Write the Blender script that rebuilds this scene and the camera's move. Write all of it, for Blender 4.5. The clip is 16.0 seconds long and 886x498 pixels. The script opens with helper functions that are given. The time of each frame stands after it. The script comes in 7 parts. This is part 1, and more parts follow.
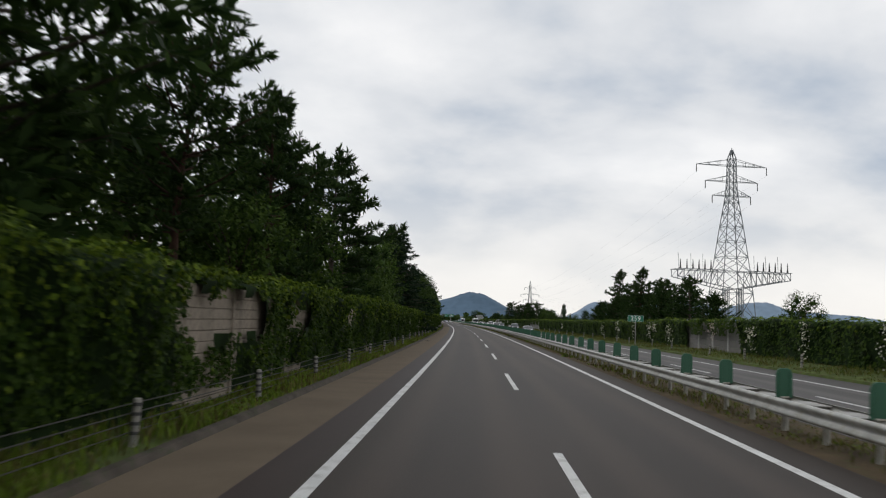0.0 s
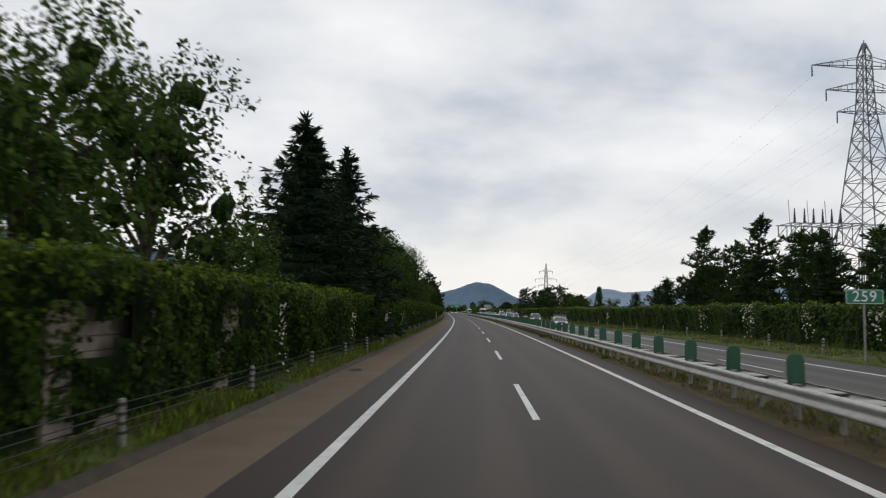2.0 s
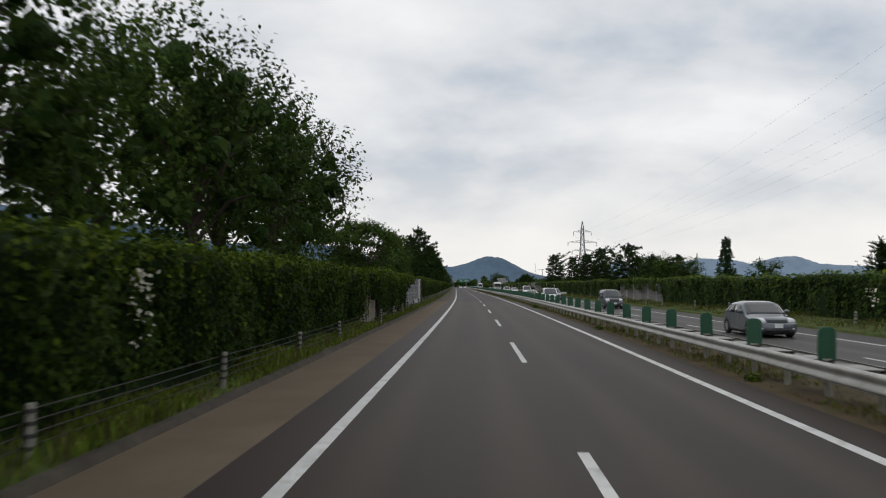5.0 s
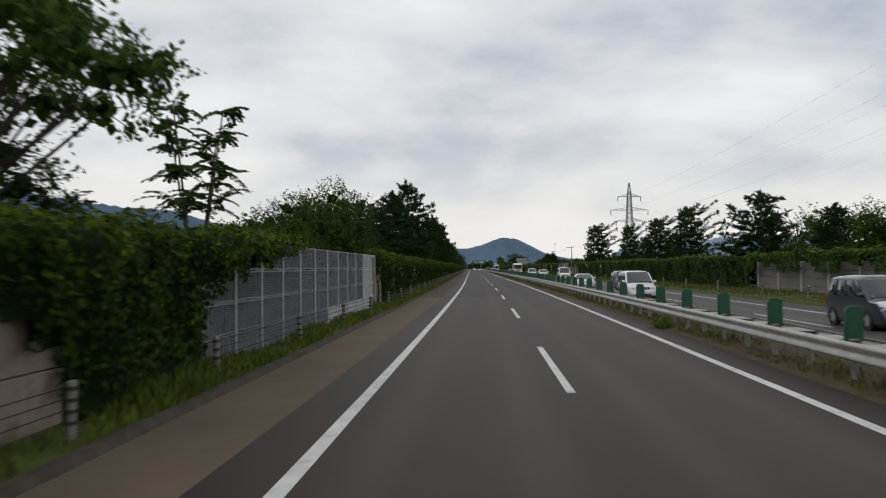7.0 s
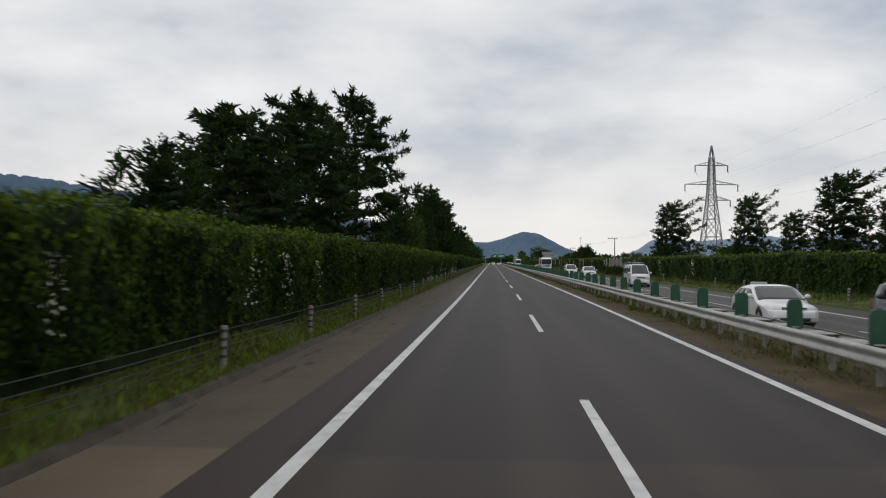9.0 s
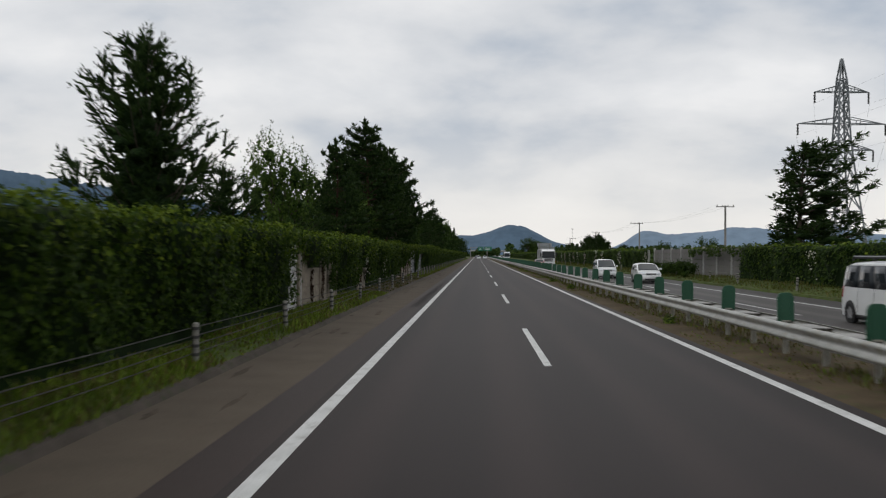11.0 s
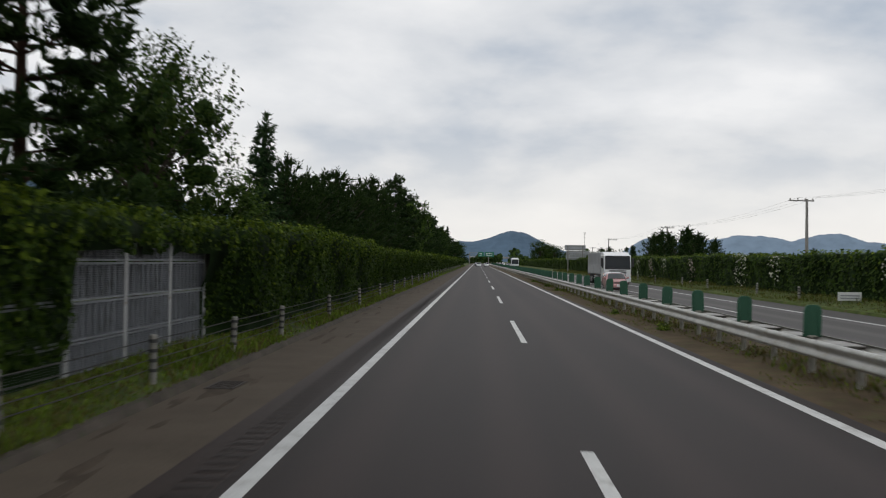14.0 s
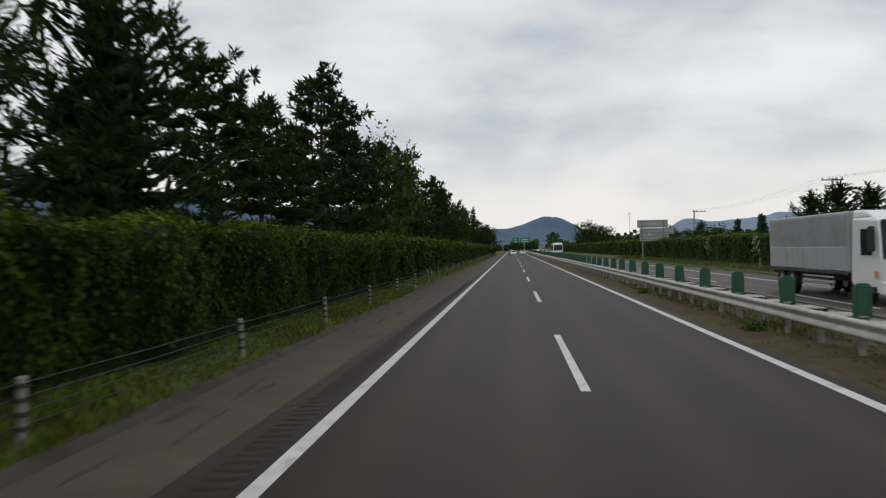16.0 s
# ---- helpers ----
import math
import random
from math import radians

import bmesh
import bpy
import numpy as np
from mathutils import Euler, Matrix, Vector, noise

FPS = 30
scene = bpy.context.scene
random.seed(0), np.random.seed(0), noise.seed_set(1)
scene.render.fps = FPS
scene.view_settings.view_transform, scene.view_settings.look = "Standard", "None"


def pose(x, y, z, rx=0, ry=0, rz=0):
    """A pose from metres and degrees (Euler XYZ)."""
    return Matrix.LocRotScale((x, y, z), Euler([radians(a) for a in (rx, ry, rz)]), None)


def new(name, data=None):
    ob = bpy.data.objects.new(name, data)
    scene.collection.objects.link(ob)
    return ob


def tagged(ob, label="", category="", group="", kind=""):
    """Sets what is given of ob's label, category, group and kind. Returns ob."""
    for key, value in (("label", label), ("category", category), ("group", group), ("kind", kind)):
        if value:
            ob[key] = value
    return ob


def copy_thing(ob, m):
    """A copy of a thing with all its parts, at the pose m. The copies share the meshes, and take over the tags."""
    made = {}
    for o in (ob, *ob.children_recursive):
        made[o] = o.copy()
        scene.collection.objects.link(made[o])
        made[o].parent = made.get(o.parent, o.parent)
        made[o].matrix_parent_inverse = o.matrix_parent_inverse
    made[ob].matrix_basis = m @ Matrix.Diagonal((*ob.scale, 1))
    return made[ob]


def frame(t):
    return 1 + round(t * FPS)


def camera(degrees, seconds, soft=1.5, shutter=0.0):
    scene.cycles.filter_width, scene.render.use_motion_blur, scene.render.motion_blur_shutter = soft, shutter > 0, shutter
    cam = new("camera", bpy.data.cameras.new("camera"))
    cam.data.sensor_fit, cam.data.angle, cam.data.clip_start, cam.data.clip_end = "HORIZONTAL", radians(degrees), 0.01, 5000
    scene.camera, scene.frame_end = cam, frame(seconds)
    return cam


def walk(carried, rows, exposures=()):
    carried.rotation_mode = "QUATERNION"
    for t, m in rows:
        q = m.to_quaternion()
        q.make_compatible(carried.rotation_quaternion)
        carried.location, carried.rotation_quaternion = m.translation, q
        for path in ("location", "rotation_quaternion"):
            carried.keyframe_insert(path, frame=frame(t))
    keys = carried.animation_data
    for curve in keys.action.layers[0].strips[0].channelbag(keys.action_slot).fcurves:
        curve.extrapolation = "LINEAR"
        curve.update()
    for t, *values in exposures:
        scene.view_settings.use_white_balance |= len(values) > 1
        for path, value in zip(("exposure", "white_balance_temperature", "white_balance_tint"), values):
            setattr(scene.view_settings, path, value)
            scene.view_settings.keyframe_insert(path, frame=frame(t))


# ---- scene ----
cam = camera(57.35, 16.0, soft=1.15, shutter=0.18)
PATH = [
    (0.0, -6.243, -104.124, 2.116, 94.950, -2.144, -0.392),
    (0.5, -5.652, -91.862, 2.117, 93.770, -1.800, -0.500),
    (1.0, -5.101, -79.620, 2.120, 94.122, -1.032, 0.387),
    (1.5, -4.546, -67.401, 2.117, 95.520, -0.790, -0.020),
    (2.0, -4.001, -55.162, 2.138, 94.328, -0.609, 0.137),
    (2.5, -3.477, -42.984, 2.117, 94.790, -0.230, 0.100),
    (3.0, -3.063, -30.816, 2.121, 94.150, -0.111, 0.481),
    (3.5, -2.704, -18.721, 2.123, 92.807, -1.349, 0.060),
    (4.0, -2.359, -6.493, 2.128, 92.477, -0.510, -0.156),
    (6.5, -1.035, 54.212, 2.125, 92.688, -0.080, 2.181),
    (7.0, -0.774, 66.325, 2.117, 91.300, 0.500, 2.010),
    (7.5, -0.594, 78.468, 2.120, 92.350, -0.079, 3.089),
    (8.0, -0.478, 90.749, 2.107, 92.252, -1.639, 4.047),
    (8.5, -0.214, 102.755, 2.108, 92.831, -0.689, 3.933),
    (9.0, 0.027, 114.887, 2.117, 90.825, -0.570, 3.426),
    (9.5, 0.179, 127.170, 2.121, 90.741, -0.051, 2.609),
    (12.0, 0.335, 187.817, 2.110, 90.201, -0.340, 2.425),
    (12.5, 0.313, 199.926, 2.108, 91.082, -0.717, 3.657),
    (13.0, 0.309, 211.949, 2.116, 90.377, 0.275, 3.213),
    (13.5, 0.340, 224.181, 2.113, 91.504, -0.572, 3.080),
    (14.0, 0.430, 237.257, 2.118, 90.817, -0.727, 2.426),
    (14.5, 0.394, 249.429, 2.117, 89.720, -0.330, 3.000),
    (15.0, 0.448, 261.400, 2.110, 91.640, 0.532, 3.541),
    (15.5, 0.522, 273.615, 2.106, 91.326, 0.440, 3.801),
    (16.0, 0.649, 286.032, 2.132, 90.061, 1.394, 4.883),
]
EXPOSURES = [(0.0, 0.11), (4.0, 0.11), (6.5, 0.0), (9.5, 0.0), (12.0, -0.04), (13.5, 0.05), (15.0, 0.0), (16.0, 0.0)]
walk(cam, [(t, pose(*p)) for t, *p in PATH], EXPOSURES)

# ---- light: an overcast sky ----
world = bpy.data.worlds.new("overcast_sky")
scene.world = world
world.use_nodes = True
SUN_ELEVATION, SUN_AZIMUTH = 48.0, 250.0


def build_world():
    nt = world.node_tree
    nt.nodes.clear()
    N, K = nt.nodes.new, nt.links.new
    out, bg = N("ShaderNodeOutputWorld"), N("ShaderNodeBackground")
    sky = N("ShaderNodeTexSky")
    sky.sky_type, sky.sun_disc = "NISHITA", False
    sky.sun_elevation, sky.sun_rotation = radians(SUN_ELEVATION), radians(SUN_AZIMUTH)
    dim = N("ShaderNodeVectorMath")
    dim.operation = "SCALE"
    dim.inputs["Scale"].default_value = 0.055
    K(sky.outputs[0], dim.inputs[0])
    co, sep = N("ShaderNodeTexCoord"), N("ShaderNodeSeparateXYZ")
    K(co.outputs["Generated"], sep.inputs[0])
    # cloud deck seen in perspective: direction divided by its height
    up = N("ShaderNodeMath")
    up.operation = "MAXIMUM"
    up.inputs[1].default_value = 0.0
    K(sep.outputs["Z"], up.inputs[0])
    lift = N("ShaderNodeMath")
    lift.operation = "ADD"
    lift.inputs[1].default_value = 0.40
    K(up.outputs[0], lift.inputs[0])
    flat = N("ShaderNodeVectorMath")
    flat.operation = "DIVIDE"
    K(co.outputs["Generated"], flat.inputs[0])
    K(lift.outputs[0], flat.inputs[1])
    squash = N("ShaderNodeMapping")
    squash.inputs["Scale"].default_value = (0.85, 1.0, 0.0)
    squash.inputs["Location"].default_value = (3.1, 7.4, 0.0)
    K(flat.outputs[0], squash.inputs[0])
    big, small = N("ShaderNodeTexNoise"), N("ShaderNodeTexNoise")
    big.inputs["Scale"].default_value, big.inputs["Detail"].default_value = 1.75, 6.0
    big.inputs["Roughness"].default_value, big.inputs["Distortion"].default_value = 0.5, 0.25
    small.inputs["Scale"].default_value, small.inputs["Detail"].default_value = 4.2, 6.0
    K(squash.outputs[0], big.inputs["Vector"])
    K(squash.outputs[0], small.inputs["Vector"])
    mixn = N("ShaderNodeMix")
    mixn.inputs["Factor"].default_value = 0.3
    K(big.outputs["Fac"], mixn.inputs[2])
    K(small.outputs["Fac"], mixn.inputs[3])
    ramp = N("ShaderNodeValToRGB")
    e = ramp.color_ramp.elements
    e[0].position, e[0].color = 0.39, (0.46, 0.52, 0.605, 1)
    e[1].position, e[1].color = 0.61, (0.91, 0.91, 0.915, 1)
    mid = e.new(0.48)
    mid.color = (0.70, 0.722, 0.755, 1)
    K(mixn.outputs[0], ramp.inputs[0])
    # the thin bright gap over the horizon
    hor = N("ShaderNodeMapRange")
    hor.inputs["From Min"].default_value, hor.inputs["From Max"].default_value = 0.02, 0.19
    hor.inputs["To Min"].default_value, hor.inputs["To Max"].default_value = 0.85, 0.0
    K(up.outputs[0], hor.inputs["Value"])
    glow = N("ShaderNodeMix")
    glow.data_type = "RGBA"
    glow.inputs[7].default_value = (0.95, 0.92, 0.88, 1)
    K(hor.outputs[0], glow.inputs["Factor"])
    K(ramp.outputs[0], glow.inputs[6])
    join = N("ShaderNodeMix")
    join.data_type = "RGBA"
    join.inputs["Factor"].default_value = 0.92
    K(dim.outputs[0], join.inputs[6])
    K(glow.outputs[2], join.inputs[7])
    K(join.outputs[2], bg.inputs[0])
    bg.inputs[1].default_value = 1.0
    K(bg.outputs[0], out.inputs[0])


build_world()
sun = new("sun", bpy.data.lights.new("sun", "SUN"))
sun.data.energy, sun.data.angle, sun.data.color = 0.5, radians(25), (1.0, 0.96, 0.9)
sun.matrix_world = pose(0, 0, 60, 90 - SUN_ELEVATION, 0, 180 - SUN_AZIMUTH)

# ---- materials ----


def material(name, build):
    m = bpy.data.materials.new(name)
    m.use_nodes = True
    nt = m.node_tree
    bsdf = nt.nodes["Principled BSDF"]
    build(nt, bsdf)
    return m


def noise_node(nt, scale, detail=5.0, rough=0.55, coord="Object", stretch=None):
    co, tex = nt.nodes.new("ShaderNodeTexCoord"), nt.nodes.new("ShaderNodeTexNoise")
    tex.inputs["Scale"].default_value, tex.inputs["Detail"].default_value = scale, detail
    tex.inputs["Roughness"].default_value = rough
    src = co.outputs[coord]
    if stretch:
        mp = nt.nodes.new("ShaderNodeMapping")
        mp.inputs["Scale"].default_value = stretch
        nt.links.new(src, mp.inputs[0])
        src = mp.outputs[0]
    nt.links.new(src, tex.inputs["Vector"])
    return tex.outputs["Fac"]


def ramp_node(nt, fac, stops):
    r = nt.nodes.new("ShaderNodeValToRGB")
    e = r.color_ramp.elements
    e[0].position, e[0].color = stops[0][0], (*stops[0][1], 1)
    e[1].position, e[1].color = stops[-1][0], (*stops[-1][1], 1)
    for p, c in stops[1:-1]:
        e.new(p).color = (*c, 1)
    nt.links.new(fac, r.inputs[0])
    return r.outputs[0]


def mix_node(nt, a, b, fac, mode="MIX"):
    m = nt.nodes.new("ShaderNodeMix")
    m.data_type, m.blend_type = "RGBA", mode
    for key, v in ((6, a), (7, b), (0, fac)):
        if isinstance(v, (tuple, float, int)):
            m.inputs[key].default_value = (*v, 1) if isinstance(v, tuple) else v
        else:
            nt.links.new(v, m.inputs[key])
    return m.outputs[2]


def bump_node(nt, bsdf, height, strength, distance):
    b = nt.nodes.new("ShaderNodeBump")
    b.inputs["Strength"].default_value, b.inputs["Distance"].default_value = strength, distance
    nt.links.new(height, b.inputs["Height"])
    nt.links.new(b.outputs[0], bsdf.inputs["Normal"])


def rough_paint(name, color, vary=0.2, scale=3.0, rough=0.6, metal=0.0, bump=0.1, fine=60.0, dirt=None):
    """A surface of one colour with stains at one scale and grain at another."""
    def build(nt, b):
        a = tuple(c * (1 - vary) for c in color)
        c = tuple(min(1, c * (1 + vary)) for c in color)
        base = ramp_node(nt, noise_node(nt, scale), [(0.3, a), (0.7, c)])
        grain = noise_node(nt, fine, 2.0)
        base = mix_node(nt, base, ramp_node(nt, grain, [(0.35, (0.72,) * 3), (0.65, (1.0,) * 3)]), 0.5, "MULTIPLY")
        if dirt:
            spots = ramp_node(nt, noise_node(nt, scale * 2.3, 8.0, 0.7), [(0.52, (0, 0, 0)), (0.68, (1, 1, 1))])
            base = mix_node(nt, base, dirt, spots)
        nt.links.new(base, b.inputs["Base Color"])
        b.inputs["Roughness"].default_value, b.inputs["Metallic"].default_value = rough, metal
        if rough > 0.85:
            b.inputs["Specular IOR Level"].default_value = 0.15
        if bump:
            bump_node(nt, b, grain, bump, 0.01)
    return material(name, build)


def asphalt(name, color, tracks):
    """tracks: lateral places of the wheel paths, along which the surface is worn lighter."""
    def build(nt, b):
        N, K = nt.nodes.new, nt.links.new
        grain = noise_node(nt, 38.0, 3.0, 0.7)
        blot = noise_node(nt, 0.35, 5.0, 0.6, "UV", (1.0, 0.12, 1.0))
        base = ramp_node(nt, blot, [(0.32, tuple(c * 0.76 for c in color)), (0.68, tuple(c * 1.18 for c in color))])
        speck = ramp_node(nt, grain, [(0.38, (0.7,) * 3), (0.62, (1.25,) * 3)])
        base = mix_node(nt, base, speck, 0.7, "MULTIPLY")
        uv, sep = N("ShaderNodeTexCoord"), N("ShaderNodeSeparateXYZ")
        K(uv.outputs["UV"], sep.inputs[0])
        total = None
        for place in tracks:
            d, sq, g = N("ShaderNodeMath"), N("ShaderNodeMath"), N("ShaderNodeMapRange")
            d.operation, sq.operation = "SUBTRACT", "ABSOLUTE"
            d.inputs[1].default_value = place
            K(sep.outputs["X"], d.inputs[0])
            K(d.outputs[0], sq.inputs[0])
            g.interpolation_type = "SMOOTHSTEP"
            g.inputs["From Min"].default_value, g.inputs["From Max"].default_value = 0.05, 0.55
            g.inputs["To Min"].default_value, g.inputs["To Max"].default_value = 1.0, 0.0
            K(sq.outputs[0], g.inputs["Value"])
            if total is None:
                total = g.outputs[0]
            else:
                s = N("ShaderNodeMath")
                s.operation = "MAXIMUM"
                K(total, s.inputs[0]), K(g.outputs[0], s.inputs[1])
                total = s.outputs[0]
        if total is not None:
            half = N("ShaderNodeMath")
            half.operation = "MULTIPLY"
            half.inputs[1].default_value = 0.55
            K(total, half.inputs[0])
            base = mix_node(nt, base, tuple(c * 1.75 for c in color), half.outputs[0])
        K(base, b.inputs["Base Color"])
        b.inputs["Roughness"].default_value = 0.6
        b.inputs["Specular IOR Level"].default_value = 0.17
        bump_node(nt, b, grain, 0.2, 0.008)
    return material(name, build)


def leaf_material(name, dark, light, rough=0.55, random_source="island"):
    def build(nt, b):
        N, K = nt.nodes.new, nt.links.new
        geo = N("ShaderNodeNewGeometry")
        tint = ramp_node(nt, geo.outputs["Random Per Island"], [(0.0, dark), (0.6, tuple((a + c) / 2 for a, c in zip(dark, light))), (1.0, light)])
        patch = noise_node(nt, 0.7, 3.0)
        base = mix_node(nt, tint, ramp_node(nt, patch, [(0.3, (0.6, 0.62, 0.55)), (0.7, (1.15, 1.1, 0.9))]), 0.8, "MULTIPLY")
        K(base, b.inputs["Base Color"])
        b.inputs["Roughness"].default_value = rough
        b.inputs["Specular IOR Level"].default_value = 0.05
        tr, ad = N("ShaderNodeBsdfTranslucent"), N("ShaderNodeMixShader")
        ad.inputs[0].default_value = 0.3
        K(base, tr.inputs["Color"])
        K(b.outputs[0], ad.inputs[1]), K(tr.outputs[0], ad.inputs[2])
        K(ad.outputs[0], nt.nodes["Material Output"].inputs[0])
    return material(name, build)


M_ROAD = asphalt("asphalt", (0.0325, 0.0236, 0.0180), (-0.95, 0.85, 2.6, 4.35))
M_ROAD_NEW = asphalt("newer_asphalt", (0.0222, 0.0152, 0.0136), (-0.95, 0.85, 2.6, 4.35))
M_ROAD_FAR = asphalt("asphalt_opposite", (0.058, 0.053, 0.049), (9.2, 10.9, 12.7, 14.4))
M_SHOULDER = asphalt("shoulder_asphalt", (0.036, 0.0245, 0.0205), ())
M_GROOVE = asphalt("milled_groove", (0.024, 0.017, 0.0145), ())
M_TAN = rough_paint("tan_shoulder_paving", (0.145, 0.113, 0.079), 0.12, 0.6, 0.9, fine=45.0, bump=0.2)
M_DIRTY = rough_paint("dirty_concrete_shoulder", (0.100, 0.081, 0.061), 0.14, 0.9, 0.9, fine=30.0, bump=0.3, dirt=(0.098, 0.077, 0.058))
M_KERB = rough_paint("weathered_kerb", (0.075, 0.063, 0.052), 0.35, 2.0, 0.9, bump=0.4, dirt=(0.05, 0.06, 0.03))
M_LINE = rough_paint("road_marking_paint", (0.62, 0.62, 0.60), 0.12, 1.2, 0.7, fine=25.0, dirt=(0.34, 0.33, 0.31))
M_SOIL = rough_paint("dry_soil_and_litter", (0.088, 0.064, 0.038), 0.35, 1.1, 0.95, fine=22.0, bump=0.5, dirt=(0.068, 0.075, 0.027))
M_SOIL_WASH = rough_paint("washed_soil", (0.076, 0.059, 0.044), 0.3, 2.0, 0.95, fine=25.0, bump=0.4, dirt=(0.045, 0.035, 0.026))
M_TRIM_STEEL = rough_paint("rusty_grate_steel", (0.06, 0.05, 0.043), 0.3, 6.0, 0.7, 0.4, 0.1)
M_TURF = rough_paint("turf_soil", (0.072, 0.098, 0.026), 0.4, 1.3, 0.95, fine=20.0, bump=0.5, dirt=(0.09, 0.07, 0.04))
M_FIELD = rough_paint("field", (0.05, 0.065, 0.028), 0.4, 0.05, 0.95, fine=3.0, bump=0.0)
M_GALV = rough_paint("galvanised_rail", (0.43, 0.43, 0.405), 0.18, 2.5, 0.5, 0.25, 0.05, dirt=(0.30, 0.27, 0.2))
M_RAILPOST = rough_paint("rail_post_steel", (0.42, 0.41, 0.36), 0.22, 4.0, 0.6, 0.15, 0.1, dirt=(0.22, 0.17, 0.11))
M_BOARD = rough_paint("green_board_plastic", (0.017, 0.088, 0.046), 0.15, 2.0, 0.5, bump=0.03)
M_SLEEPER = rough_paint("spacer_plate", (0.36, 0.35, 0.33), 0.4, 1.6, 0.7, bump=0.2, dirt=(0.16, 0.14, 0.12))
M_CONCRETE = rough_paint("barrier_concrete", (0.27, 0.23, 0.185), 0.22, 1.1, 0.9, fine=30.0, bump=0.2, dirt=(0.15, 0.125, 0.10))
M_WHITEPOST = rough_paint("white_post_paint", (0.25, 0.24, 0.21), 0.3, 5.0, 0.6, bump=0.05, dirt=(0.12, 0.10, 0.07))
M_BAND = rough_paint("dark_band", (0.035, 0.034, 0.033), 0.3, 6.0, 0.6)
M_WIRE = rough_paint("steel_wire", (0.035, 0.033, 0.03), 0.2, 6.0, 0.7, 0.0)
M_CONCRETE_GREY = rough_paint("grey_barrier_concrete", (0.155, 0.147, 0.140), 0.15, 0.6, 0.85, bump=0.15, dirt=(0.15, 0.14, 0.12))
M_CONCRETE_PALE = rough_paint("pale_grey_concrete", (0.38, 0.375, 0.36), 0.12, 0.7, 0.85, bump=0.15, dirt=(0.28, 0.26, 0.23))
M_PANEL = rough_paint("grey_metal_panel", (0.22, 0.23, 0.25), 0.2, 1.2, 0.5, 0.4, 0.1, dirt=(0.12, 0.12, 0.12))
M_PANEL_WHITE = rough_paint("pale_metal_panel", (0.72, 0.72, 0.72), 0.12, 1.2, 0.5, 0.1, 0.1, dirt=(0.36, 0.34, 0.31))
M_STEELPOST = rough_paint("h_post_steel", (0.45, 0.45, 0.45), 0.15, 3.0, 0.5, 0.3, dirt=(0.28, 0.25, 0.2))
M_PYLON = rough_paint("pylon_steel", (0.20, 0.215, 0.225), 0.15, 1.0, 0.55, 0.3, 0.0)
M_POLE = rough_paint("concrete_pole", (0.24, 0.23, 0.215), 0.2, 2.0, 0.8, bump=0.05)
M_BARK = rough_paint("grey_bark", (0.075, 0.06, 0.048), 0.4, 4.0, 0.95, fine=25.0, bump=0.8)
M_BARK_RED = rough_paint("red_pine_bark", (0.050, 0.027, 0.019), 0.4, 4.0, 0.95, fine=22.0, bump=0.8)
# Shade on the ivy's face and light on its top are in these colours.
M_IVY = leaf_material("ivy_leaves", (0.016, 0.037, 0.006), (0.062, 0.105, 0.016))
M_IVY_TOP = leaf_material("lit_top_ivy_leaves", (0.06, 0.105, 0.010), (0.165, 0.225, 0.026))
M_HEDGE = leaf_material("hedge_leaves", (0.024, 0.052, 0.011), (0.066, 0.108, 0.020))
# Shade behind ivy and hedge leaves is put into this dark green.
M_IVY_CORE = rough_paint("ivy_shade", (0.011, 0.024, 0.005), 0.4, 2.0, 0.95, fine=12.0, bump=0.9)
M_CREEPER_DRY = leaf_material("dry_creeper", (0.024, 0.013, 0.008), (0.062, 0.036, 0.022))
M_FLOWER = leaf_material("white_petals", (0.60, 0.58, 0.55), (0.85, 0.84, 0.80))
M_FLOWER_PINK = leaf_material("pale_pink_petals", (0.50, 0.40, 0.42), (0.72, 0.62, 0.62))
M_LEAF = leaf_material("broad_leaves", (0.019, 0.043, 0.010), (0.070, 0.112, 0.024))
M_LEAF_LIGHT = leaf_material("light_broad_leaves", (0.034, 0.068, 0.014), (0.098, 0.155, 0.034))
M_NEEDLE = leaf_material("pine_needles", (0.014, 0.031, 0.010), (0.046, 0.080, 0.023))
M_SPRUCE = leaf_material("spruce_needles", (0.011, 0.024, 0.014), (0.03, 0.052, 0.026))
M_NEEDLE_LIGHT = leaf_material("cedar_needles", (0.018, 0.042, 0.018), (0.055, 0.10, 0.04))


def shaded_mass(name, dark, light):
    """The close inner foliage of a crown: its leaf colours broken up finely, with the shade between leaves painted in.
    """
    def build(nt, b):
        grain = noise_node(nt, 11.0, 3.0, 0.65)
        # Shade in the gaps between leaves goes into this darker tone.
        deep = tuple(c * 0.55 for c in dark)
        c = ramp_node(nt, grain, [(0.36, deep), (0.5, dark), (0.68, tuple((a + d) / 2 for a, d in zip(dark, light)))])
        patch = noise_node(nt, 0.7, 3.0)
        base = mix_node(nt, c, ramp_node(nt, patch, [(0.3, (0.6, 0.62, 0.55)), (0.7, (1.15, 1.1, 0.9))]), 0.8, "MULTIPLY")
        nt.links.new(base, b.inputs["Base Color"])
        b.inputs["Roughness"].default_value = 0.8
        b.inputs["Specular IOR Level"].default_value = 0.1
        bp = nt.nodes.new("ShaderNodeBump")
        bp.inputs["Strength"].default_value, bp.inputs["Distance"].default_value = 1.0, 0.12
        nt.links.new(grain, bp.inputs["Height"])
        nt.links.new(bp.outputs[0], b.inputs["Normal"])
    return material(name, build)


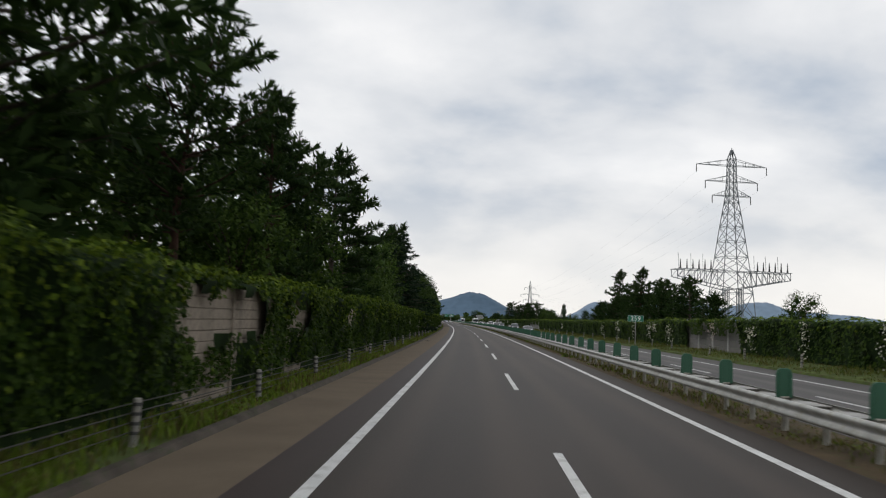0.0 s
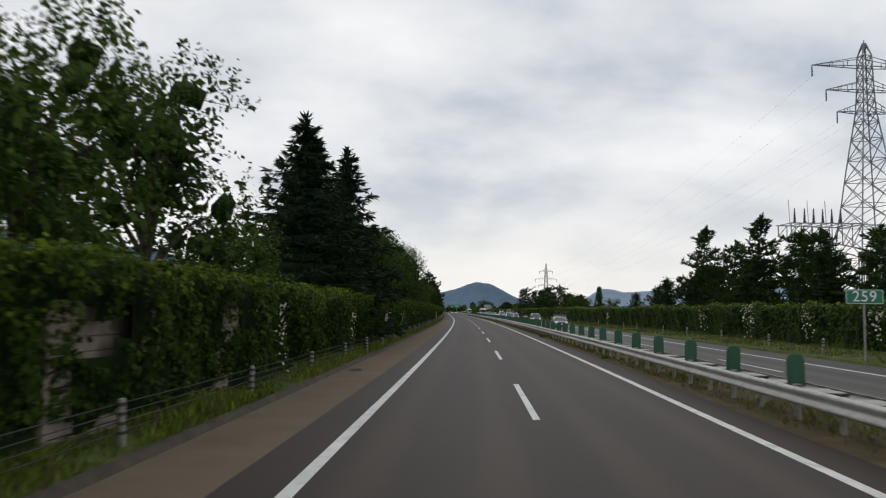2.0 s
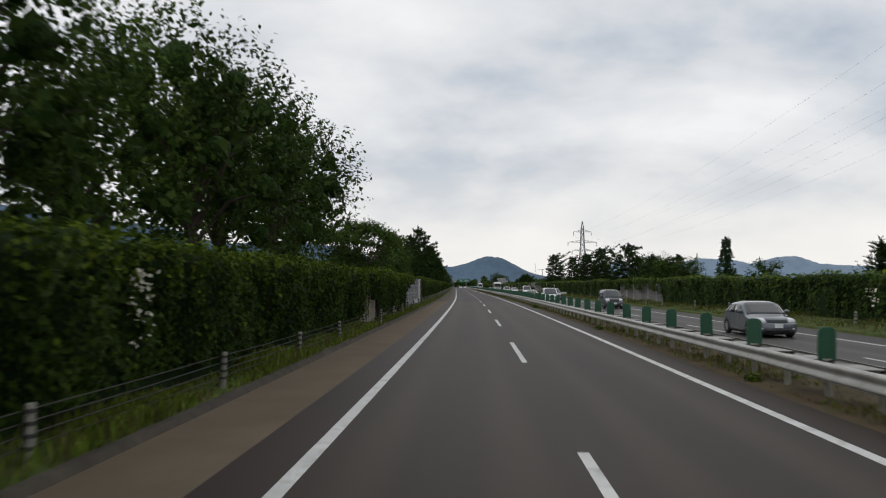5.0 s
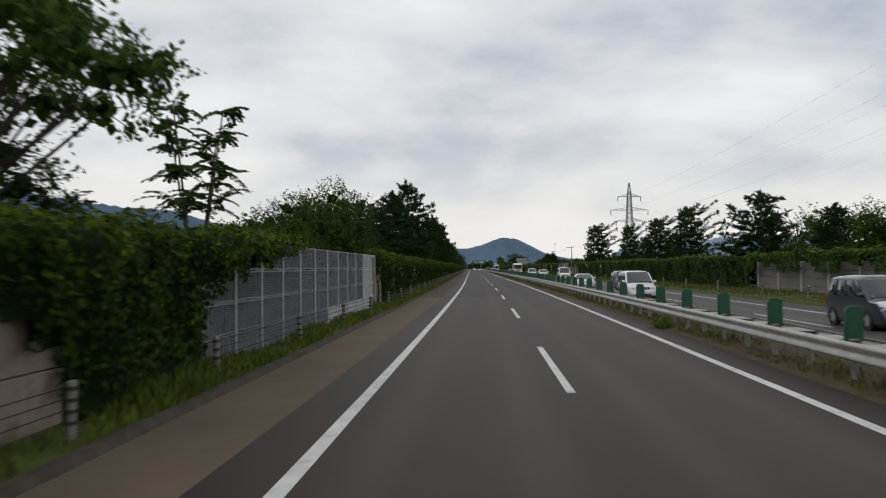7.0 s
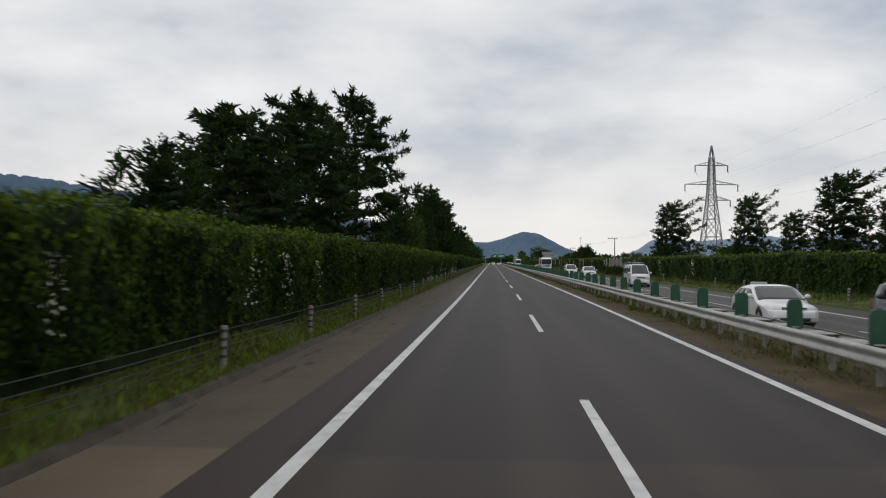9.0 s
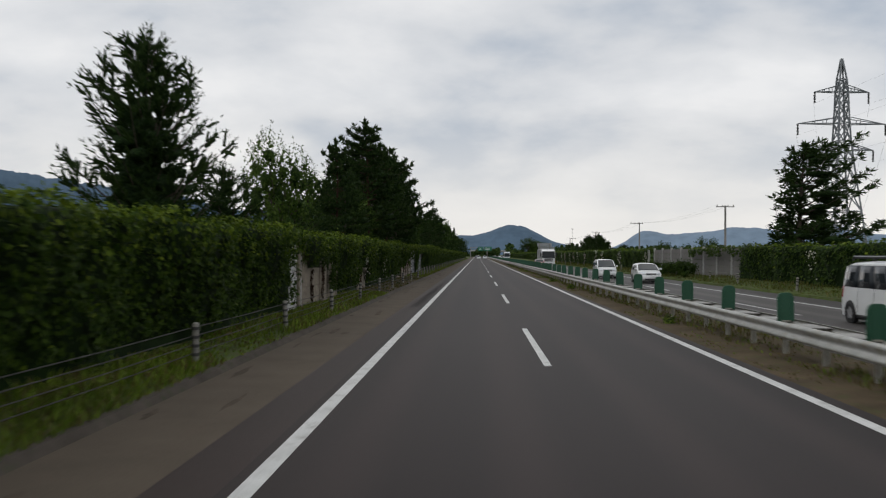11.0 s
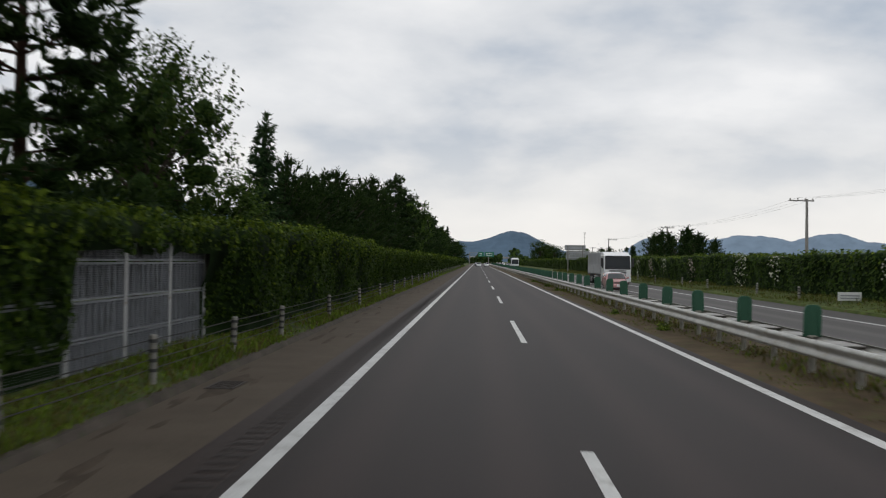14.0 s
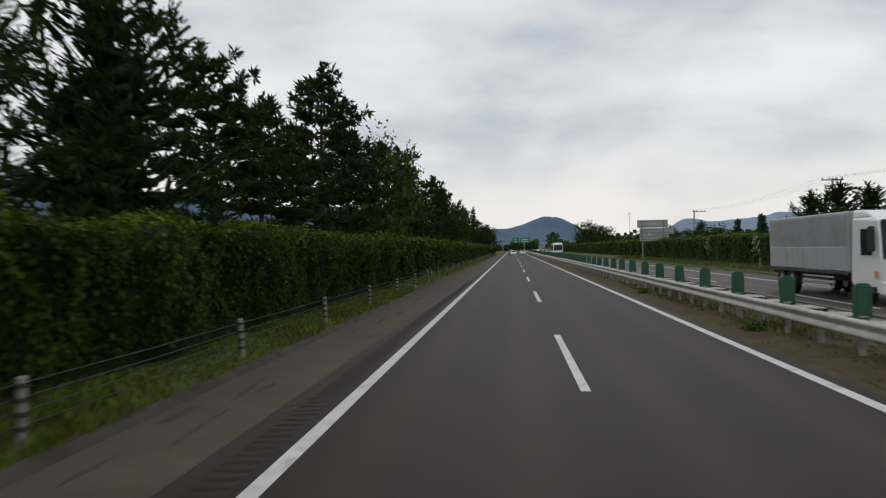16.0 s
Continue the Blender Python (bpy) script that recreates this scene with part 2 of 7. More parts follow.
MASS = {"broad_leaves": shaded_mass("broad_leaf_mass", (0.026, 0.058, 0.013), (0.085, 0.140, 0.030)), "light_broad_leaves": shaded_mass("light_leaf_mass", (0.030, 0.062, 0.013), (0.085, 0.14, 0.030)),
        "pine_needles": shaded_mass("pine_needle_mass", (0.020, 0.043, 0.014), (0.060, 0.104, 0.030)), "spruce_needles": shaded_mass("spruce_needle_mass", (0.011, 0.024, 0.014), (0.03, 0.052, 0.026)),
        "cedar_needles": shaded_mass("cedar_needle_mass", (0.018, 0.042, 0.018), (0.055, 0.10, 0.04))}
M_GRASS = leaf_material("grass_blades", (0.085, 0.14, 0.018), (0.22, 0.30, 0.048))
M_GRASS_BANK = leaf_material("olive_bank_grass", (0.055, 0.078, 0.014), (0.135, 0.160, 0.034))
M_GRASS_DRY = leaf_material("dry_grass_blades", (0.09, 0.085, 0.03), (0.20, 0.17, 0.075))

# ---- plan: the road bends gently to the right, then runs straight along y ----
BEND, BEND_END = 1.605e-4, 180.0


def cx(y):
    return -BEND / 2 * max(0.0, BEND_END - y) ** 2


def cxs(y):
    return -BEND / 2 * np.clip(BEND_END - y, 0, None) ** 2


def spot(u, y, z=0.0):
    """The place u metres to the right of the driving line at the station y."""
    return Vector((u + cx(y), y, z))


def station(u, y, z=0.0, turn=0.0):
    """A pose at that place, turned along the road."""
    return pose(u + cx(y), y, z, 0, 0, turn - math.degrees(math.atan(BEND * max(0.0, BEND_END - y))))


def mesh_object(name, bm, mat, smooth=False):
    me = bpy.data.meshes.new(name)
    bm.to_mesh(me)
    bm.free()
    for m in (mat if isinstance(mat, (list, tuple)) else [mat]):
        me.materials.append(m)
    if smooth:
        me.polygons.foreach_set("use_smooth", [True] * len(me.polygons))
    return new(name, me)


def part(name, bm, mat, parent, label="", smooth=False):
    ob = mesh_object(name, bm, mat, smooth)
    ob.parent = parent
    return tagged(ob, label)


def raw_mesh(name, verts, faces, mat, smooth=False):
    me = bpy.data.meshes.new(name)
    me.from_pydata(verts, [], faces)
    me.materials.append(mat)
    if smooth:
        me.polygons.foreach_set("use_smooth", [True] * len(me.polygons))
    return me


def quads_mesh(name, corners, mats, which=None):
    """A mesh of loose quads from an array of N x 4 x 3 corners; which: the material of each."""
    n = len(corners)
    me = bpy.data.meshes.new(name)
    me.vertices.add(n * 4), me.loops.add(n * 4), me.polygons.add(n)
    me.vertices.foreach_set("co", np.asarray(corners, np.float32).ravel())
    me.loops.foreach_set("vertex_index", np.arange(n * 4, dtype=np.int32))
    me.polygons.foreach_set("loop_start", np.arange(0, n * 4, 4, dtype=np.int32))
    for m in mats:
        me.materials.append(m)
    if which is not None:
        me.polygons.foreach_set("material_index", np.asarray(which, np.int32))
    me.update(calc_edges=True)
    return me


def leaf_quads(rng, at, normal, length, width, jitter=0.7, droop=0.0):
    """Leaf blades at N places, facing roughly along normal (N x 3)."""
    n = len(at)
    nrm = normal + rng.normal(0, jitter, (n, 3))
    nrm /= np.linalg.norm(nrm, axis=1, keepdims=True) + 1e-9
    ref = rng.normal(0, 1, (n, 3))
    ref[:, 2] -= droop
    a = np.cross(nrm, ref)
    a /= np.linalg.norm(a, axis=1, keepdims=True) + 1e-9
    b = np.cross(a, nrm)
    s = rng.uniform(0.65, 1.35, (n, 1))
    L, W = length * s / 2, width * s / 2
    tip, root = at + b * L, at - b * L
    return np.stack([root, at - b * L * 0.1 + a * W, tip, at - b * L * 0.1 - a * W], axis=1)


def sweep(name, profile, y0, y1, mat, step=5.0, closed=False, smooth=False, caps=False):
    """A cross-section [(u, z), ...] carried along the road, with (u, y) as its UV map."""
    n = max(1, int(math.ceil((y1 - y0) / step)))
    ys = [y0 + (y1 - y0) * i / n for i in range(n + 1)]
    k = len(profile)
    verts = [spot(u, y, z) for y in ys for u, z in profile]
    faces = []
    for i in range(n):
        for j in range(k if closed else k - 1):
            a, b = i * k + j, i * k + (j + 1) % k
            faces.append((a, a + k, b + k, b) if not closed else (a, b, b + k, a + k))
    if caps and closed:
        faces.append(tuple(range(k))[::-1])
        faces.append(tuple(n * k + j for j in range(k)))
    me = raw_mesh(name, verts, faces, mat, smooth)
    layer = me.uv_layers.new(name="road")
    flat = [(profile[v % k][0], ys[v // k]) for v in range(len(verts))]
    for loop in me.loops:
        layer.data[loop.index].uv = flat[loop.vertex_index]
    bm = bmesh.new()
    bm.from_mesh(me)
    bmesh.ops.recalc_face_normals(bm, faces=bm.faces)
    bm.to_mesh(me)
    bm.free()
    return new(name, me)


def box(bm, x0, x1, y0, y1, z0, z1, m=None):
    mat = Matrix.Translation(((x0 + x1) / 2, (y0 + y1) / 2, (z0 + z1) / 2)) @ Matrix.Diagonal((x1 - x0, y1 - y0, z1 - z0, 1))
    return bmesh.ops.create_cube(bm, size=1, matrix=(m @ mat) if m else mat)["verts"]


def bevel(bm, width, segments=1):
    bmesh.ops.bevel(bm, geom=list(bm.edges), offset=width, segments=segments, affect="EDGES", profile=0.6)


def tube(bm, points, radii, sides=8, cap=True):
    """A tapered tube along points."""
    rings = []
    pts = [Vector(p) for p in points]
    for i, p in enumerate(pts):
        d = (pts[min(i + 1, len(pts) - 1)] - pts[max(i - 1, 0)]).normalized()
        a = d.orthogonal().normalized() if i == 0 else (a - d * a.dot(d)).normalized()
        b = d.cross(a)
        r = radii[i] if isinstance(radii, (list, tuple)) else radii
        rings.append([bm.verts.new(p + (a * math.cos(2 * math.pi * j / sides) + b * math.sin(2 * math.pi * j / sides)) * r) for j in range(sides)])
    for r0, r1 in zip(rings, rings[1:]):
        for j in range(sides):
            bm.faces.new((r0[j], r0[(j + 1) % sides], r1[(j + 1) % sides], r1[j]))
    if cap:
        bm.faces.new(rings[0][::-1])
        bm.faces.new(rings[-1])


def bar(bm, a, b, w):
    """A square bar from a to b."""
    tube(bm, [a, b], w * 0.7, 4)


def empty(name, m=None):
    ob = new(name)
    ob.empty_display_size = 0.3
    if m is not None:
        ob.matrix_world = m
    return ob


# ---- ground and carriageways ----
Y_START, Y_FAR = -130.0, 900.0
LEFT_LINE, DASH_LINE, RIGHT_LINE = -1.72, 1.68, 5.26


def terrain():
    bm = bmesh.new()
    xs = [-4500, -1500, -400, -120, -40, -8, 8, 40, 120, 400, 1500, 4500]
    ys = [-1500, -300, -130, 0, 180, 330, 600, 900, 1500, 2500, 4800]
    grid = [[bm.verts.new((x + cx(y), y, -0.25)) for x in xs] for y in ys]
    for r0, r1 in zip(grid, grid[1:]):
        for j in range(len(xs) - 1):
            bm.faces.new((r0[j], r0[j + 1], r1[j + 1], r1[j]))
    tagged(mesh_object("ground", bm, M_FIELD), "flat green farmland behind the roadside hedges", "ground", kind="structure")


terrain()
tagged(sweep("road", [(-1.95, 0.0), (6.2, 0.0)], Y_START, 123.6, M_ROAD), "dark worn asphalt carriageway with two lanes", "road", kind="structure")
tagged(sweep("road", [(-1.95, 0.0), (5.62, 0.0)], 123.6, Y_FAR, M_ROAD_NEW), "darker newer asphalt of the two driving lanes", "road", kind="structure")
tagged(sweep("road_opposite", [(8.1, 0.0), (17.1, 0.0)], Y_START, Y_FAR, M_ROAD_FAR), "grey asphalt carriageway of the oncoming traffic", "road", kind="structure")
tagged(sweep("shoulder_strip", [(-2.62, -0.006), (-1.95, -0.004)], Y_START, Y_FAR, M_SHOULDER), "reddish dark asphalt shoulder beside the edge line", "road shoulder", kind="structure")
tagged(sweep("shoulder_paving", [(-4.16, 0.0), (-2.62, -0.006)], Y_START, 123.8, M_TAN), "plain tan paved hard shoulder", "road shoulder", kind="structure")
tagged(sweep("shoulder_concrete", [(-4.16, 0.0), (-2.62, -0.012)], 123.8, Y_FAR, M_DIRTY), "dirty grey concrete hard shoulder with soil on it", "road shoulder", kind="structure")
tagged(sweep("kerb", [(-4.44, -0.1), (-4.42, 0.07), (-4.36, 0.10), (-4.24, 0.09), (-4.14, -0.05)], Y_START, Y_FAR, M_KERB, step=3.0), "low weathered asphalt kerb below the verge", "kerb", kind="structure")
for y0, y1, mat, label in ((Y_START, 207.0, M_TURF, "grassy soil verge between kerb and hedge"), (207.0, 234.0, M_SOIL_WASH, "bare brown soil verge with litter under the trees"), (234.0, Y_FAR, M_TURF, "grassy soil verge between kerb and hedge")):
    tagged(sweep("verge", [(-9.5, 0.2), (-6.4, 0.16), (-5.2, 0.12), (-4.43, 0.06)], y0, y1, mat), label, "verge", kind="structure")
tagged(sweep("median_strip", [(6.05, -0.014), (6.45, 0.02), (6.9, 0.04), (7.6, 0.02), (8.12, -0.01)], Y_START, 123.6, M_SOIL), "narrow soil median strip with weeds under the guardrail", "median", kind="structure")
tagged(sweep("median_strip", [(5.6, -0.01), (6.3, 0.02), (6.9, 0.04), (7.6, 0.02), (8.12, -0.01)], 123.6, Y_FAR, M_SOIL), "dry soil median strip with weeds under the guardrail", "median", kind="structure")
tagged(sweep("verge_opposite", [(17.1, 0.0), (17.16, 0.12), (17.4, 0.12), (19.2, 0.35), (22.5, 0.4), (24.5, -0.3)], Y_START, Y_FAR, M_TURF), "grass bank beside the oncoming lanes", "verge", kind="structure")


def markings():
    wide = 0.2
    for name, u, w in (("edge_line", LEFT_LINE, wide), ("edge_line", RIGHT_LINE, wide), ("edge_line", 14.86, wide), ("edge_line", 8.35, wide)):
        tagged(sweep(name, [(u - w / 2, 0.004), (u + w / 2, 0.004)], Y_START, Y_FAR, M_LINE), "solid white painted edge line", "road marking", kind="structure")
    for u, y, n in ((DASH_LINE, -118.27, 42), (11.85, -124.2, 42)):
        for i in range(n):
            y0 = y + 19.826 * i
            tagged(sweep("lane_dash", [(u - 0.075, 0.004), (u + 0.075, 0.004)], y0, y0 + 7.8, M_LINE, step=8.0), "white painted lane dash", "road marking", "lane dashes", "structure")


markings()


def rumble_strip():
    """Shallow milled grooves beside the edge line."""
    y = np.concatenate([0.8 + 0.3 * np.arange(33), 196.0 + 0.3 * np.arange(700)])
    n = len(y)
    u0, u1 = np.full(n, -2.36), np.full(n, -1.98)
    q = np.stack([np.stack([u + cxs(y + d), y + d, np.full(n, 0.003)], 1) for u, d in ((u0, 0), (u1, 0), (u1, 0.13), (u0, 0.13))], 1)
    tagged(new("rumble_strip", quads_mesh("rumble_strip", q, [M_GROOVE])), "dark milled grooves beside the edge line", "rumble strip", kind="stuff")


rumble_strip()
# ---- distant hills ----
# The blue haze of distance is painted into both hill colours.
M_HILL = rough_paint("hazy_wooded_hill", (0.094, 0.145, 0.205), 0.12, 0.004, 1.0, fine=0.03, bump=0.0)
M_HILL_FAR = rough_paint("hazy_hill_range", (0.20, 0.27, 0.35), 0.08, 0.003, 1.0, fine=0.02, bump=0.0)


def ridge(name, label, mat, distance, crest, seed, depth=300.0):
    """A range of hills: crest [(bearing, elevation), ...] in degrees from the middle of the road."""
    b = np.arange(crest[0][0], crest[-1][0] + 0.01, 0.12)
    e = np.interp(b, [c[0] for c in crest], [c[1] for c in crest])
    soft = np.convolve(np.pad(e, 2, "edge"), np.ones(5) / 5, "valid")
    e = np.clip(soft * 0.75 + e * 0.25, 0, None)
    bm = bmesh.new()
    rows = []
    layers = [(-1.0, 0.0), (-0.7, 0.22), (-0.4, 0.55), (-0.18, 0.83), (0.0, 1.0), (0.35, 0.6), (0.8, 0.0)]
    for off, share in layers:
        row = []
        for bi, ei in zip(b, e):
            d = distance + off * depth
            h = math.tan(radians(ei)) * distance * share
            wob = 1.0 + (0.03 * noise.noise((bi * 1.7, off * 3, seed)) + 0.022 * noise.noise((bi * 5.0, off * 9, seed + 5)) + 0.012 * noise.noise((bi * 14.0, off * 9, seed + 7)))
            row.append(bm.verts.new((math.sin(radians(bi)) * d, math.cos(radians(bi)) * d, h * wob - 6.0 + 6.0 * share)))
        rows.append(row)
    for r0, r1 in zip(rows, rows[1:]):
        for j in range(len(b) - 1):
            bm.faces.new((r0[j], r0[j + 1], r1[j + 1], r1[j]))
    tagged(mesh_object(name, bm, mat, True), label, "hill", kind="structure")


ridge("backdrop_hill", "rounded wooded hill, painted blue with haze, at the end of the road", M_HILL, 4450,
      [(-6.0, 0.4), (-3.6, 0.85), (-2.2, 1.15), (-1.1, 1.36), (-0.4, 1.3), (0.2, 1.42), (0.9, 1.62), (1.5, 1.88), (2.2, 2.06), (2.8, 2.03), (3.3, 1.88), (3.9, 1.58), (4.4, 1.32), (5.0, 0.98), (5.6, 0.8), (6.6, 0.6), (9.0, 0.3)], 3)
ridge("backdrop_range", "mountain range on the horizon, painted pale blue with haze", M_HILL_FAR, 4500,
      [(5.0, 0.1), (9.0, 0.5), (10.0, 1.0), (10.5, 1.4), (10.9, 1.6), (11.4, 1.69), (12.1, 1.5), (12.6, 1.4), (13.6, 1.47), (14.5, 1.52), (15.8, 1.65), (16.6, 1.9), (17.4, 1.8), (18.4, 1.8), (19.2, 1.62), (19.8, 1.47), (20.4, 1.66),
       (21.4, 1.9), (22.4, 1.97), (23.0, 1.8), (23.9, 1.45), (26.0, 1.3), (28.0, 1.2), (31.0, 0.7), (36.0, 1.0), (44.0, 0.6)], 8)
ridge("backdrop_slope", "wooded slope beyond the trees, painted dark blue with haze", M_HILL, 4200,
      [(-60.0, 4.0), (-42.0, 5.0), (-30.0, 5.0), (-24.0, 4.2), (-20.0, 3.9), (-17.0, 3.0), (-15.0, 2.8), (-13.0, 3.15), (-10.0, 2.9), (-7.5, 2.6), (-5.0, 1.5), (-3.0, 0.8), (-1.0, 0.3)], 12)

# ---- median guardrail with its anti-glare boards ----
RAIL = 6.91


def guardrail():
    rail = tagged(empty("guardrail", station(RAIL, 0)), "long double-sided galvanised steel guardrail on the median", "guardrail")
    inv = rail.matrix_world.inverted()
    lift = 0.05
    wave = [(0.0, 0.70), (-0.03, 0.694), (-0.07, 0.668), (-0.07, 0.636), (-0.018, 0.585), (0.004, 0.545), (-0.018, 0.505), (-0.07, 0.454), (-0.07, 0.422), (-0.03, 0.396), (0.0, 0.39)]
    wave = [(a, z + lift) for a, z in wave]
    for side, off in ((1, -0.32), (-1, 0.32)):
        beam = sweep("rail_beam", [(RAIL + off + side * a, z) for a, z in wave], Y_START, 800.0, M_GALV, step=4.0, smooth=True)
        mod = beam.modifiers.new("sheet", "SOLIDIFY")
        mod.thickness = 0.012
        beam.parent, beam.matrix_parent_inverse = rail, inv
        tagged(beam, "corrugated galvanised rail beam")
    # joints in the near beam every four metres
    lap = bmesh.new()
    prof = [(-0.006 + a, z) for a, z in wave]
    for i in range(58):
        y = -97.2 + 8.0 * i
        rows = [[lap.verts.new(spot(RAIL - 0.326 + a, yy, z)) for a, z in prof] for yy in (y, y + 0.32)]
        for j in range(len(prof) - 1):
            lap.faces.new((rows[0][j], rows[0][j + 1], rows[1][j + 1], rows[1][j]))
    laps = part("beam_joint", lap, M_GALV, rail, "overlapping beam joint sheets")
    laps.matrix_parent_inverse = inv
    laps["kind"] = "stuff"
    bm = bmesh.new()
    tube(bm, [(0, 0, -0.2), (0, 0, 0.66)], 0.066, 10)
    box(bm, -0.28, 0.28, -0.035, 0.035, 0.52, 0.64)
    post = bpy.data.meshes.new("rail_post")
    bm.to_mesh(post), bm.free()
    post.materials.append(M_RAILPOST)
    bm = bmesh.new()
    box(bm, -0.30, 0.40, -0.46, 0.46, 0.69, 0.715)
    for y in (-0.36, 0.36):
        box(bm, -0.29, 0.29, y - 0.03, y + 0.03, 0.63, 0.691)
    bevel(bm, 0.006)
    plate = bpy.data.meshes.new("spacer_plate")
    bm.to_mesh(plate), bm.free()
    plate.materials.append(M_SLEEPER)
    for i in range(230):
        y = -100.78 + 2.0 * i
        for name, me in (("rail_post", post), ("spacer_plate", plate)):
            ob = new(name, me)
            ob.parent, ob.matrix_parent_inverse = rail, inv
            ob.matrix_basis = station(RAIL, y + (0.0 if name == "rail_post" else 1.0), 0.03 if name == "rail_post" else 0.0, math.sin(i * 7.3) * 2)
    rest = bmesh.new()
    for i in range(230, 440):
        tube(rest, [spot(RAIL, -100.78 + 2.0 * i, -0.15), spot(RAIL, -100.78 + 2.0 * i, 0.66)], 0.066, 6)
    far_posts = part("far_rail_post", rest, M_RAILPOST, rail, "joined run of rail posts far off")
    far_posts.matrix_parent_inverse = inv
    far_posts["kind"] = "stuff"


guardrail()


def glare_boards():
    bm = bmesh.new()
    w, h, t = 0.172, 0.62, 0.025
    outline = [(-w, 0), (w, 0), (w, h - 0.11), (w * 0.80, h - 0.03), (w * 0.45, h), (-w * 0.45, h), (-w * 0.80, h - 0.03), (-w, h - 0.11)]
    fr = [bm.verts.new((x, -t, z)) for x, z in outline]
    bk = [bm.verts.new((x, t, z)) for x, z in outline]
    bm.faces.new(fr), bm.faces.new(bk[::-1])
    for j in range(len(outline)):
        k = (j + 1) % len(outline)
        bm.faces.new((fr[k], fr[j], bk[j], bk[k]))
    bmesh.ops.recalc_face_normals(bm, faces=bm.faces)
    bevel(bm, 0.006)
    for x in (-0.1, 0.1):
        box(bm, x - 0.012, x + 0.012, -t - 0.012, -t + 0.002, 0.04, h - 0.06)
    board = tagged(empty("glare_board", station(RAIL, 1.24, 0.725)), "green plastic anti-glare board standing on the median guardrail", "anti-glare board", "anti-glare boards on the median")
    part("panel", bm, M_BOARD, board)
    bm = bmesh.new()
    tube(bm, [(0, 0.04, -0.34), (0, 0.04, 0.35)], 0.03, 8)
    box(bm, -0.09, 0.09, -0.03, 0.08, 0.0, 0.03)
    part("bracket", bm, M_RAILPOST, board, "galvanised steel bracket")
    for i in range(-26, 150):
        if i:
            copy_thing(board, station(RAIL + 0.02 * math.sin(i * 2.1), 1.24 + 4.0 * i, 0.725 + 0.012 * math.sin(i * 5.7), 4.0 * math.sin(i * 3.3)) @ pose(0, 0, 0, 1.5 * math.sin(i * 1.9), 1.5 * math.cos(i * 4.1), 0))


glare_boards()

# ---- noise barrier with its ivy ----


def wall_u(y):
    """How far the barrier stands from the driving line."""
    return -5.6 if y < 60 else -5.3 if y < 107.4 else -5.3 - 0.9 * min(1.0, (y - 107.4) / 14.0)


WALL_TOP = 2.72
# stretches where the ivy leaves the barrier bare: start, end, lowest and highest bare height, kind of panel
BARE = [(-88.6, -82.2, 1.35, 2.62, "plank"), (-79.0, -76.4, 1.6, 2.5, "plank"), (-68.2, -64.2, 1.7, 2.65, "plank"), (-61.2, -60.4, 1.8, 2.6, "plank"),
        (-43.9, -41.7, 1.5, 2.2, "plank"), (-36.4, -34.5, 1.6, 2.3, "plank"), (22.5, 23.3, 1.2, 2.2, "wall"), (60.4, 63.6, 0.3, 1.35, "wall"),
        (65.8, 67.2, 0.3, 1.2, "wall"), (73.6, 76.4, 0.4, 1.45, "wall"), (82.0, 107.4, 0.1, 2.75, "metal"), (107.4, 110.2, 0.1, 1.7, "wall"),
        (190.6, 193.2, 0.2, 2.3, "pale"), (193.2, 198.4, 0.2, 1.75, "wall"), (207.6, 209.6, 0.2, 1.6, "wall"), (229.0, 236.9, 0.2, 1.2, "wall"), (236.9, 238.6, 0.2, 1.75, "wall"), (238.6, 241.2, 0.2, 2.3, "wall"),
        (241.2, 246.8, 0.2, 2.6, "metal"), (250.0, 256.2, 0.2, 2.3, "metal"), (352.0, 354.0, 0.4, 1.8, "wall")]


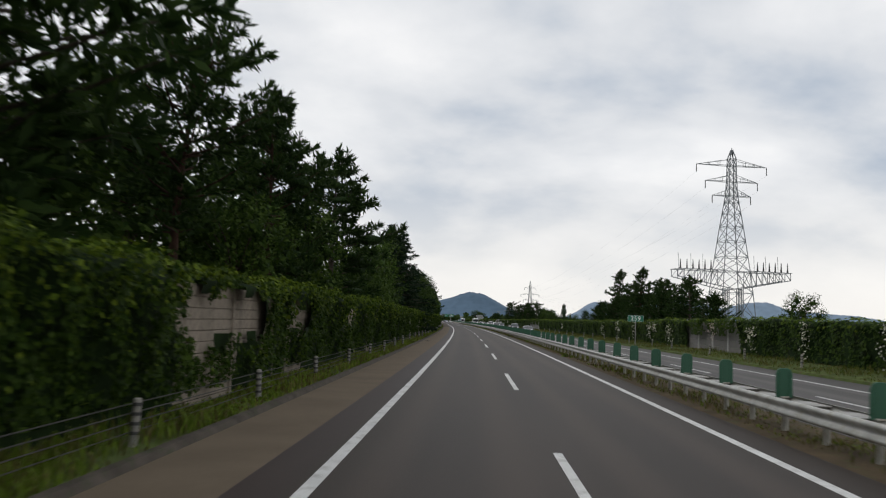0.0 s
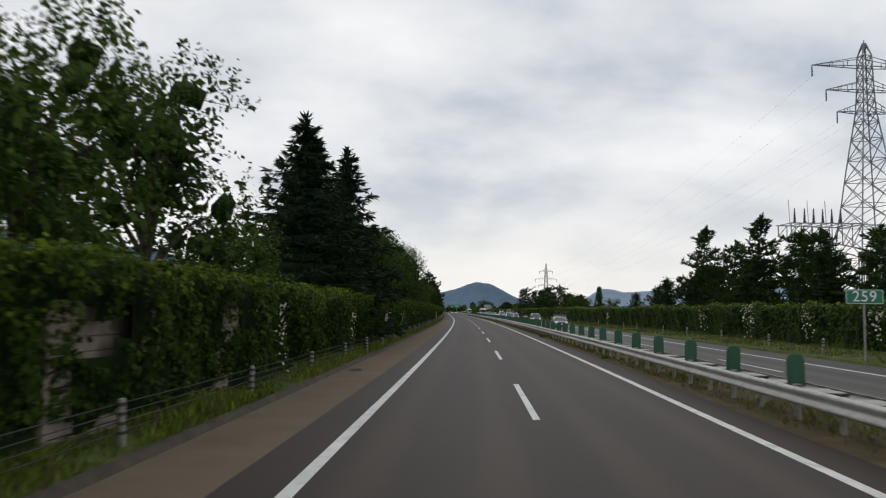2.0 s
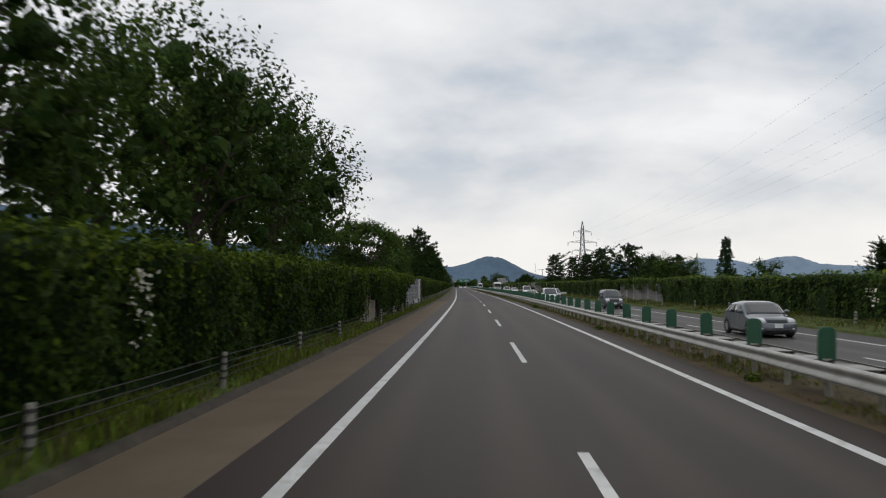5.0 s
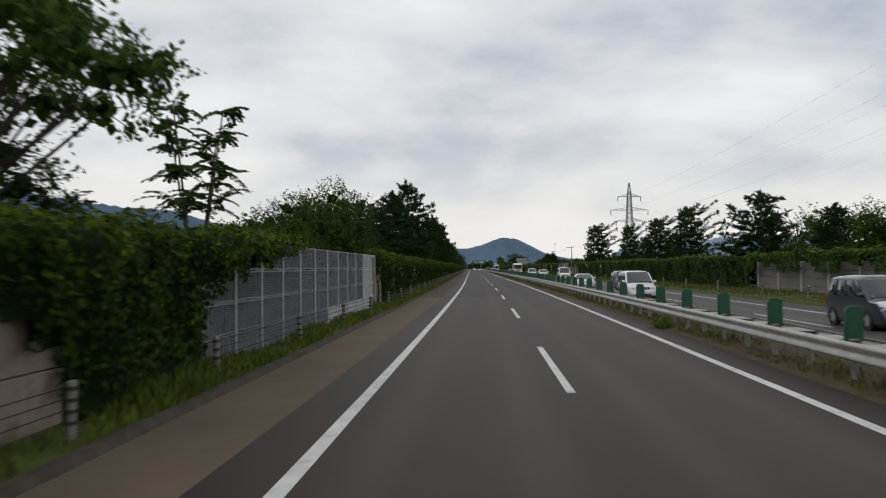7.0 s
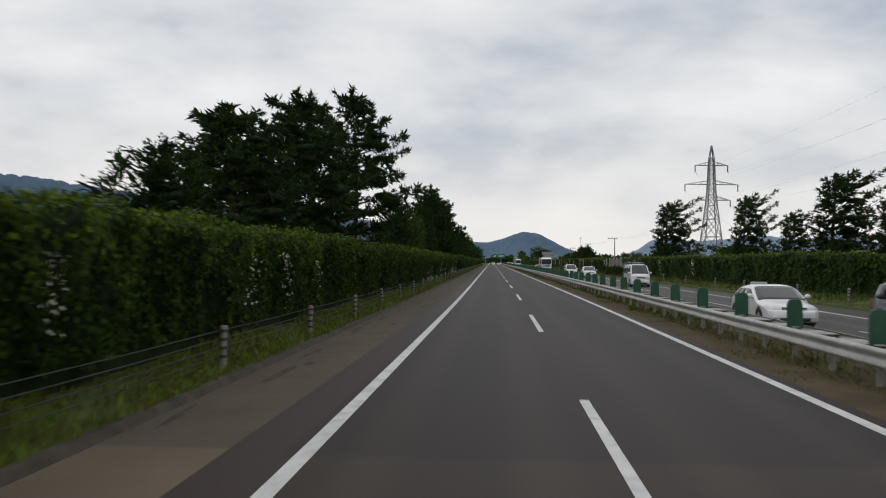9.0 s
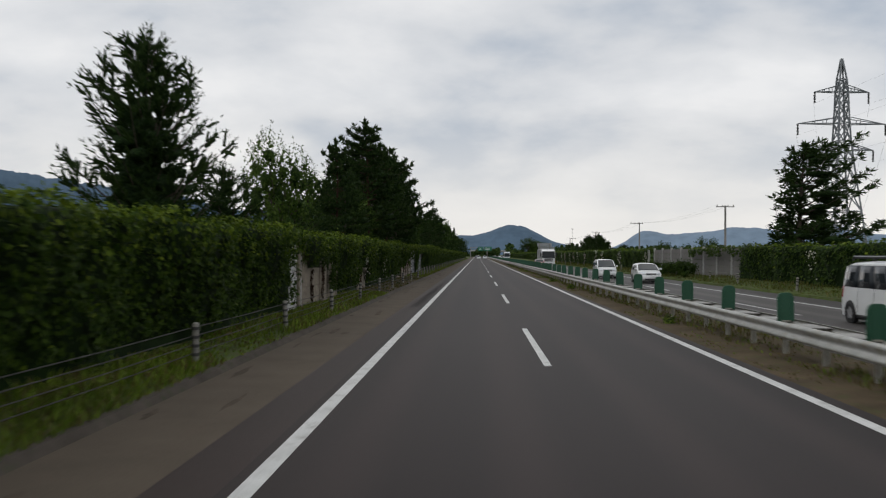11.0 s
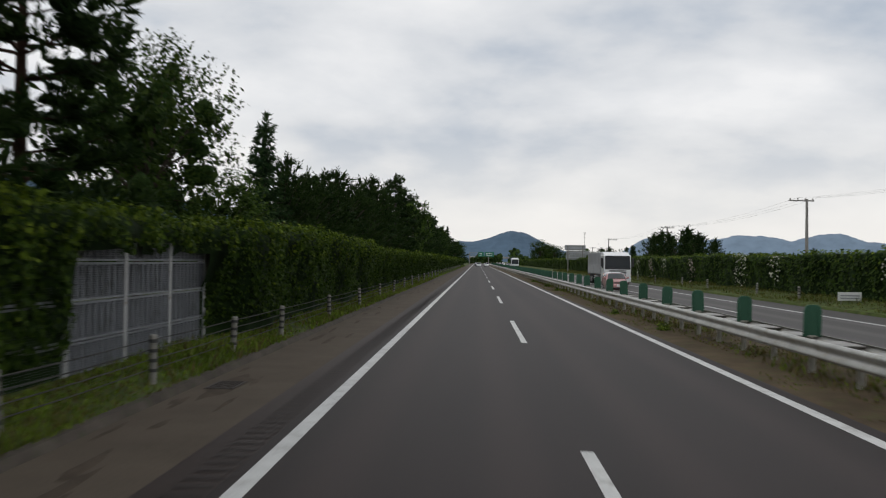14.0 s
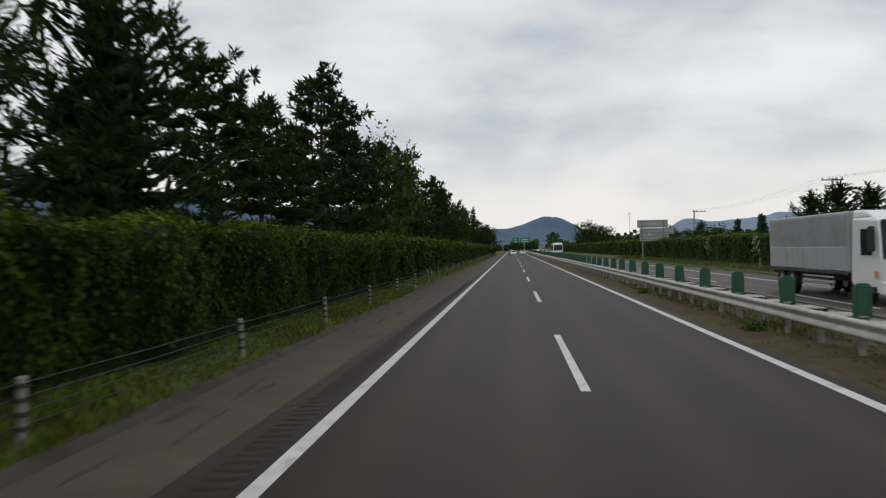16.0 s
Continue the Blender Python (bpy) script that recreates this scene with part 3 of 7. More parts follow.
def concrete_wall():
    wall = tagged(empty("noise_barrier", station(-5.6, 0)), "old concrete noise barrier overgrown with ivy", "noise barrier")
    inv = wall.matrix_world.inverted()
    # the plain run that the ivy hides
    for y0, y1 in ((Y_START, 60.0), (60.0, 82.0), (107.4, 190.5), (193.2, 241.1), (256.8, 600.0)):
        ys = np.linspace(y0, y1, max(2, int((y1 - y0) / 2.2)))
        bm = bmesh.new()
        rows = [[bm.verts.new(spot(wall_u(y + 0.001) - o, y, z)) for o, z in ((0, -0.1), (0, WALL_TOP - 0.05), (0.12, WALL_TOP - 0.05), (0.12, -0.1))] for y in ys]
        for r0, r1 in zip(rows, rows[1:]):
            for j in range(4):
                bm.faces.new((r0[j], r0[(j + 1) % 4], r1[(j + 1) % 4], r1[j]))
        bm.faces.new(rows[0]), bm.faces.new(rows[-1][::-1])
        bmesh.ops.recalc_face_normals(bm, faces=bm.faces)
        ob = part("wall_run", bm, M_CONCRETE, wall)
        ob.matrix_parent_inverse = inv
    bm = bmesh.new()
    box(bm, -0.09, 0.09, -0.09, 0.09, -0.1, WALL_TOP + 0.03)
    bevel(bm, 0.012)
    post = bpy.data.meshes.new("wall_post")
    bm.to_mesh(post), bm.free()
    post.materials.append(M_STEELPOST)
    bm = bmesh.new()
    box(bm, -0.07, 0.07, -0.06, 0.06, -0.1, WALL_TOP - 0.05)
    bevel(bm, 0.015)
    pillar = bpy.data.meshes.new("wall_pillar")
    bm.to_mesh(pillar), bm.free()
    pillar.materials.append(M_CONCRETE)
    planks = []
    for length in (3.85,):
        bm = bmesh.new()
        box(bm, -0.025, 0.045, -length / 2, length / 2, 0.008, 0.232)
        bevel(bm, 0.01)
        me = bpy.data.meshes.new("wall_plank")
        bm.to_mesh(me), bm.free()
        me.materials.append(M_CONCRETE)
        planks.append(me)
    slabs = bpy.data.meshes.new("wall_slab")
    bm = bmesh.new()
    box(bm, -0.02, 0.05, -1.925, 1.925, 0.008, 0.86)
    bevel(bm, 0.012)
    bm.to_mesh(slabs), bm.free()
    slabs.materials.append(M_CONCRETE)
    for y0, y1, z0, z1, kind in BARE:
        if kind not in ("plank", "wall"):
            continue
        bay = 3.95
        n = max(1, round((y1 - y0 + 1.0) / bay))
        for i in range(n + 1):
            y = y0 + (0.1 if kind == "plank" else -0.5) + bay * i
            ob = new("wall_post", pillar)
            ob.parent, ob.matrix_parent_inverse = wall, inv
            ob.matrix_basis = station(wall_u(y) + 0.03, y)
            if i == n:
                break
            high, me = (0.24, planks[0]) if kind == "plank" else (0.87, slabs)
            for k in range(int((WALL_TOP - 0.05) / high)):
                ob = new("wall_plank" if kind == "plank" else "wall_slab", me)
                ob.parent, ob.matrix_parent_inverse = wall, inv
                ob.matrix_basis = station(wall_u(y + bay / 2) + 0.004 * math.sin(k * 3 + i), y + bay / 2, k * high)


concrete_wall()


def louvre_barrier(name, label, y0, y1, pale_from, top):
    """Steel posts with stacked panels of narrow louvre slats."""
    wall = tagged(empty(name, station(wall_u((y0 + y1) / 2), (y0 + y1) / 2)), label, "noise barrier")
    inv = wall.matrix_world.inverted()
    n = round((y1 - y0) / 2.15)
    bay = (y1 - y0) / n
    bm = bmesh.new()
    box(bm, -0.10, 0.06, -0.055, 0.055, -0.1, top + 0.02)
    bevel(bm, 0.01)
    post = bpy.data.meshes.new("steel_post")
    bm.to_mesh(post), bm.free()
    post.materials.append(M_STEELPOST)
    high = top / 4

    def panel_mesh(mat, slats, ribs):
        bm = bmesh.new()
        w = bay / 2 - 0.055
        box(bm, -0.075, -0.03, -w, w, 0.012, high - 0.012)
        for f in (-w, w - 0.03):
            box(bm, -0.03, 0.03, f, f + 0.03, 0.012, high - 0.012)
        for z in (0.012, high - 0.05):
            box(bm, -0.03, 0.034, -w, w, z, z + 0.038)
        for k in range(slats):
            z = 0.06 + (high - 0.12) * k / slats
            q = [bm.verts.new(v) for v in ((-0.028, -w, z + 0.026), (0.022, -w, z), (0.022, w, z), (-0.028, w, z + 0.026))]
            bm.faces.new(q)
        for k in range(ribs):
            y = -w + 2 * w * (k + 0.5) / ribs
            box(bm, -0.03, 0.012, y - 0.03, y + 0.03, 0.05, high - 0.05)
        me = bpy.data.meshes.new("louvre_panel")
        bm.to_mesh(me), bm.free()
        me.materials.append(mat)
        return me

    grey, pale = panel_mesh(M_PANEL, 14, 9), panel_mesh(M_PANEL_WHITE, 16, 0)
    for i in range(n + 1):
        y = y0 + bay * i
        ob = new("steel_post", post)
        ob.parent, ob.matrix_parent_inverse = wall, inv
        ob.matrix_basis = station(wall_u(y), y)
        if i < n:
            for k in range(4):
                ob = new("louvre_panel", pale if y + bay / 2 > pale_from or (k == 0 and i > n * 0.45 and y0 < 100) else grey)
                ob.parent, ob.matrix_parent_inverse = wall, inv
                ob.matrix_basis = station(wall_u(y + bay / 2), y + bay / 2, k * high + 0.03)


louvre_barrier("louvre_barrier", "grey metal louvre noise barrier with two paler end bays", 82.0, 107.4, 102.6, 2.74)
louvre_barrier("louvre_barrier", "pale metal noise barrier panel under ivy", 190.5, 193.2, 180.0, 2.4)
louvre_barrier("louvre_barrier", "grey metal louvre noise barrier half under ivy", 241.2, 256.6, 400.0, 2.66)


def bare(y, z):
    """Where the ivy is thin (array test), with ragged edges."""
    out = np.zeros(len(y), bool)
    rag = 0.35 * np.sin(y * 2.7) + 0.25 * np.sin(y * 6.1 + 1.0)
    for y0, y1, z0, z1, kind in BARE:
        top = z1 + rag * (0.25 if kind == "metal" else 0.7)
        low = z0 + rag * 0.5 if z0 > 0.5 else -1
        if kind == "metal" and y0 < 200:
            top = np.where(y < 90, 1.9 + (y - 82) * 0.11 + rag * 0.3, 9.0)
        out |= (y > y0 + rag * 0.5) & (y < y1 + rag * 0.5) & (z > low) & (z < top)
    return out


def ivy(name, label, y0, y1, per_metre, size, u_of, side, top_of, seed, gaps=True, low=0.12):
    """Ivy hanging over a barrier: leaves on the face, and paler ones, coloured as lit, towards the top."""
    rng = np.random.default_rng(seed)
    n = int((y1 - y0) * per_metre)
    y = rng.uniform(y0, y1, n)
    z = rng.uniform(low, 1.0, n) ** 0.85
    if low > 0.5:
        z = np.maximum(z, 1.0 - (1.0 - low) * (0.8 + 0.6 * np.sin(y * 0.9) + 0.4 * np.sin(y * 2.3)))
    top = np.array([top_of(v) for v in y])
    z = z * (top + 0.06)
    loose = 1.0 if gaps else 0.45
    swell = loose * (0.20 * np.sin(y * 0.9 + z * 0.8) + 0.15 * np.sin(y * 2.3 - z * 1.9) + 0.10 * np.sin(y * 5.1 + z * 3.0))
    # hollows between the hanging curtains of leaves
    hollow = np.exp(-((((y + 0.5 * np.sin(y * 0.37)) % 3.1) - 1.5) / 0.22) ** 2) * np.clip(1.15 - z / top, 0, 1)
    bulge = (0.20 if gaps else 0.12) + 0.40 * (z / top) ** 1.9 + swell - 0.42 * hollow + rng.normal(0, 0.07, n)
    base = np.array([u_of(v) for v in y])
    u = base + side * np.clip(bulge, 0.10 if gaps else 0.03, None)
    if gaps:
        keep = ~bare(y, z)
        y, z, u = y[keep], z[keep], u[keep]
    m = len(y)
    nt = int((y1 - y0) * per_metre * 0.3)
    yt = rng.uniform(y0, y1, nt)
    tt = np.array([top_of(v) for v in yt])
    ut = np.array([u_of(v) for v in yt]) + side * rng.uniform(-0.5, 0.42, nt)
    zt = tt + 0.10 + 0.09 * np.sin(yt * 1.3) + 0.06 * np.sin(yt * 3.7) + rng.normal(0, 0.06, nt)
    if gaps:
        keep = ~bare(yt, zt)
        yt, ut, zt = yt[keep], ut[keep], zt[keep]
    at = np.stack([np.concatenate([u, ut]) + cxs(np.concatenate([y, yt])), np.concatenate([y, yt]), np.concatenate([z, zt])], 1)
    nrm = np.zeros_like(at)
    nrm[:m, 0], nrm[:m, 2] = side, 0.45
    nrm[m:, 2], nrm[m:, 0] = 1.0, side * 0.3
    q = leaf_quads(rng, at, nrm, size, size * 0.85, 0.55 if gaps else 0.34, 1.5)
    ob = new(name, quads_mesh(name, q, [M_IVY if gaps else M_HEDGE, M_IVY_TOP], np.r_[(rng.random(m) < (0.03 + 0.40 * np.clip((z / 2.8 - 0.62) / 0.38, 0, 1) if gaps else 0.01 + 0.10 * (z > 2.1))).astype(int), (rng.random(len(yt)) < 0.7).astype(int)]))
    return tagged(ob, label, "ivy", kind="stuff")


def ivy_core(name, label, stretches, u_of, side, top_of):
    """The inner mass behind the leaves, painted dark as their shade, with hollows and bulges."""
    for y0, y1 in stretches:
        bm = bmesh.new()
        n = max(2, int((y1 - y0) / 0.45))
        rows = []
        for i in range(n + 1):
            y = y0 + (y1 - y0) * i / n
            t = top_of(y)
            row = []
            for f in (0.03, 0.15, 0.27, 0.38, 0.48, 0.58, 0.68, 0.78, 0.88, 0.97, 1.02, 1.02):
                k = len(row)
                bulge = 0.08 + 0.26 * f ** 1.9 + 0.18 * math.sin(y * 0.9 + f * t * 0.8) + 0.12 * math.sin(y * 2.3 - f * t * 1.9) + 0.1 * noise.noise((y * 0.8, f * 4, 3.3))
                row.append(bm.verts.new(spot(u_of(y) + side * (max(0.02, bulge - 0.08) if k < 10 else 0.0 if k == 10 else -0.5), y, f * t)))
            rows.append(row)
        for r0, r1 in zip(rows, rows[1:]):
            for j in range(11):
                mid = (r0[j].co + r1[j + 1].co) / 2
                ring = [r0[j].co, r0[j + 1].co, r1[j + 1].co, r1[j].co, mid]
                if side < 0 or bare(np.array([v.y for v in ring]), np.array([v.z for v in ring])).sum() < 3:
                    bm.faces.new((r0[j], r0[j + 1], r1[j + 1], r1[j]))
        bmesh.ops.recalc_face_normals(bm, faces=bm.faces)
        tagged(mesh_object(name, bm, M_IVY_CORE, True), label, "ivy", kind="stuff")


def ivy_u(y):
    """The ivy stands proud of the barrier where it is clipped to a hedge."""
    return wall_u(y) + 0.50 * min(1.0, max(0.0, (y - 257.2) / 1.2)) * min(1.0, max(0.0, (282.6 - y) / 0.3))


def left_top(y):
    return WALL_TOP + 0.02 + (0.15 if 255.0 < y < 282.6 else -0.12 if 282.6 <= y < 330 else 0.0) + (0.12 if y < -40 else 0.05 if y > 107 else 0.0) + 0.06 * math.sin(y * 0.31) + 0.13 * noise.noise((y * 0.33, 2.2, 0.0)) + 0.07 * noise.noise((y * 1.1, 5.2, 0.0))


def left_stretches():
    cuts = sorted((a, b) for a, b, z0, z1, k in BARE if k == "pale")
    out, at = [], Y_START
    for a, b in cuts:
        if a > at + 0.4:
            out.append((at, a - 0.1))
        at = max(at, b + 0.1)
    out.append((at, 600.0))
    return out


ivy_core("ivy_mass", "dark mass behind the barrier ivy, painted as its shade", left_stretches(), ivy_u, 1, left_top)
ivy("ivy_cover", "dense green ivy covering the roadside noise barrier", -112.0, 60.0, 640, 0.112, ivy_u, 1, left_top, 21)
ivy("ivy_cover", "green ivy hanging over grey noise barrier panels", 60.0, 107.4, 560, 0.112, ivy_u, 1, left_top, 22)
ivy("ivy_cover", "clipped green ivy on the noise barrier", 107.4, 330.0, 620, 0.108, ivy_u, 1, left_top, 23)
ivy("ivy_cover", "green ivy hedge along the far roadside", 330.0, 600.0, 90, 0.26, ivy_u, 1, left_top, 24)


def dead_creeper():
    """Dry brown remains of creeper that hang down the bare concrete."""
    rng = np.random.default_rng(55)
    at = []
    for y, z0, z1, wide in ((231.4, 0.2, 1.1, 0.25), (234.6, 0.2, 1.2, 0.22), (236.4, 0.3, 1.2, 0.12), (238.7, 0.15, 1.75, 0.13), (240.2, 1.0, 1.5, 0.3), (195.0, 0.2, 1.5, 0.15), (197.2, 0.3, 1.6, 0.2), (208.4, 0.2, 1.4, 0.2), (109.2, 0.2, 1.5, 0.15)):
        n = int(190 * (z1 - z0) * (0.5 + 2 * wide))
        z = rng.uniform(z0, z1, n)
        yy = y + wide * (0.6 * np.sin(z * 5 + y) + rng.normal(0, 0.6, n))
        at.append(np.stack([np.array([wall_u(v) for v in yy]) + cxs(yy) + rng.uniform(0.05, 0.13, n), yy, z], 1))
    at = np.concatenate(at)
    nrm = np.tile(np.array([1.0, 0.0, 0.3]), (len(at), 1))
    q = leaf_quads(rng, at, nrm, 0.10, 0.06, 0.6, 1.5)
    tagged(new("dead_creeper", quads_mesh("dead_creeper", q, [M_CREEPER_DRY])), "dry brown creeper clinging to bare concrete", "creeper", kind="stuff")


dead_creeper()


def right_u(y):
    return 20.3


def right_top(y):
    base = 2.78 if y < -20 else 2.62 if y < 60 else 2.62 + 0.13 * min(1, (y - 60) / 40) if y < 150 else 2.68
    return base + 0.07 * math.sin(y * 0.23) + 0.05 * math.sin(y * 0.71)


RIGHT_GAPS = [(-44.0, -29.5), (103.0, 127.0), (225.2, 257.2)]
ivy_core("hedge_mass", "dark mass inside the hedge, painted as its shade", [(-80.0, -44.0), (-29.5, 103.0), (127.0, 225.6), (257.6, 700.0)], right_u, -1, right_top)
for k, (a, b) in enumerate([(-80.0, -44.0), (-29.5, 103.0), (127.0, 225.6), (257.6, 420.0)]):
    ivy("hedge_leaves", "trimmed green hedge beside the oncoming lanes", a, b, 125, 0.185, right_u, -1, right_top, 31 + k, gaps=False)
ivy("hedge_leaves", "trimmed green hedge beside the oncoming lanes", 420.0, 700.0, 50, 0.4, right_u, -1, right_top, 39, gaps=False)


def right_wall():
    wall = tagged(empty("noise_barrier", station(20.6, 100)), "grey concrete noise barrier with creepers in the hedge's gaps", "noise barrier")
    inv = wall.matrix_world.inverted()
    slab, post = bmesh.new(), bmesh.new()
    box(slab, -0.05, 0.05, -1.97, 1.97, 0.01, 0.49)
    bevel(slab, 0.015)
    box(post, -0.1, 0.1, -0.1, 0.1, -0.2, 2.85)
    bevel(post, 0.02)
    ms, mp = bpy.data.meshes.new("wall_slab"), bpy.data.meshes.new("wall_post")
    slab.to_mesh(ms), post.to_mesh(mp)
    slab.free(), post.free()
    ms.materials.append(M_CONCRETE_GREY), mp.materials.append(M_CONCRETE_PALE)
    for a, b in RIGHT_GAPS:
        n = round((b - a + 1) / 4.0)
        for i in range(n + 1):
            y = a - 0.5 + 4.0 * i
            ob = new("wall_post", mp)
            ob.parent, ob.matrix_parent_inverse = wall, inv
            ob.matrix_basis = station(20.5, y, 0.2) @ Matrix.Diagonal((1, 1, 0.74 if 100 < a < 110 else 0.95, 1))
            if i < n:
                for k in range(4 if 100 < a < 110 else 5):
                    ob = new("wall_slab", ms)
                    ob.parent, ob.matrix_parent_inverse = wall, inv
                    ob.matrix_basis = station(20.55, y + 2.0, 0.25 + k * 0.5)


right_wall()


def end_pillar():
    """The pale end slab where the hedge begins again."""
    bm = bmesh.new()
    box(bm, -0.09, 0.09, -0.32, 0.32, -0.1, 2.5)
    bevel(bm, 0.02, 2)
    ob = mesh_object("concrete_pillar", bm, M_CONCRETE_PALE)
    ob.matrix_basis = station(20.05, 257.7, 0.2)
    tagged(ob, "pale concrete end slab at the start of the hedge", "pillar")


end_pillar()
for k, (a, b) in enumerate(RIGHT_GAPS[:2]):
    ivy("creeper", "creeper hanging over the grey concrete barrier", a, b, 150, 0.17, right_u, -1, right_top, 71 + k, gaps=False, low=0.52)
ivy("creeper", "creeper hanging over the grey concrete barrier", 226.0, 240.0, 60, 0.2, right_u, -1, right_top, 74, gaps=False, low=0.7)


def blossom(name, label, mat, spots, seed):
    """Loose hanging clusters of flowers; spots: (u, y, height, width, top)."""
    rng = np.random.default_rng(seed)
    at = []
    for u, y, height, width, top in spots:
        n = int((70 if u < 0 else 26) * height * width) + 10
        side = 1 if u < 0 else -1
        a = np.stack([u + side * (0.12 + rng.normal(0, 0.08, n)), y + rng.normal(0, width / 5.0, n) + 0.5 * width * np.sin(6.0 * rng.random() + 2.6 * rng.integers(0, 4, n)), top - np.abs(rng.normal(0, height / 2, n))], 1)
        a[:, 0] += cxs(a[:, 1])
        at.append(a)
    at = np.concatenate(at)
    nrm = np.zeros_like(at)
    nrm[:, 0] = np.where(at[:, 0] < 3, 1, -1)
    nrm[:, 2] = 0.4
    q = leaf_quads(rng, at, nrm, 0.085 if spots[0][0] < 0 else 0.13, 0.075 if spots[0][0] < 0 else 0.11, 0.6)
    tagged(new(name, quads_mesh(name, q, [mat])), label, "flowers", kind="stuff")


blossom("climbing_rose", "white climbing roses hanging in the ivy", M_FLOWER,
        [(wall_u(y) + 0.35, y, h, w, t) for y, h, w, t in ((-31.5, 1.6, 0.5, 2.3), (-17.5, 1.3, 0.7, 2.0), (-2.6, 1.9, 1.3, 2.3), (1.5, 1.6, 0.9, 2.2), (9.0, 1.6, 0.8, 2.2), (11.6, 1.3, 0.5, 2.2),
                                                            (16.0, 1.2, 0.4, 2.3), (24.0, 1.2, 0.6, 2.3), (31.0, 1.2, 0.6, 2.4), (118.5, 1.5, 0.5, 2.2), (125.5, 1.3, 0.6, 2.2), (134.5, 1.3, 0.5, 2.2),
                                                            (142.0, 1.0, 0.5, 2.1), (216.5, 1.6, 0.4, 2.0), (208.0, 1.4, 0.4, 2.1), (138.0, 1.5, 0.5, 2.3))], 51)
blossom("climbing_rose", "white climbing roses on the hedge", M_FLOWER,
        [(19.95, y, h, w, t) for y, h, w, t in ((-66.0, 2.4, 1.2, 2.7), (-56.5, 2.6, 1.0, 2.7), (-47.5, 1.6, 1.6, 2.4), (-24.5, 2.0, 2.0, 2.4), (-8.0, 2.2, 1.2, 2.6), (2.0, 2.4, 1.5, 2.8), (-17.0, 1.6, 2.6, 2.6),
                                                (13.0, 2.0, 1.2, 2.5), (58.0, 1.0, 0.6, 2.0), (196.0, 1.6, 1.0, 2.5), (212.0, 1.2, 1.0, 2.4), (258.5, 1.6, 1.2, 2.5), (276.0, 2.0, 1.4, 2.6), (291.0, 1.8, 1.4, 2.7),
                                                (298.0, 2.4, 1.6, 2.9), (322.0, 1.5, 1.2, 2.6), (336.0, 1.8, 1.5, 2.7), (352.0, 1.4, 1.4, 2.6), (368.0, 1.5, 1.2, 2.6))], 52)
blossom("pink_climbing_rose", "pale pink climbing roses on the hedge", M_FLOWER_PINK, [(19.95, y, 1.8, 1.5, 2.6) for y in (311.5, 329.0, -38.0, 345.0)], 53)


# ---- cable fence on the verge ----
def fence_u(y):
    return -4.74 + 0.04 * math.sin(y * 0.05)


# runs of the fence: first post, number of posts
FENCE_RUNS = ((-99.0, 26, 7.0, 1.0), (81.4, 19, 6.9, 1.12), (212.4, 4, 7.0, 1.12), (237.4, 6, 4.22, 1.12), (265.4, 32, 7.25, 1.12))


def cable_fence():
    fence = tagged(empty("cable_fence", station(-5.1, 0)), "low cable guard fence with short white posts on the verge", "guard fence")
    inv = fence.matrix_world.inverted()
    bm = bmesh.new()
    tube(bm, [(0, 0, -0.1), (0, 0, 0.67), (0, 0, 0.69)], [0.06, 0.06, 0.045], 12)
    post = bpy.data.meshes.new("fence_post")
    bm.to_mesh(post), bm.free()
    post.materials.append(M_WHITEPOST)
    bm = bmesh.new()
    tube(bm, [(0, 0, -0.025), (0, 0, 0.025)], 0.068, 12)
    band = bpy.data.meshes.new("cable_clamp")
    bm.to_mesh(band), bm.free()
    band.materials.append(M_BAND)
    i = 0
    spans = []
    for first, count, step, tall in FENCE_RUNS:
        ys = [first + step * k for k in range(count)]
        for y in ys:
            i += 1
            ob = new("fence_post", post)
            ob.parent, ob.matrix_parent_inverse = fence, inv
            ob.matrix_basis = station(fence_u(y), y, 0.10) @ pose(0, 0, 0, 2.0 * math.sin(i * 2.2), 2.5 * math.sin(i * 1.3), 0) @ Matrix.Diagonal((1, 1, tall, 1))
            for z in (0.18, 0.32, 0.46, 0.60):
                cl = new("cable_clamp", band)
                cl.parent = ob
                cl.matrix_basis = pose(0, 0, z)
        if spans and ys[0] - spans[-1][0][-1] < 9 and spans[-1][1] == tall:
            spans[-1][0].extend(ys)
        else:
            spans.append((ys, tall))
    for ys, tall in spans:
        for z in (0.18, 0.32, 0.46, 0.60):
            bm = bmesh.new()
            pts = []
            for a, b in zip(ys, ys[1:]):
                pts += [spot(fence_u(a) - 0.082, a, 0.10 + z * tall), spot(fence_u((a + b) / 2) - 0.082, (a + b) / 2, 0.10 + z * tall - 0.014)]
            pts.append(spot(fence_u(ys[-1]) - 0.082, ys[-1], 0.10 + z * tall))
            tube(bm, pts, 0.0095, 5)
            ob = part("cable", bm, M_WIRE, fence, "taut steel cable")
            ob.matrix_parent_inverse = inv


cable_fence()


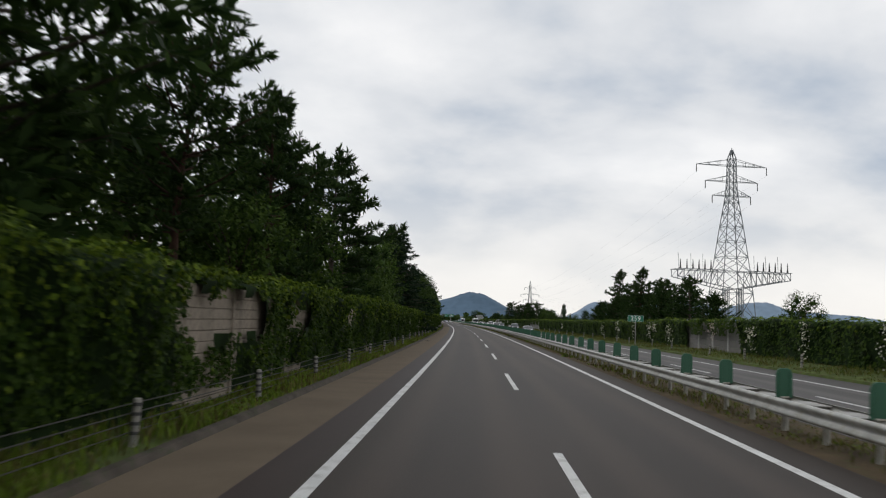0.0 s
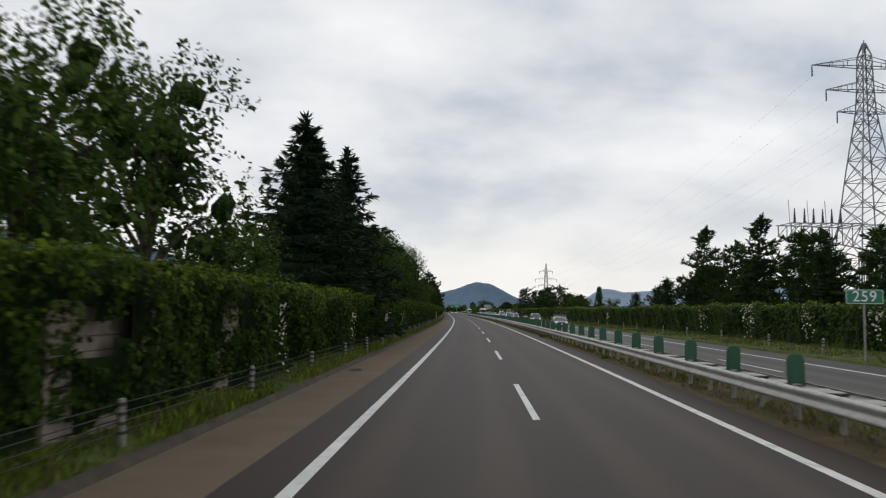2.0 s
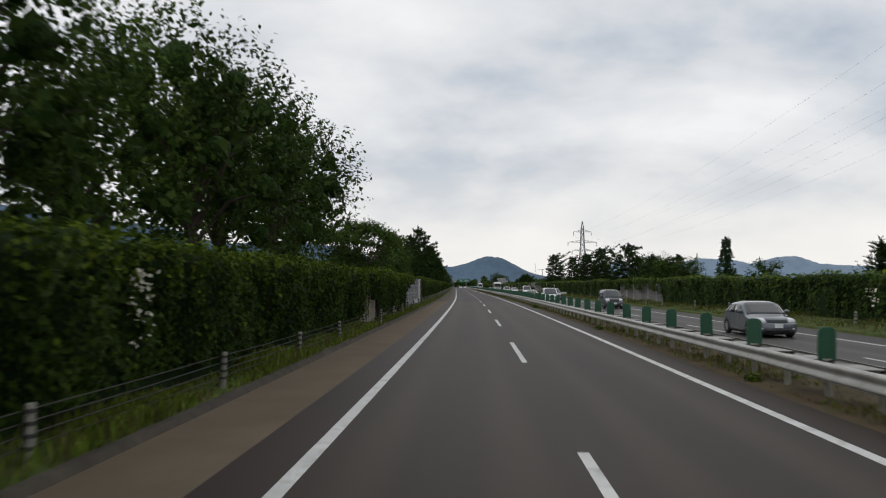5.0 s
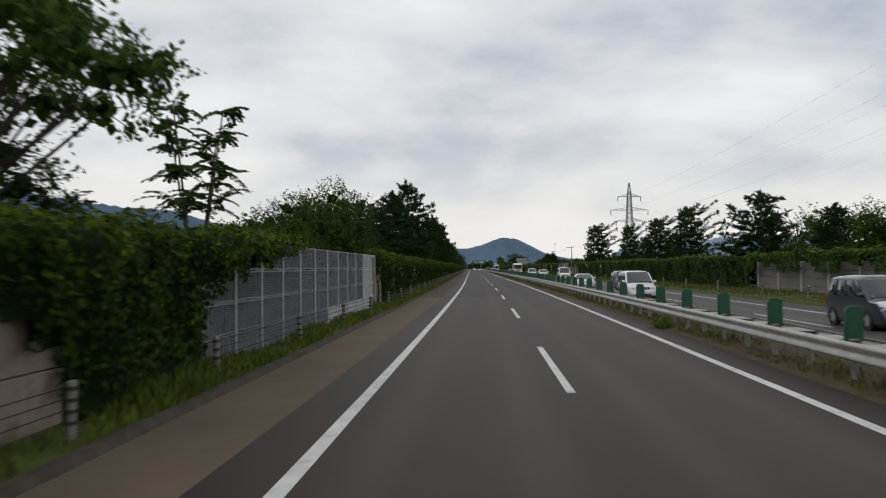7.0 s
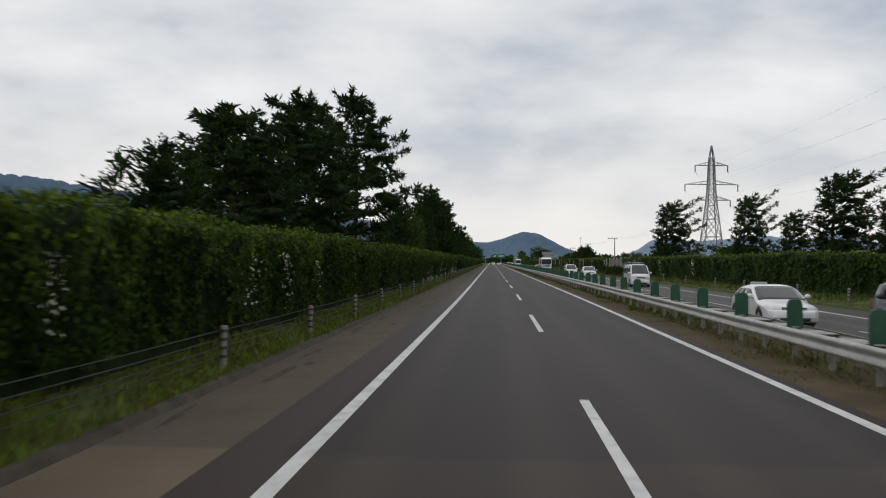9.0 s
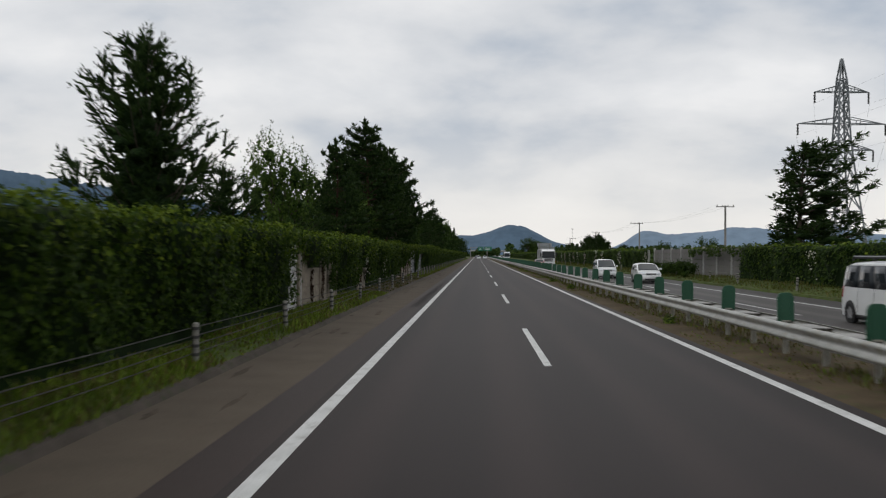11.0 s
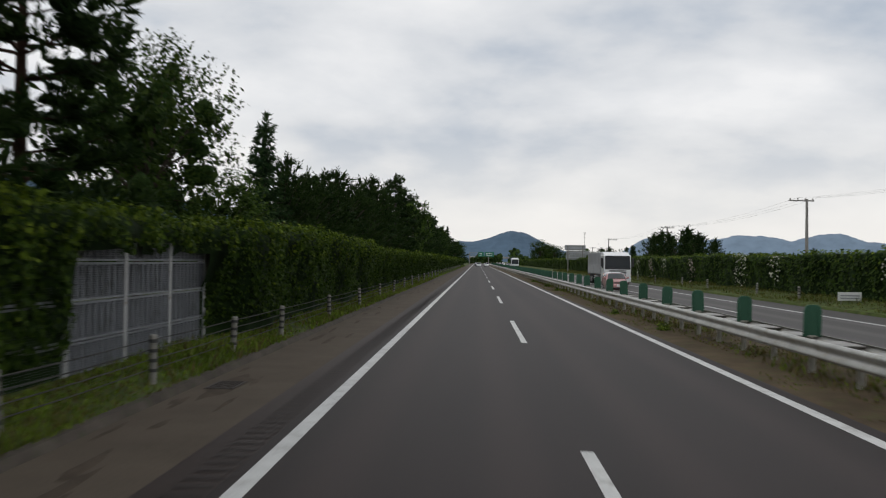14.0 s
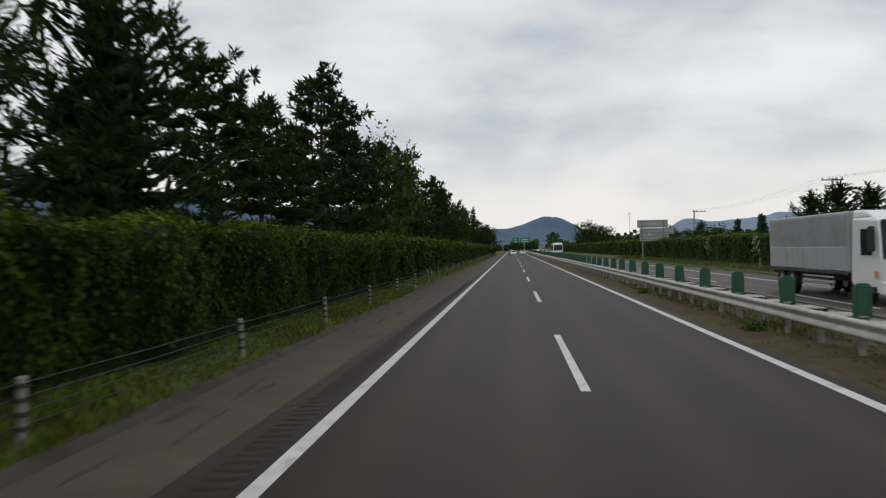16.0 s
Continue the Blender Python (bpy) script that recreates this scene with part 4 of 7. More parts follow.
def right_posts():
    """Short delineator posts on the bank beside the oncoming lanes."""
    root = tagged(empty("marker_post", station(18.2, -60, 0.2)), "short white roadside marker post in the grass", "marker post", "marker posts on the bank")
    bm = bmesh.new()
    tube(bm, [(0, 0, -0.1), (0, 0, 0.7), (0, 0, 0.74)], [0.07, 0.07, 0.04], 10)
    part("post", bm, M_WHITEPOST, root)
    for z in (0.3, 0.48, 0.62):
        bm = bmesh.new()
        tube(bm, [(0, 0, z - 0.025), (0, 0, z + 0.025)], 0.08, 10)
        part("band", bm, M_BAND, root, "dark clamp band")
    for i in range(1, 46):
        y = -60 + 9.0 * i + math.sin(i * 2.7)
        copy_thing(root, station(18.2 + 0.15 * math.sin(i), y, 0.2) @ pose(0, 0, 0, 3 * math.sin(i * 1.7), 3 * math.cos(i * 2.9), 0))


right_posts()


# ---- grass ----
def grass(name, label, y0, y1, u0, u1, per_m2, tall, mat, seed, z_of=0.1, clump=None):
    rng = np.random.default_rng(seed)
    n = int((y1 - y0) * (u1 - u0) * per_m2)
    y = rng.uniform(y0, y1, n)
    u = rng.uniform(u0, u1, n)
    keep = rng.random(n) < 0.55 + 0.45 * np.sin(y * 0.37 + 2 * np.sin(y * 0.11)) * np.sin(u * 2.1 + y * 0.9)
    if clump is not None:
        keep &= (np.sin(y * 0.21 + 1.1) + np.sin(y * 0.53) + 0.8 * np.sin(y * 1.7)) > clump
    y, u = y[keep], u[keep]
    n = len(y)
    h = tall * rng.uniform(0.4, 1.3, n) * (0.75 + 0.4 * np.sin(y * 0.6) * np.sin(y * 0.13))
    z = np.interp(u, z_of[0], z_of[1]) if isinstance(z_of, tuple) else np.full(n, z_of)
    ang, lean = rng.uniform(0, 2 * np.pi, n), rng.uniform(0.1, 0.7, n)
    d = np.stack([np.cos(ang), np.sin(ang), np.zeros(n)], 1)
    side = np.stack([-np.sin(ang), np.cos(ang), np.zeros(n)], 1)
    root = np.stack([u + cxs(y), y, z - 0.02], 1)
    w = (0.012 + 0.05 * tall * 0.35) * rng.uniform(0.7, 1.4, (n, 1))
    mid = root + d * (h * lean * 0.35)[:, None] + np.array([0, 0, 1]) * (h * 0.6)[:, None]
    tip = root + d * (h * lean)[:, None] + np.array([0, 0, 1]) * h[:, None]
    q = np.stack([root - side * w * 0.6, mid - side * w, tip, mid + side * w], 1)
    tagged(new(name, quads_mesh(name, q, mat, rng.integers(0, len(mat), n))), label, "grass", kind="stuff")


LEFT_Z = ([-9.5, -6.4, -5.2, -4.43], [0.2, 0.16, 0.12, 0.06])
RIGHT_Z = ([17.16, 17.4, 19.2, 22.5], [0.12, 0.12, 0.35, 0.4])
grass("verge_grass", "uneven green grass on the verge", -110, 107, -5.5, -4.36, 360, 0.30, [M_GRASS, M_GRASS_DRY, M_GRASS], 61, LEFT_Z)
grass("verge_grass", "uneven green grass on the verge", 107, 206, -6.0, -4.28, 330, 0.24, [M_GRASS, M_GRASS, M_GRASS_DRY], 62, LEFT_Z)
grass("verge_grass", "thin dry grass and litter under the trees", 206, 236, -6.3, -4.40, 110, 0.14, [M_GRASS_DRY, M_LEAF, M_GRASS_DRY], 68, LEFT_Z)
grass("verge_grass", "uneven green grass on the verge", 236, 330, -6.0, -4.28, 300, 0.23, [M_GRASS, M_GRASS, M_GRASS_DRY], 69, LEFT_Z)
grass("verge_grass", "green grass on the verge far off", 330, 560, -6.3, -4.40, 40, 0.32, [M_GRASS], 63, LEFT_Z)
grass("median_weeds", "dry weeds and grass under the guardrail", -110, 330, 6.4, 7.9, 95, 0.19, [M_GRASS_DRY, M_GRASS, M_GRASS_DRY], 64, 0.02)
grass("median_weeds", "sparse weeds at the edge of the road", 123, 330, 5.75, 6.6, 90, 0.07, [M_GRASS_DRY, M_GRASS], 65, 0.01, 0.1)
grass("bank_grass", "long yellowish grass on the bank", -80, 420, 17.3, 20.0, 56, 0.30, [M_GRASS_DRY, M_GRASS_BANK, M_GRASS_BANK], 66, RIGHT_Z)


def weed_tufts():
    """Bushy weeds that grow singly along the median's edge."""
    rng = np.random.default_rng(68)
    at, nrm = [], []
    for y, u, r in ((94.0, 6.25, 0.42), (-52.0, 6.3, 0.22), (-18.0, 6.4, 0.2), (12.0, 6.3, 0.25), (36.0, 6.45, 0.2), (57.0, 6.3, 0.24), (118.0, 6.35, 0.22), (151.0, 6.3, 0.26), (163.0, 6.4, 0.2),
                    (189.0, 6.3, 0.25), (214.5, 6.2, 0.3), (227.5, 6.25, 0.32), (239.0, 6.4, 0.22), (263.0, 6.3, 0.26), (271.0, 6.15, 0.2), (297.0, 6.3, 0.24), (306.0, 6.35, 0.3), (322.0, 6.3, 0.25)):
        n = int(2600 * r * r) + 60
        d = rng.normal(0, 1, (n, 3))
        d /= np.linalg.norm(d, axis=1, keepdims=True)
        d[:, 2] = np.abs(d[:, 2])
        p = d * r * rng.uniform(0.3, 1.0, (n, 1)) * np.array([1, 1.2, 1.1])
        at.append(p + np.array([u + cxs(np.array([y]))[0], y, 0.02]))
        nrm.append(d)
    q = leaf_quads(rng, np.concatenate(at), np.concatenate(nrm), 0.11, 0.04, 0.5)
    tagged(new("weed_tufts", quads_mesh("weed_tufts", q, [M_GRASS, M_LEAF], rng.integers(0, 2, len(q)))), "bushy green weeds along the median's edge", "weeds", kind="stuff")


weed_tufts()


DRAINS = ((-26.2, 1.5), (250.6, 2.4))


def soil_streaks():
    """Washed-out soil lying on the dirty shoulder in low uneven patches."""
    rng = random.Random(91)
    bm = bmesh.new()
    for k in range(95):
        y = rng.uniform(124.5, 330.0)
        u = -4.0 + 0.95 * rng.random() ** 1.6
        long, wide = rng.uniform(0.25, 1.6), rng.uniform(0.04, 0.16)
        slant = rng.uniform(-0.25, 0.1)
        top = bm.verts.new(spot(u, y, rng.uniform(0.012, 0.035)))
        ring = []
        for j in range(13):
            a = 6.28318 * j / 13
            r = rng.uniform(0.55, 1.15)
            v = math.sin(a) * long * r
            ring.append(bm.verts.new(spot(u + math.cos(a) * wide * r + slant * v * 0.3, y + v, -0.012)))
        for j in range(13):
            bm.faces.new((top, ring[j], ring[(j + 1) % 13]))
    tagged(mesh_object("soil_streaks", bm, M_SOIL_WASH, True), "brown soil washed onto the concrete shoulder", "soil", kind="stuff")


soil_streaks()


def drain(y, long):
    """A kerbside gully: a steel grate in a dark frame, with silt round it."""
    root = tagged(empty("drain_grate", station(-3.72, y, 0.0)), "dark steel drain grate in the shoulder beside the kerb", "drain", "drain grates beside the kerb")
    bm = bmesh.new()
    for x0, x1, y0, y1 in ((-0.24, -0.2, -0.4, 0.4), (0.2, 0.24, -0.4, 0.4), (-0.2, 0.2, -0.4, -0.36), (-0.2, 0.2, 0.36, 0.4)):
        box(bm, x0, x1, y0, y1, -0.05, 0.012)
    part("frame", bm, M_TRIM_STEEL, root)
    for k in range(11):
        bm = bmesh.new()
        box(bm, -0.2, 0.2, -0.345 + 0.066 * k, -0.315 + 0.066 * k, -0.03, 0.009)
        part("bar", bm, M_TRIM_STEEL, root)
    bm = bmesh.new()
    top = bm.verts.new((0, 0, 0.006))
    ring = [bm.verts.new((math.cos(0.3927 * j) * (0.42 + 0.12 * math.sin(j * 2.3)), math.sin(0.3927 * j) * long * (1 + 0.2 * math.sin(j * 1.7)), -0.012)) for j in range(16)]
    for j in range(16):
        bm.faces.new((top, ring[j], ring[(j + 1) % 16]))
    part("silt", bm, M_SOIL_WASH, root, "dark damp silt round the grate")


for y, long in DRAINS:
    drain(y, long)
# ---- trees ----


def blades(rng, root, way, length, width):
    """Narrow pointed blades from their roots along their ways."""
    way = way / (np.linalg.norm(way, axis=1, keepdims=True) + 1e-9)
    side = np.cross(way, rng.normal(0, 1, way.shape))
    side /= np.linalg.norm(side, axis=1, keepdims=True) + 1e-9
    mid = root + way * length * 0.5
    return np.stack([root, mid + side * width / 2, root + way * length, mid - side * width / 2], axis=1)


def shoots(rng, root, way, length):
    """Blunt brushes of needles: two crossed slips along each shoot."""
    way = way / (np.linalg.norm(way, axis=1, keepdims=True) + 1e-9)
    side = np.cross(way, rng.normal(0, 1, way.shape))
    side /= np.linalg.norm(side, axis=1, keepdims=True) + 1e-9
    other = np.cross(way, side)
    L = length * rng.uniform(0.6, 1.15, (len(root), 1))
    out = []
    for a in (side, other):
        w = a * 0.11 * L
        out.append(np.stack([root - w, root + way * L - w * 0.7, root + way * L + w * 0.7, root + w], axis=1))
    return np.concatenate(out)


def conifer(rng, bm, height, spread, low, form, trunk_at, dense):
    """Whorls of boughs with side twigs; returns the places and ways of the tufts of needles."""
    P, D, cores = [], [], []
    step = {"layered": 0.058, "tall": 0.052, "young": 0.052, "spruce": 0.040, "swept": 0.050}[form] * height
    z, lowest = low * height, low * height
    while z < height * 0.955:
        g = (z - lowest) / (height * 0.97 - lowest)
        if form == "layered":
            reach = spread * (1 - g) ** 0.55 * (0.62 + 0.38 * min(1.0, g * 3.5))
        elif form == "tall":
            reach = spread * math.sin(math.pi * (0.16 + 0.78 * g)) ** 0.7
        elif form == "young":
            reach = spread * (1 - g) ** 0.66 * (0.75 + 0.25 * min(1.0, g * 5))
        elif form == "swept":
            reach = spread * (0.95 - 0.60 * g) * (0.70 + 0.30 * min(1.0, g * 4)) * rng.uniform(0.72, 1.15)
        else:
            reach = spread * (1 - g) ** 0.9 * (0.8 + 0.2 * min(1.0, g * 6))
        turn = rng.uniform(0, 6.28318)
        n = 5 if form != "spruce" else 6
        for k in range(n):
            if rng.random() < (0.16 if form in ("layered", "tall") else 0.05):
                continue
            a = turn + 6.28318 * k / n + rng.normal(0, 0.22)
            lee = 1.0 + 0.60 * math.cos(a) if form == "swept" else 1.0
            L = max(0.25, lee * reach * rng.uniform(*((0.55, 1.22) if form in ("layered", "tall", "swept") else (0.66, 1.16))))
            base = np.array(trunk_at(z / height + rng.normal(0, 0.008)))
            rise, curl = {"layered": (-0.02 + 0.40 * g, 0.14), "tall": (0.05 + 0.5 * g, 0.14), "young": (0.30 + 0.6 * g, 0.28), "spruce": (-0.22 + 0.55 * g, 0.10), "swept": (0.22 + 0.55 * g, 0.10)}[form]
            rise += rng.normal(0, 0.07)
            flat = np.array([math.cos(a), math.sin(a), 0.0])
            across = np.array([-math.sin(a), math.cos(a), 0.0])

            def along(e):
                e = np.asarray(e)[:, None]
                return base + flat * L * e + np.array([0, 0, 1.0]) * L * (rise * e + curl * e * e)

            joints = along([0.0, 0.55, 1.0])
            tube(bm, [Vector(p) for p in joints], [0.012 * L + 0.016, 0.008 * L + 0.008, 0.006], 3, False)
            m = max(4, int(dense * L * (1.0 if L > 0.8 else 1.5)))
            e = 1.0 - (1.0 - (0.16 if form != "layered" else 0.24)) * rng.random(m) ** 1.25
            s = rng.uniform(-1, 1, m)
            out = s * (0.40 if form != "spruce" else 0.30) * L * (1.12 - e) + s * 0.10
            sag = -0.30 * np.abs(out) if form == "spruce" else 0.10 * np.abs(out)
            p = along(e) + across * out[:, None] + np.stack([np.zeros(m), np.zeros(m), sag + rng.normal(0, 0.022 * L, m)], 1)
            up = {"layered": 0.42, "tall": 0.42, "young": 0.80, "spruce": -0.30, "swept": 0.30}[form]
            d = flat * 0.75 + across * np.sign(s)[:, None] * 0.55 + np.array([0, 0, up]) + rng.normal(0, 0.28, (m, 3))
            P.append(p), D.append(d)
            if form in ("swept", "young", "layered") and L > 0.7:
                cores.append((along([0.42 if form != "layered" else 0.55])[0] + np.array([0, 0, 0.05]), np.array([0.22 * L, 0.22 * L, 0.08 * L + 0.05])))
        if form == "spruce" or form == "young":
            cores.append((np.array(trunk_at(z / height)), np.array([0.50 * reach, 0.50 * reach, 1.1 * step])))
        z += step * rng.uniform(0.8, 1.2) * (1.5 if form == "young" and g > 0.66 else 1.0)
    top = np.array([trunk_at(f) for f in np.linspace(0.88, 0.995, 9)])
    P.append(np.repeat(top, 3, 0)), D.append(rng.normal(0, 0.45, (27, 3)) + np.array([0, 0, 1.0]))
    if form == "young":
        # pale upright leaders
        for k in range(7):
            a, r = rng.uniform(0, 6.28), spread * rng.uniform(0.05, 0.55)
            q = np.array(trunk_at(0.80)) + np.array([math.cos(a) * r, math.sin(a) * r, 0])
            q = q + np.array([0, 0, 1.0]) * np.linspace(-0.02, 0.10 * rng.uniform(0.5, 1.2), 4)[:, None] * height
            P.append(np.repeat(q, 3, 0)), D.append(rng.normal(0, 0.4, (12, 3)) + np.array([0, 0, 1.0]))
    return np.concatenate(P), np.concatenate(D), cores


def lobed(rng, bm, height, spread, low, form, trunk_at, lobes, twigs):
    """Boughs that end in uneven lobes of twigs; returns the twigs and the lobes."""
    P, D, cores = [], [], []
    mid, tall = height * (low + 1) / 2, height * (1 - low) / 2
    trunk_r = 0.018 * height + 0.05
    for i in range(lobes):
        v = 1 - 1.75 * (i + 0.5) / lobes
        a = i * 2.39996 + rng.normal(0, 0.3)
        h = math.sqrt(max(0.02, 1 - v * v))
        k = rng.uniform(0.48, 0.74) if i % 5 else rng.uniform(0.1, 0.35)
        if form == "dome":
            q = math.sqrt((i + 0.6) / lobes) * 0.92
            c = np.array([math.cos(a) * spread * q, math.sin(a) * spread * q, height * (0.56 + 0.36 * math.sqrt(1 - q * q) - (0.20 if i % 3 == 0 else 0.03) * rng.random())])
            rl = spread * rng.uniform(0.22, 0.32)
            size = np.array([rl, rl, rl * 0.42])
        else:
            c = np.array([math.cos(a) * spread * h * k, math.sin(a) * spread * h * k, mid + tall * v * (k + 0.16)])
            rl = spread * rng.uniform(0.36, 0.53)
            size = np.array([rl, rl, rl * (0.82 if form == "round" else 1.15)])
        c[:2] += np.array(trunk_at(min(0.95, c[2] / height)))[:2]
        base = Vector(trunk_at(max(low * 0.75, min(0.72, (0.50 if form != "dome" else 0.42) * c[2] / height + 0.12 * rng.random()))))
        C = Vector(c)
        tube(bm, [base, base.lerp(C, 0.5) + Vector((0, 0, 0.05 * height if form != "dome" else -0.02 * height)), C], [trunk_r * 0.4, trunk_r * 0.24, 0.02], 5, False)
        d = rng.normal(0, 1, (twigs, 3))
        d /= np.linalg.norm(d, axis=1, keepdims=True)
        away = (c - np.array([0, 0, mid])) / max(spread, tall)
        d = d + away * 0.7 + np.array([0, 0, 0.15])
        d /= np.linalg.norm(d, axis=1, keepdims=True)
        P.append(c + d * size * rng.uniform(0.55, 0.98, (twigs, 1)))
        D.append(d + np.array([0, 0, {"round": 0.35, "upright": 1.0, "dome": 0.1}[form]]) + rng.normal(0, 0.3, (twigs, 3)))
        for q in (0, twigs // 3, 2 * twigs // 3):
            tube(bm, [C, Vector(P[-1][q])], [0.018, 0.006], 3, False)
        cores.append((c, size))
    return np.concatenate(P), np.concatenate(D), cores


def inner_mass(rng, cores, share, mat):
    """The close heart of each lobe or bough, in leaf colours with painted shade."""
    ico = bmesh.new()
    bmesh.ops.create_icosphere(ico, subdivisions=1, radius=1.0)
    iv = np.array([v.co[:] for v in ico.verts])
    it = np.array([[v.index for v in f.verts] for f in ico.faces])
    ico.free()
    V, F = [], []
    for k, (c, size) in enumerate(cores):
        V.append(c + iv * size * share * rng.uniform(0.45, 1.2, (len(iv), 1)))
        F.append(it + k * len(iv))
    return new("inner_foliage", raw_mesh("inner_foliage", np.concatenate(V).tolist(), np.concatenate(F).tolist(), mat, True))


def grow(form, height, spread, seed, leaf_mat, bark, size, dense, per, low, name, lobes=14):
    """One tree at the origin: a tapered trunk with limbs and a crown of many small leaves or blades of needles."""
    rng = np.random.default_rng(seed)
    root = empty(name)
    bm = bmesh.new()
    needles = form in ("layered", "tall", "young", "spruce", "swept")
    bend = rng.normal(0, (0.045 if form in ("layered", "tall") else 0.02) * height, 2)
    sway = rng.uniform(0, 6.28)
    trunk_r = 0.0135 * height + 0.045

    def trunk_at(f):
        return (bend[0] * f * f, bend[1] * f * f + 0.012 * height * math.sin(f * 5 + sway), height * f)

    n = 9
    reach = 0.985 if needles else 0.78
    tube(bm, [Vector(trunk_at(reach * i / n)) - Vector((0, 0, 0.3 if i == 0 else 0)) for i in range(n + 1)], [trunk_r * (1.25 if i == 0 else 1) * (1 - 0.93 * i / n) + 0.008 for i in range(n + 1)], 8)
    if needles:
        P, D, cores = conifer(rng, bm, height, spread, low, form, trunk_at, dense)
        idx = np.repeat(np.arange(len(P)), per)
        spray = {"layered": 0.62, "tall": 0.62, "young": 0.62, "spruce": 0.42, "swept": 0.6}[form]
        way = D[idx] / np.linalg.norm(D[idx], axis=1, keepdims=True) + rng.normal(0, spray, (len(idx), 3))
        length = size * rng.uniform(0.6, 1.3, (len(idx), 1))
        root_at = P[idx] + rng.normal(0, 0.05 * size, (len(idx), 3))
        if form == "young":
            # short needles set all along each shoot
            shoot = D[idx] / np.linalg.norm(D[idx], axis=1, keepdims=True)
            root_at = root_at + shoot * rng.uniform(0, 1.25 * size, (len(idx), 1))
            way = way + shoot * 0.5
            length = length * 0.5
        q = blades(rng, root_at, way, length, length * (0.24 if size < 0.4 else 0.26))
        if form == "young":
            q = np.concatenate([q, shoots(rng, P, D + rng.normal(0, 0.30, D.shape), 1.1 * size)])
    else:
        P, D, cores = lobed(rng, bm, height, spread, low, form, trunk_at, lobes, dense)
        idx = np.repeat(np.arange(len(P)), per)
        f = np.tile(np.linspace(-0.35, 0.72, per), len(P))[:, None]
        twig = {"round": 2.3, "upright": 2.9, "dome": 2.2}[form] * size
        way = D[idx] / np.linalg.norm(D[idx], axis=1, keepdims=True)
        at = P[idx] + way * f * twig + rng.normal(0, 0.32 * size, (len(idx), 3))
        nrm = way * 0.5 + np.array([0, 0, 0.7])
        q = leaf_quads(rng, at, nrm, size, size * (0.6 if form != "dome" else 0.5), 0.75, 0.4)
        # larger shaded sprays inside each lobe
        mid = np.repeat(np.array([c for c, r in cores]), 42, 0)
        wide = np.repeat(np.array([r for c, r in cores]), 42, 0)
        out = rng.normal(0, 1, mid.shape)
        out /= np.linalg.norm(out, axis=1, keepdims=True)
        q = np.concatenate([q, leaf_quads(rng, mid + out * wide * rng.uniform(0.3, 0.8, (len(mid), 1)), out + np.array([0, 0, 0.4]), 1.9 * size, 1.2 * size, 0.6, 0.3)])
    part("trunk", bm, bark, root, smooth=True)
    crown = new("crown", quads_mesh("crown", q, [leaf_mat]))
    crown.parent = root
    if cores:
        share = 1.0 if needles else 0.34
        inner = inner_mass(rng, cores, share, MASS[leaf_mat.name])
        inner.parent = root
    return root


def feathery_tree(height, seed):
    """A slender tree of three stems with long feathered leaves in open tiers."""
    rng = np.random.default_rng(seed)
    root = empty("slender_tree")
    bm = bmesh.new()
    Q = []
    for k in range(4):
        a = 6.28318 * k / 4 + 0.4
        tip = np.array([math.cos(a) * 1.0, math.sin(a) * 1.0, height * rng.uniform(0.88, 1.0)])
        stem = [np.array([0.1 * math.cos(a), 0.1 * math.sin(a), -0.2]), np.array([0.35 * math.cos(a), 0.35 * math.sin(a), height * 0.45]), tip]
        tube(bm, [Vector(p) for p in stem], [0.06, 0.045, 0.018], 6)
        for tier in range(4):
            at = stem[1] + (tip - stem[1]) * (0.30 + 0.70 * tier / 3)
            for j in range(6):
                b = rng.uniform(0, 6.28318)
                flat = np.array([math.cos(b), math.sin(b), 0.0])
                L, rise = rng.uniform(0.7, 1.25) * (1.1 - 0.12 * tier), rng.uniform(0.05, 0.95)
                e = np.linspace(0.12, 1.0, 17)[:, None]
                spine = at + flat * L * e + np.array([0, 0, 1.0]) * L * (rise * e - 0.55 * e * e)
                tube(bm, [Vector(at), Vector(spine[8]), Vector(spine[-1])], [0.012, 0.008, 0.004], 3, False)
                across = np.array([-flat[1], flat[0], 0.0])
                for s in (-1, 1):
                    way = across * s + flat * 0.45 + np.array([0, 0, -0.25]) + rng.normal(0, 0.12, spine.shape)
                    Q.append(blades(rng, spine, way, 0.30 * (1.05 - 0.55 * e), 0.085))
    part("trunk", bm, M_BARK, root, smooth=True)
    crown = new("crown", quads_mesh("crown", np.concatenate(Q), [M_LEAF]))
    crown.parent = root
    return root


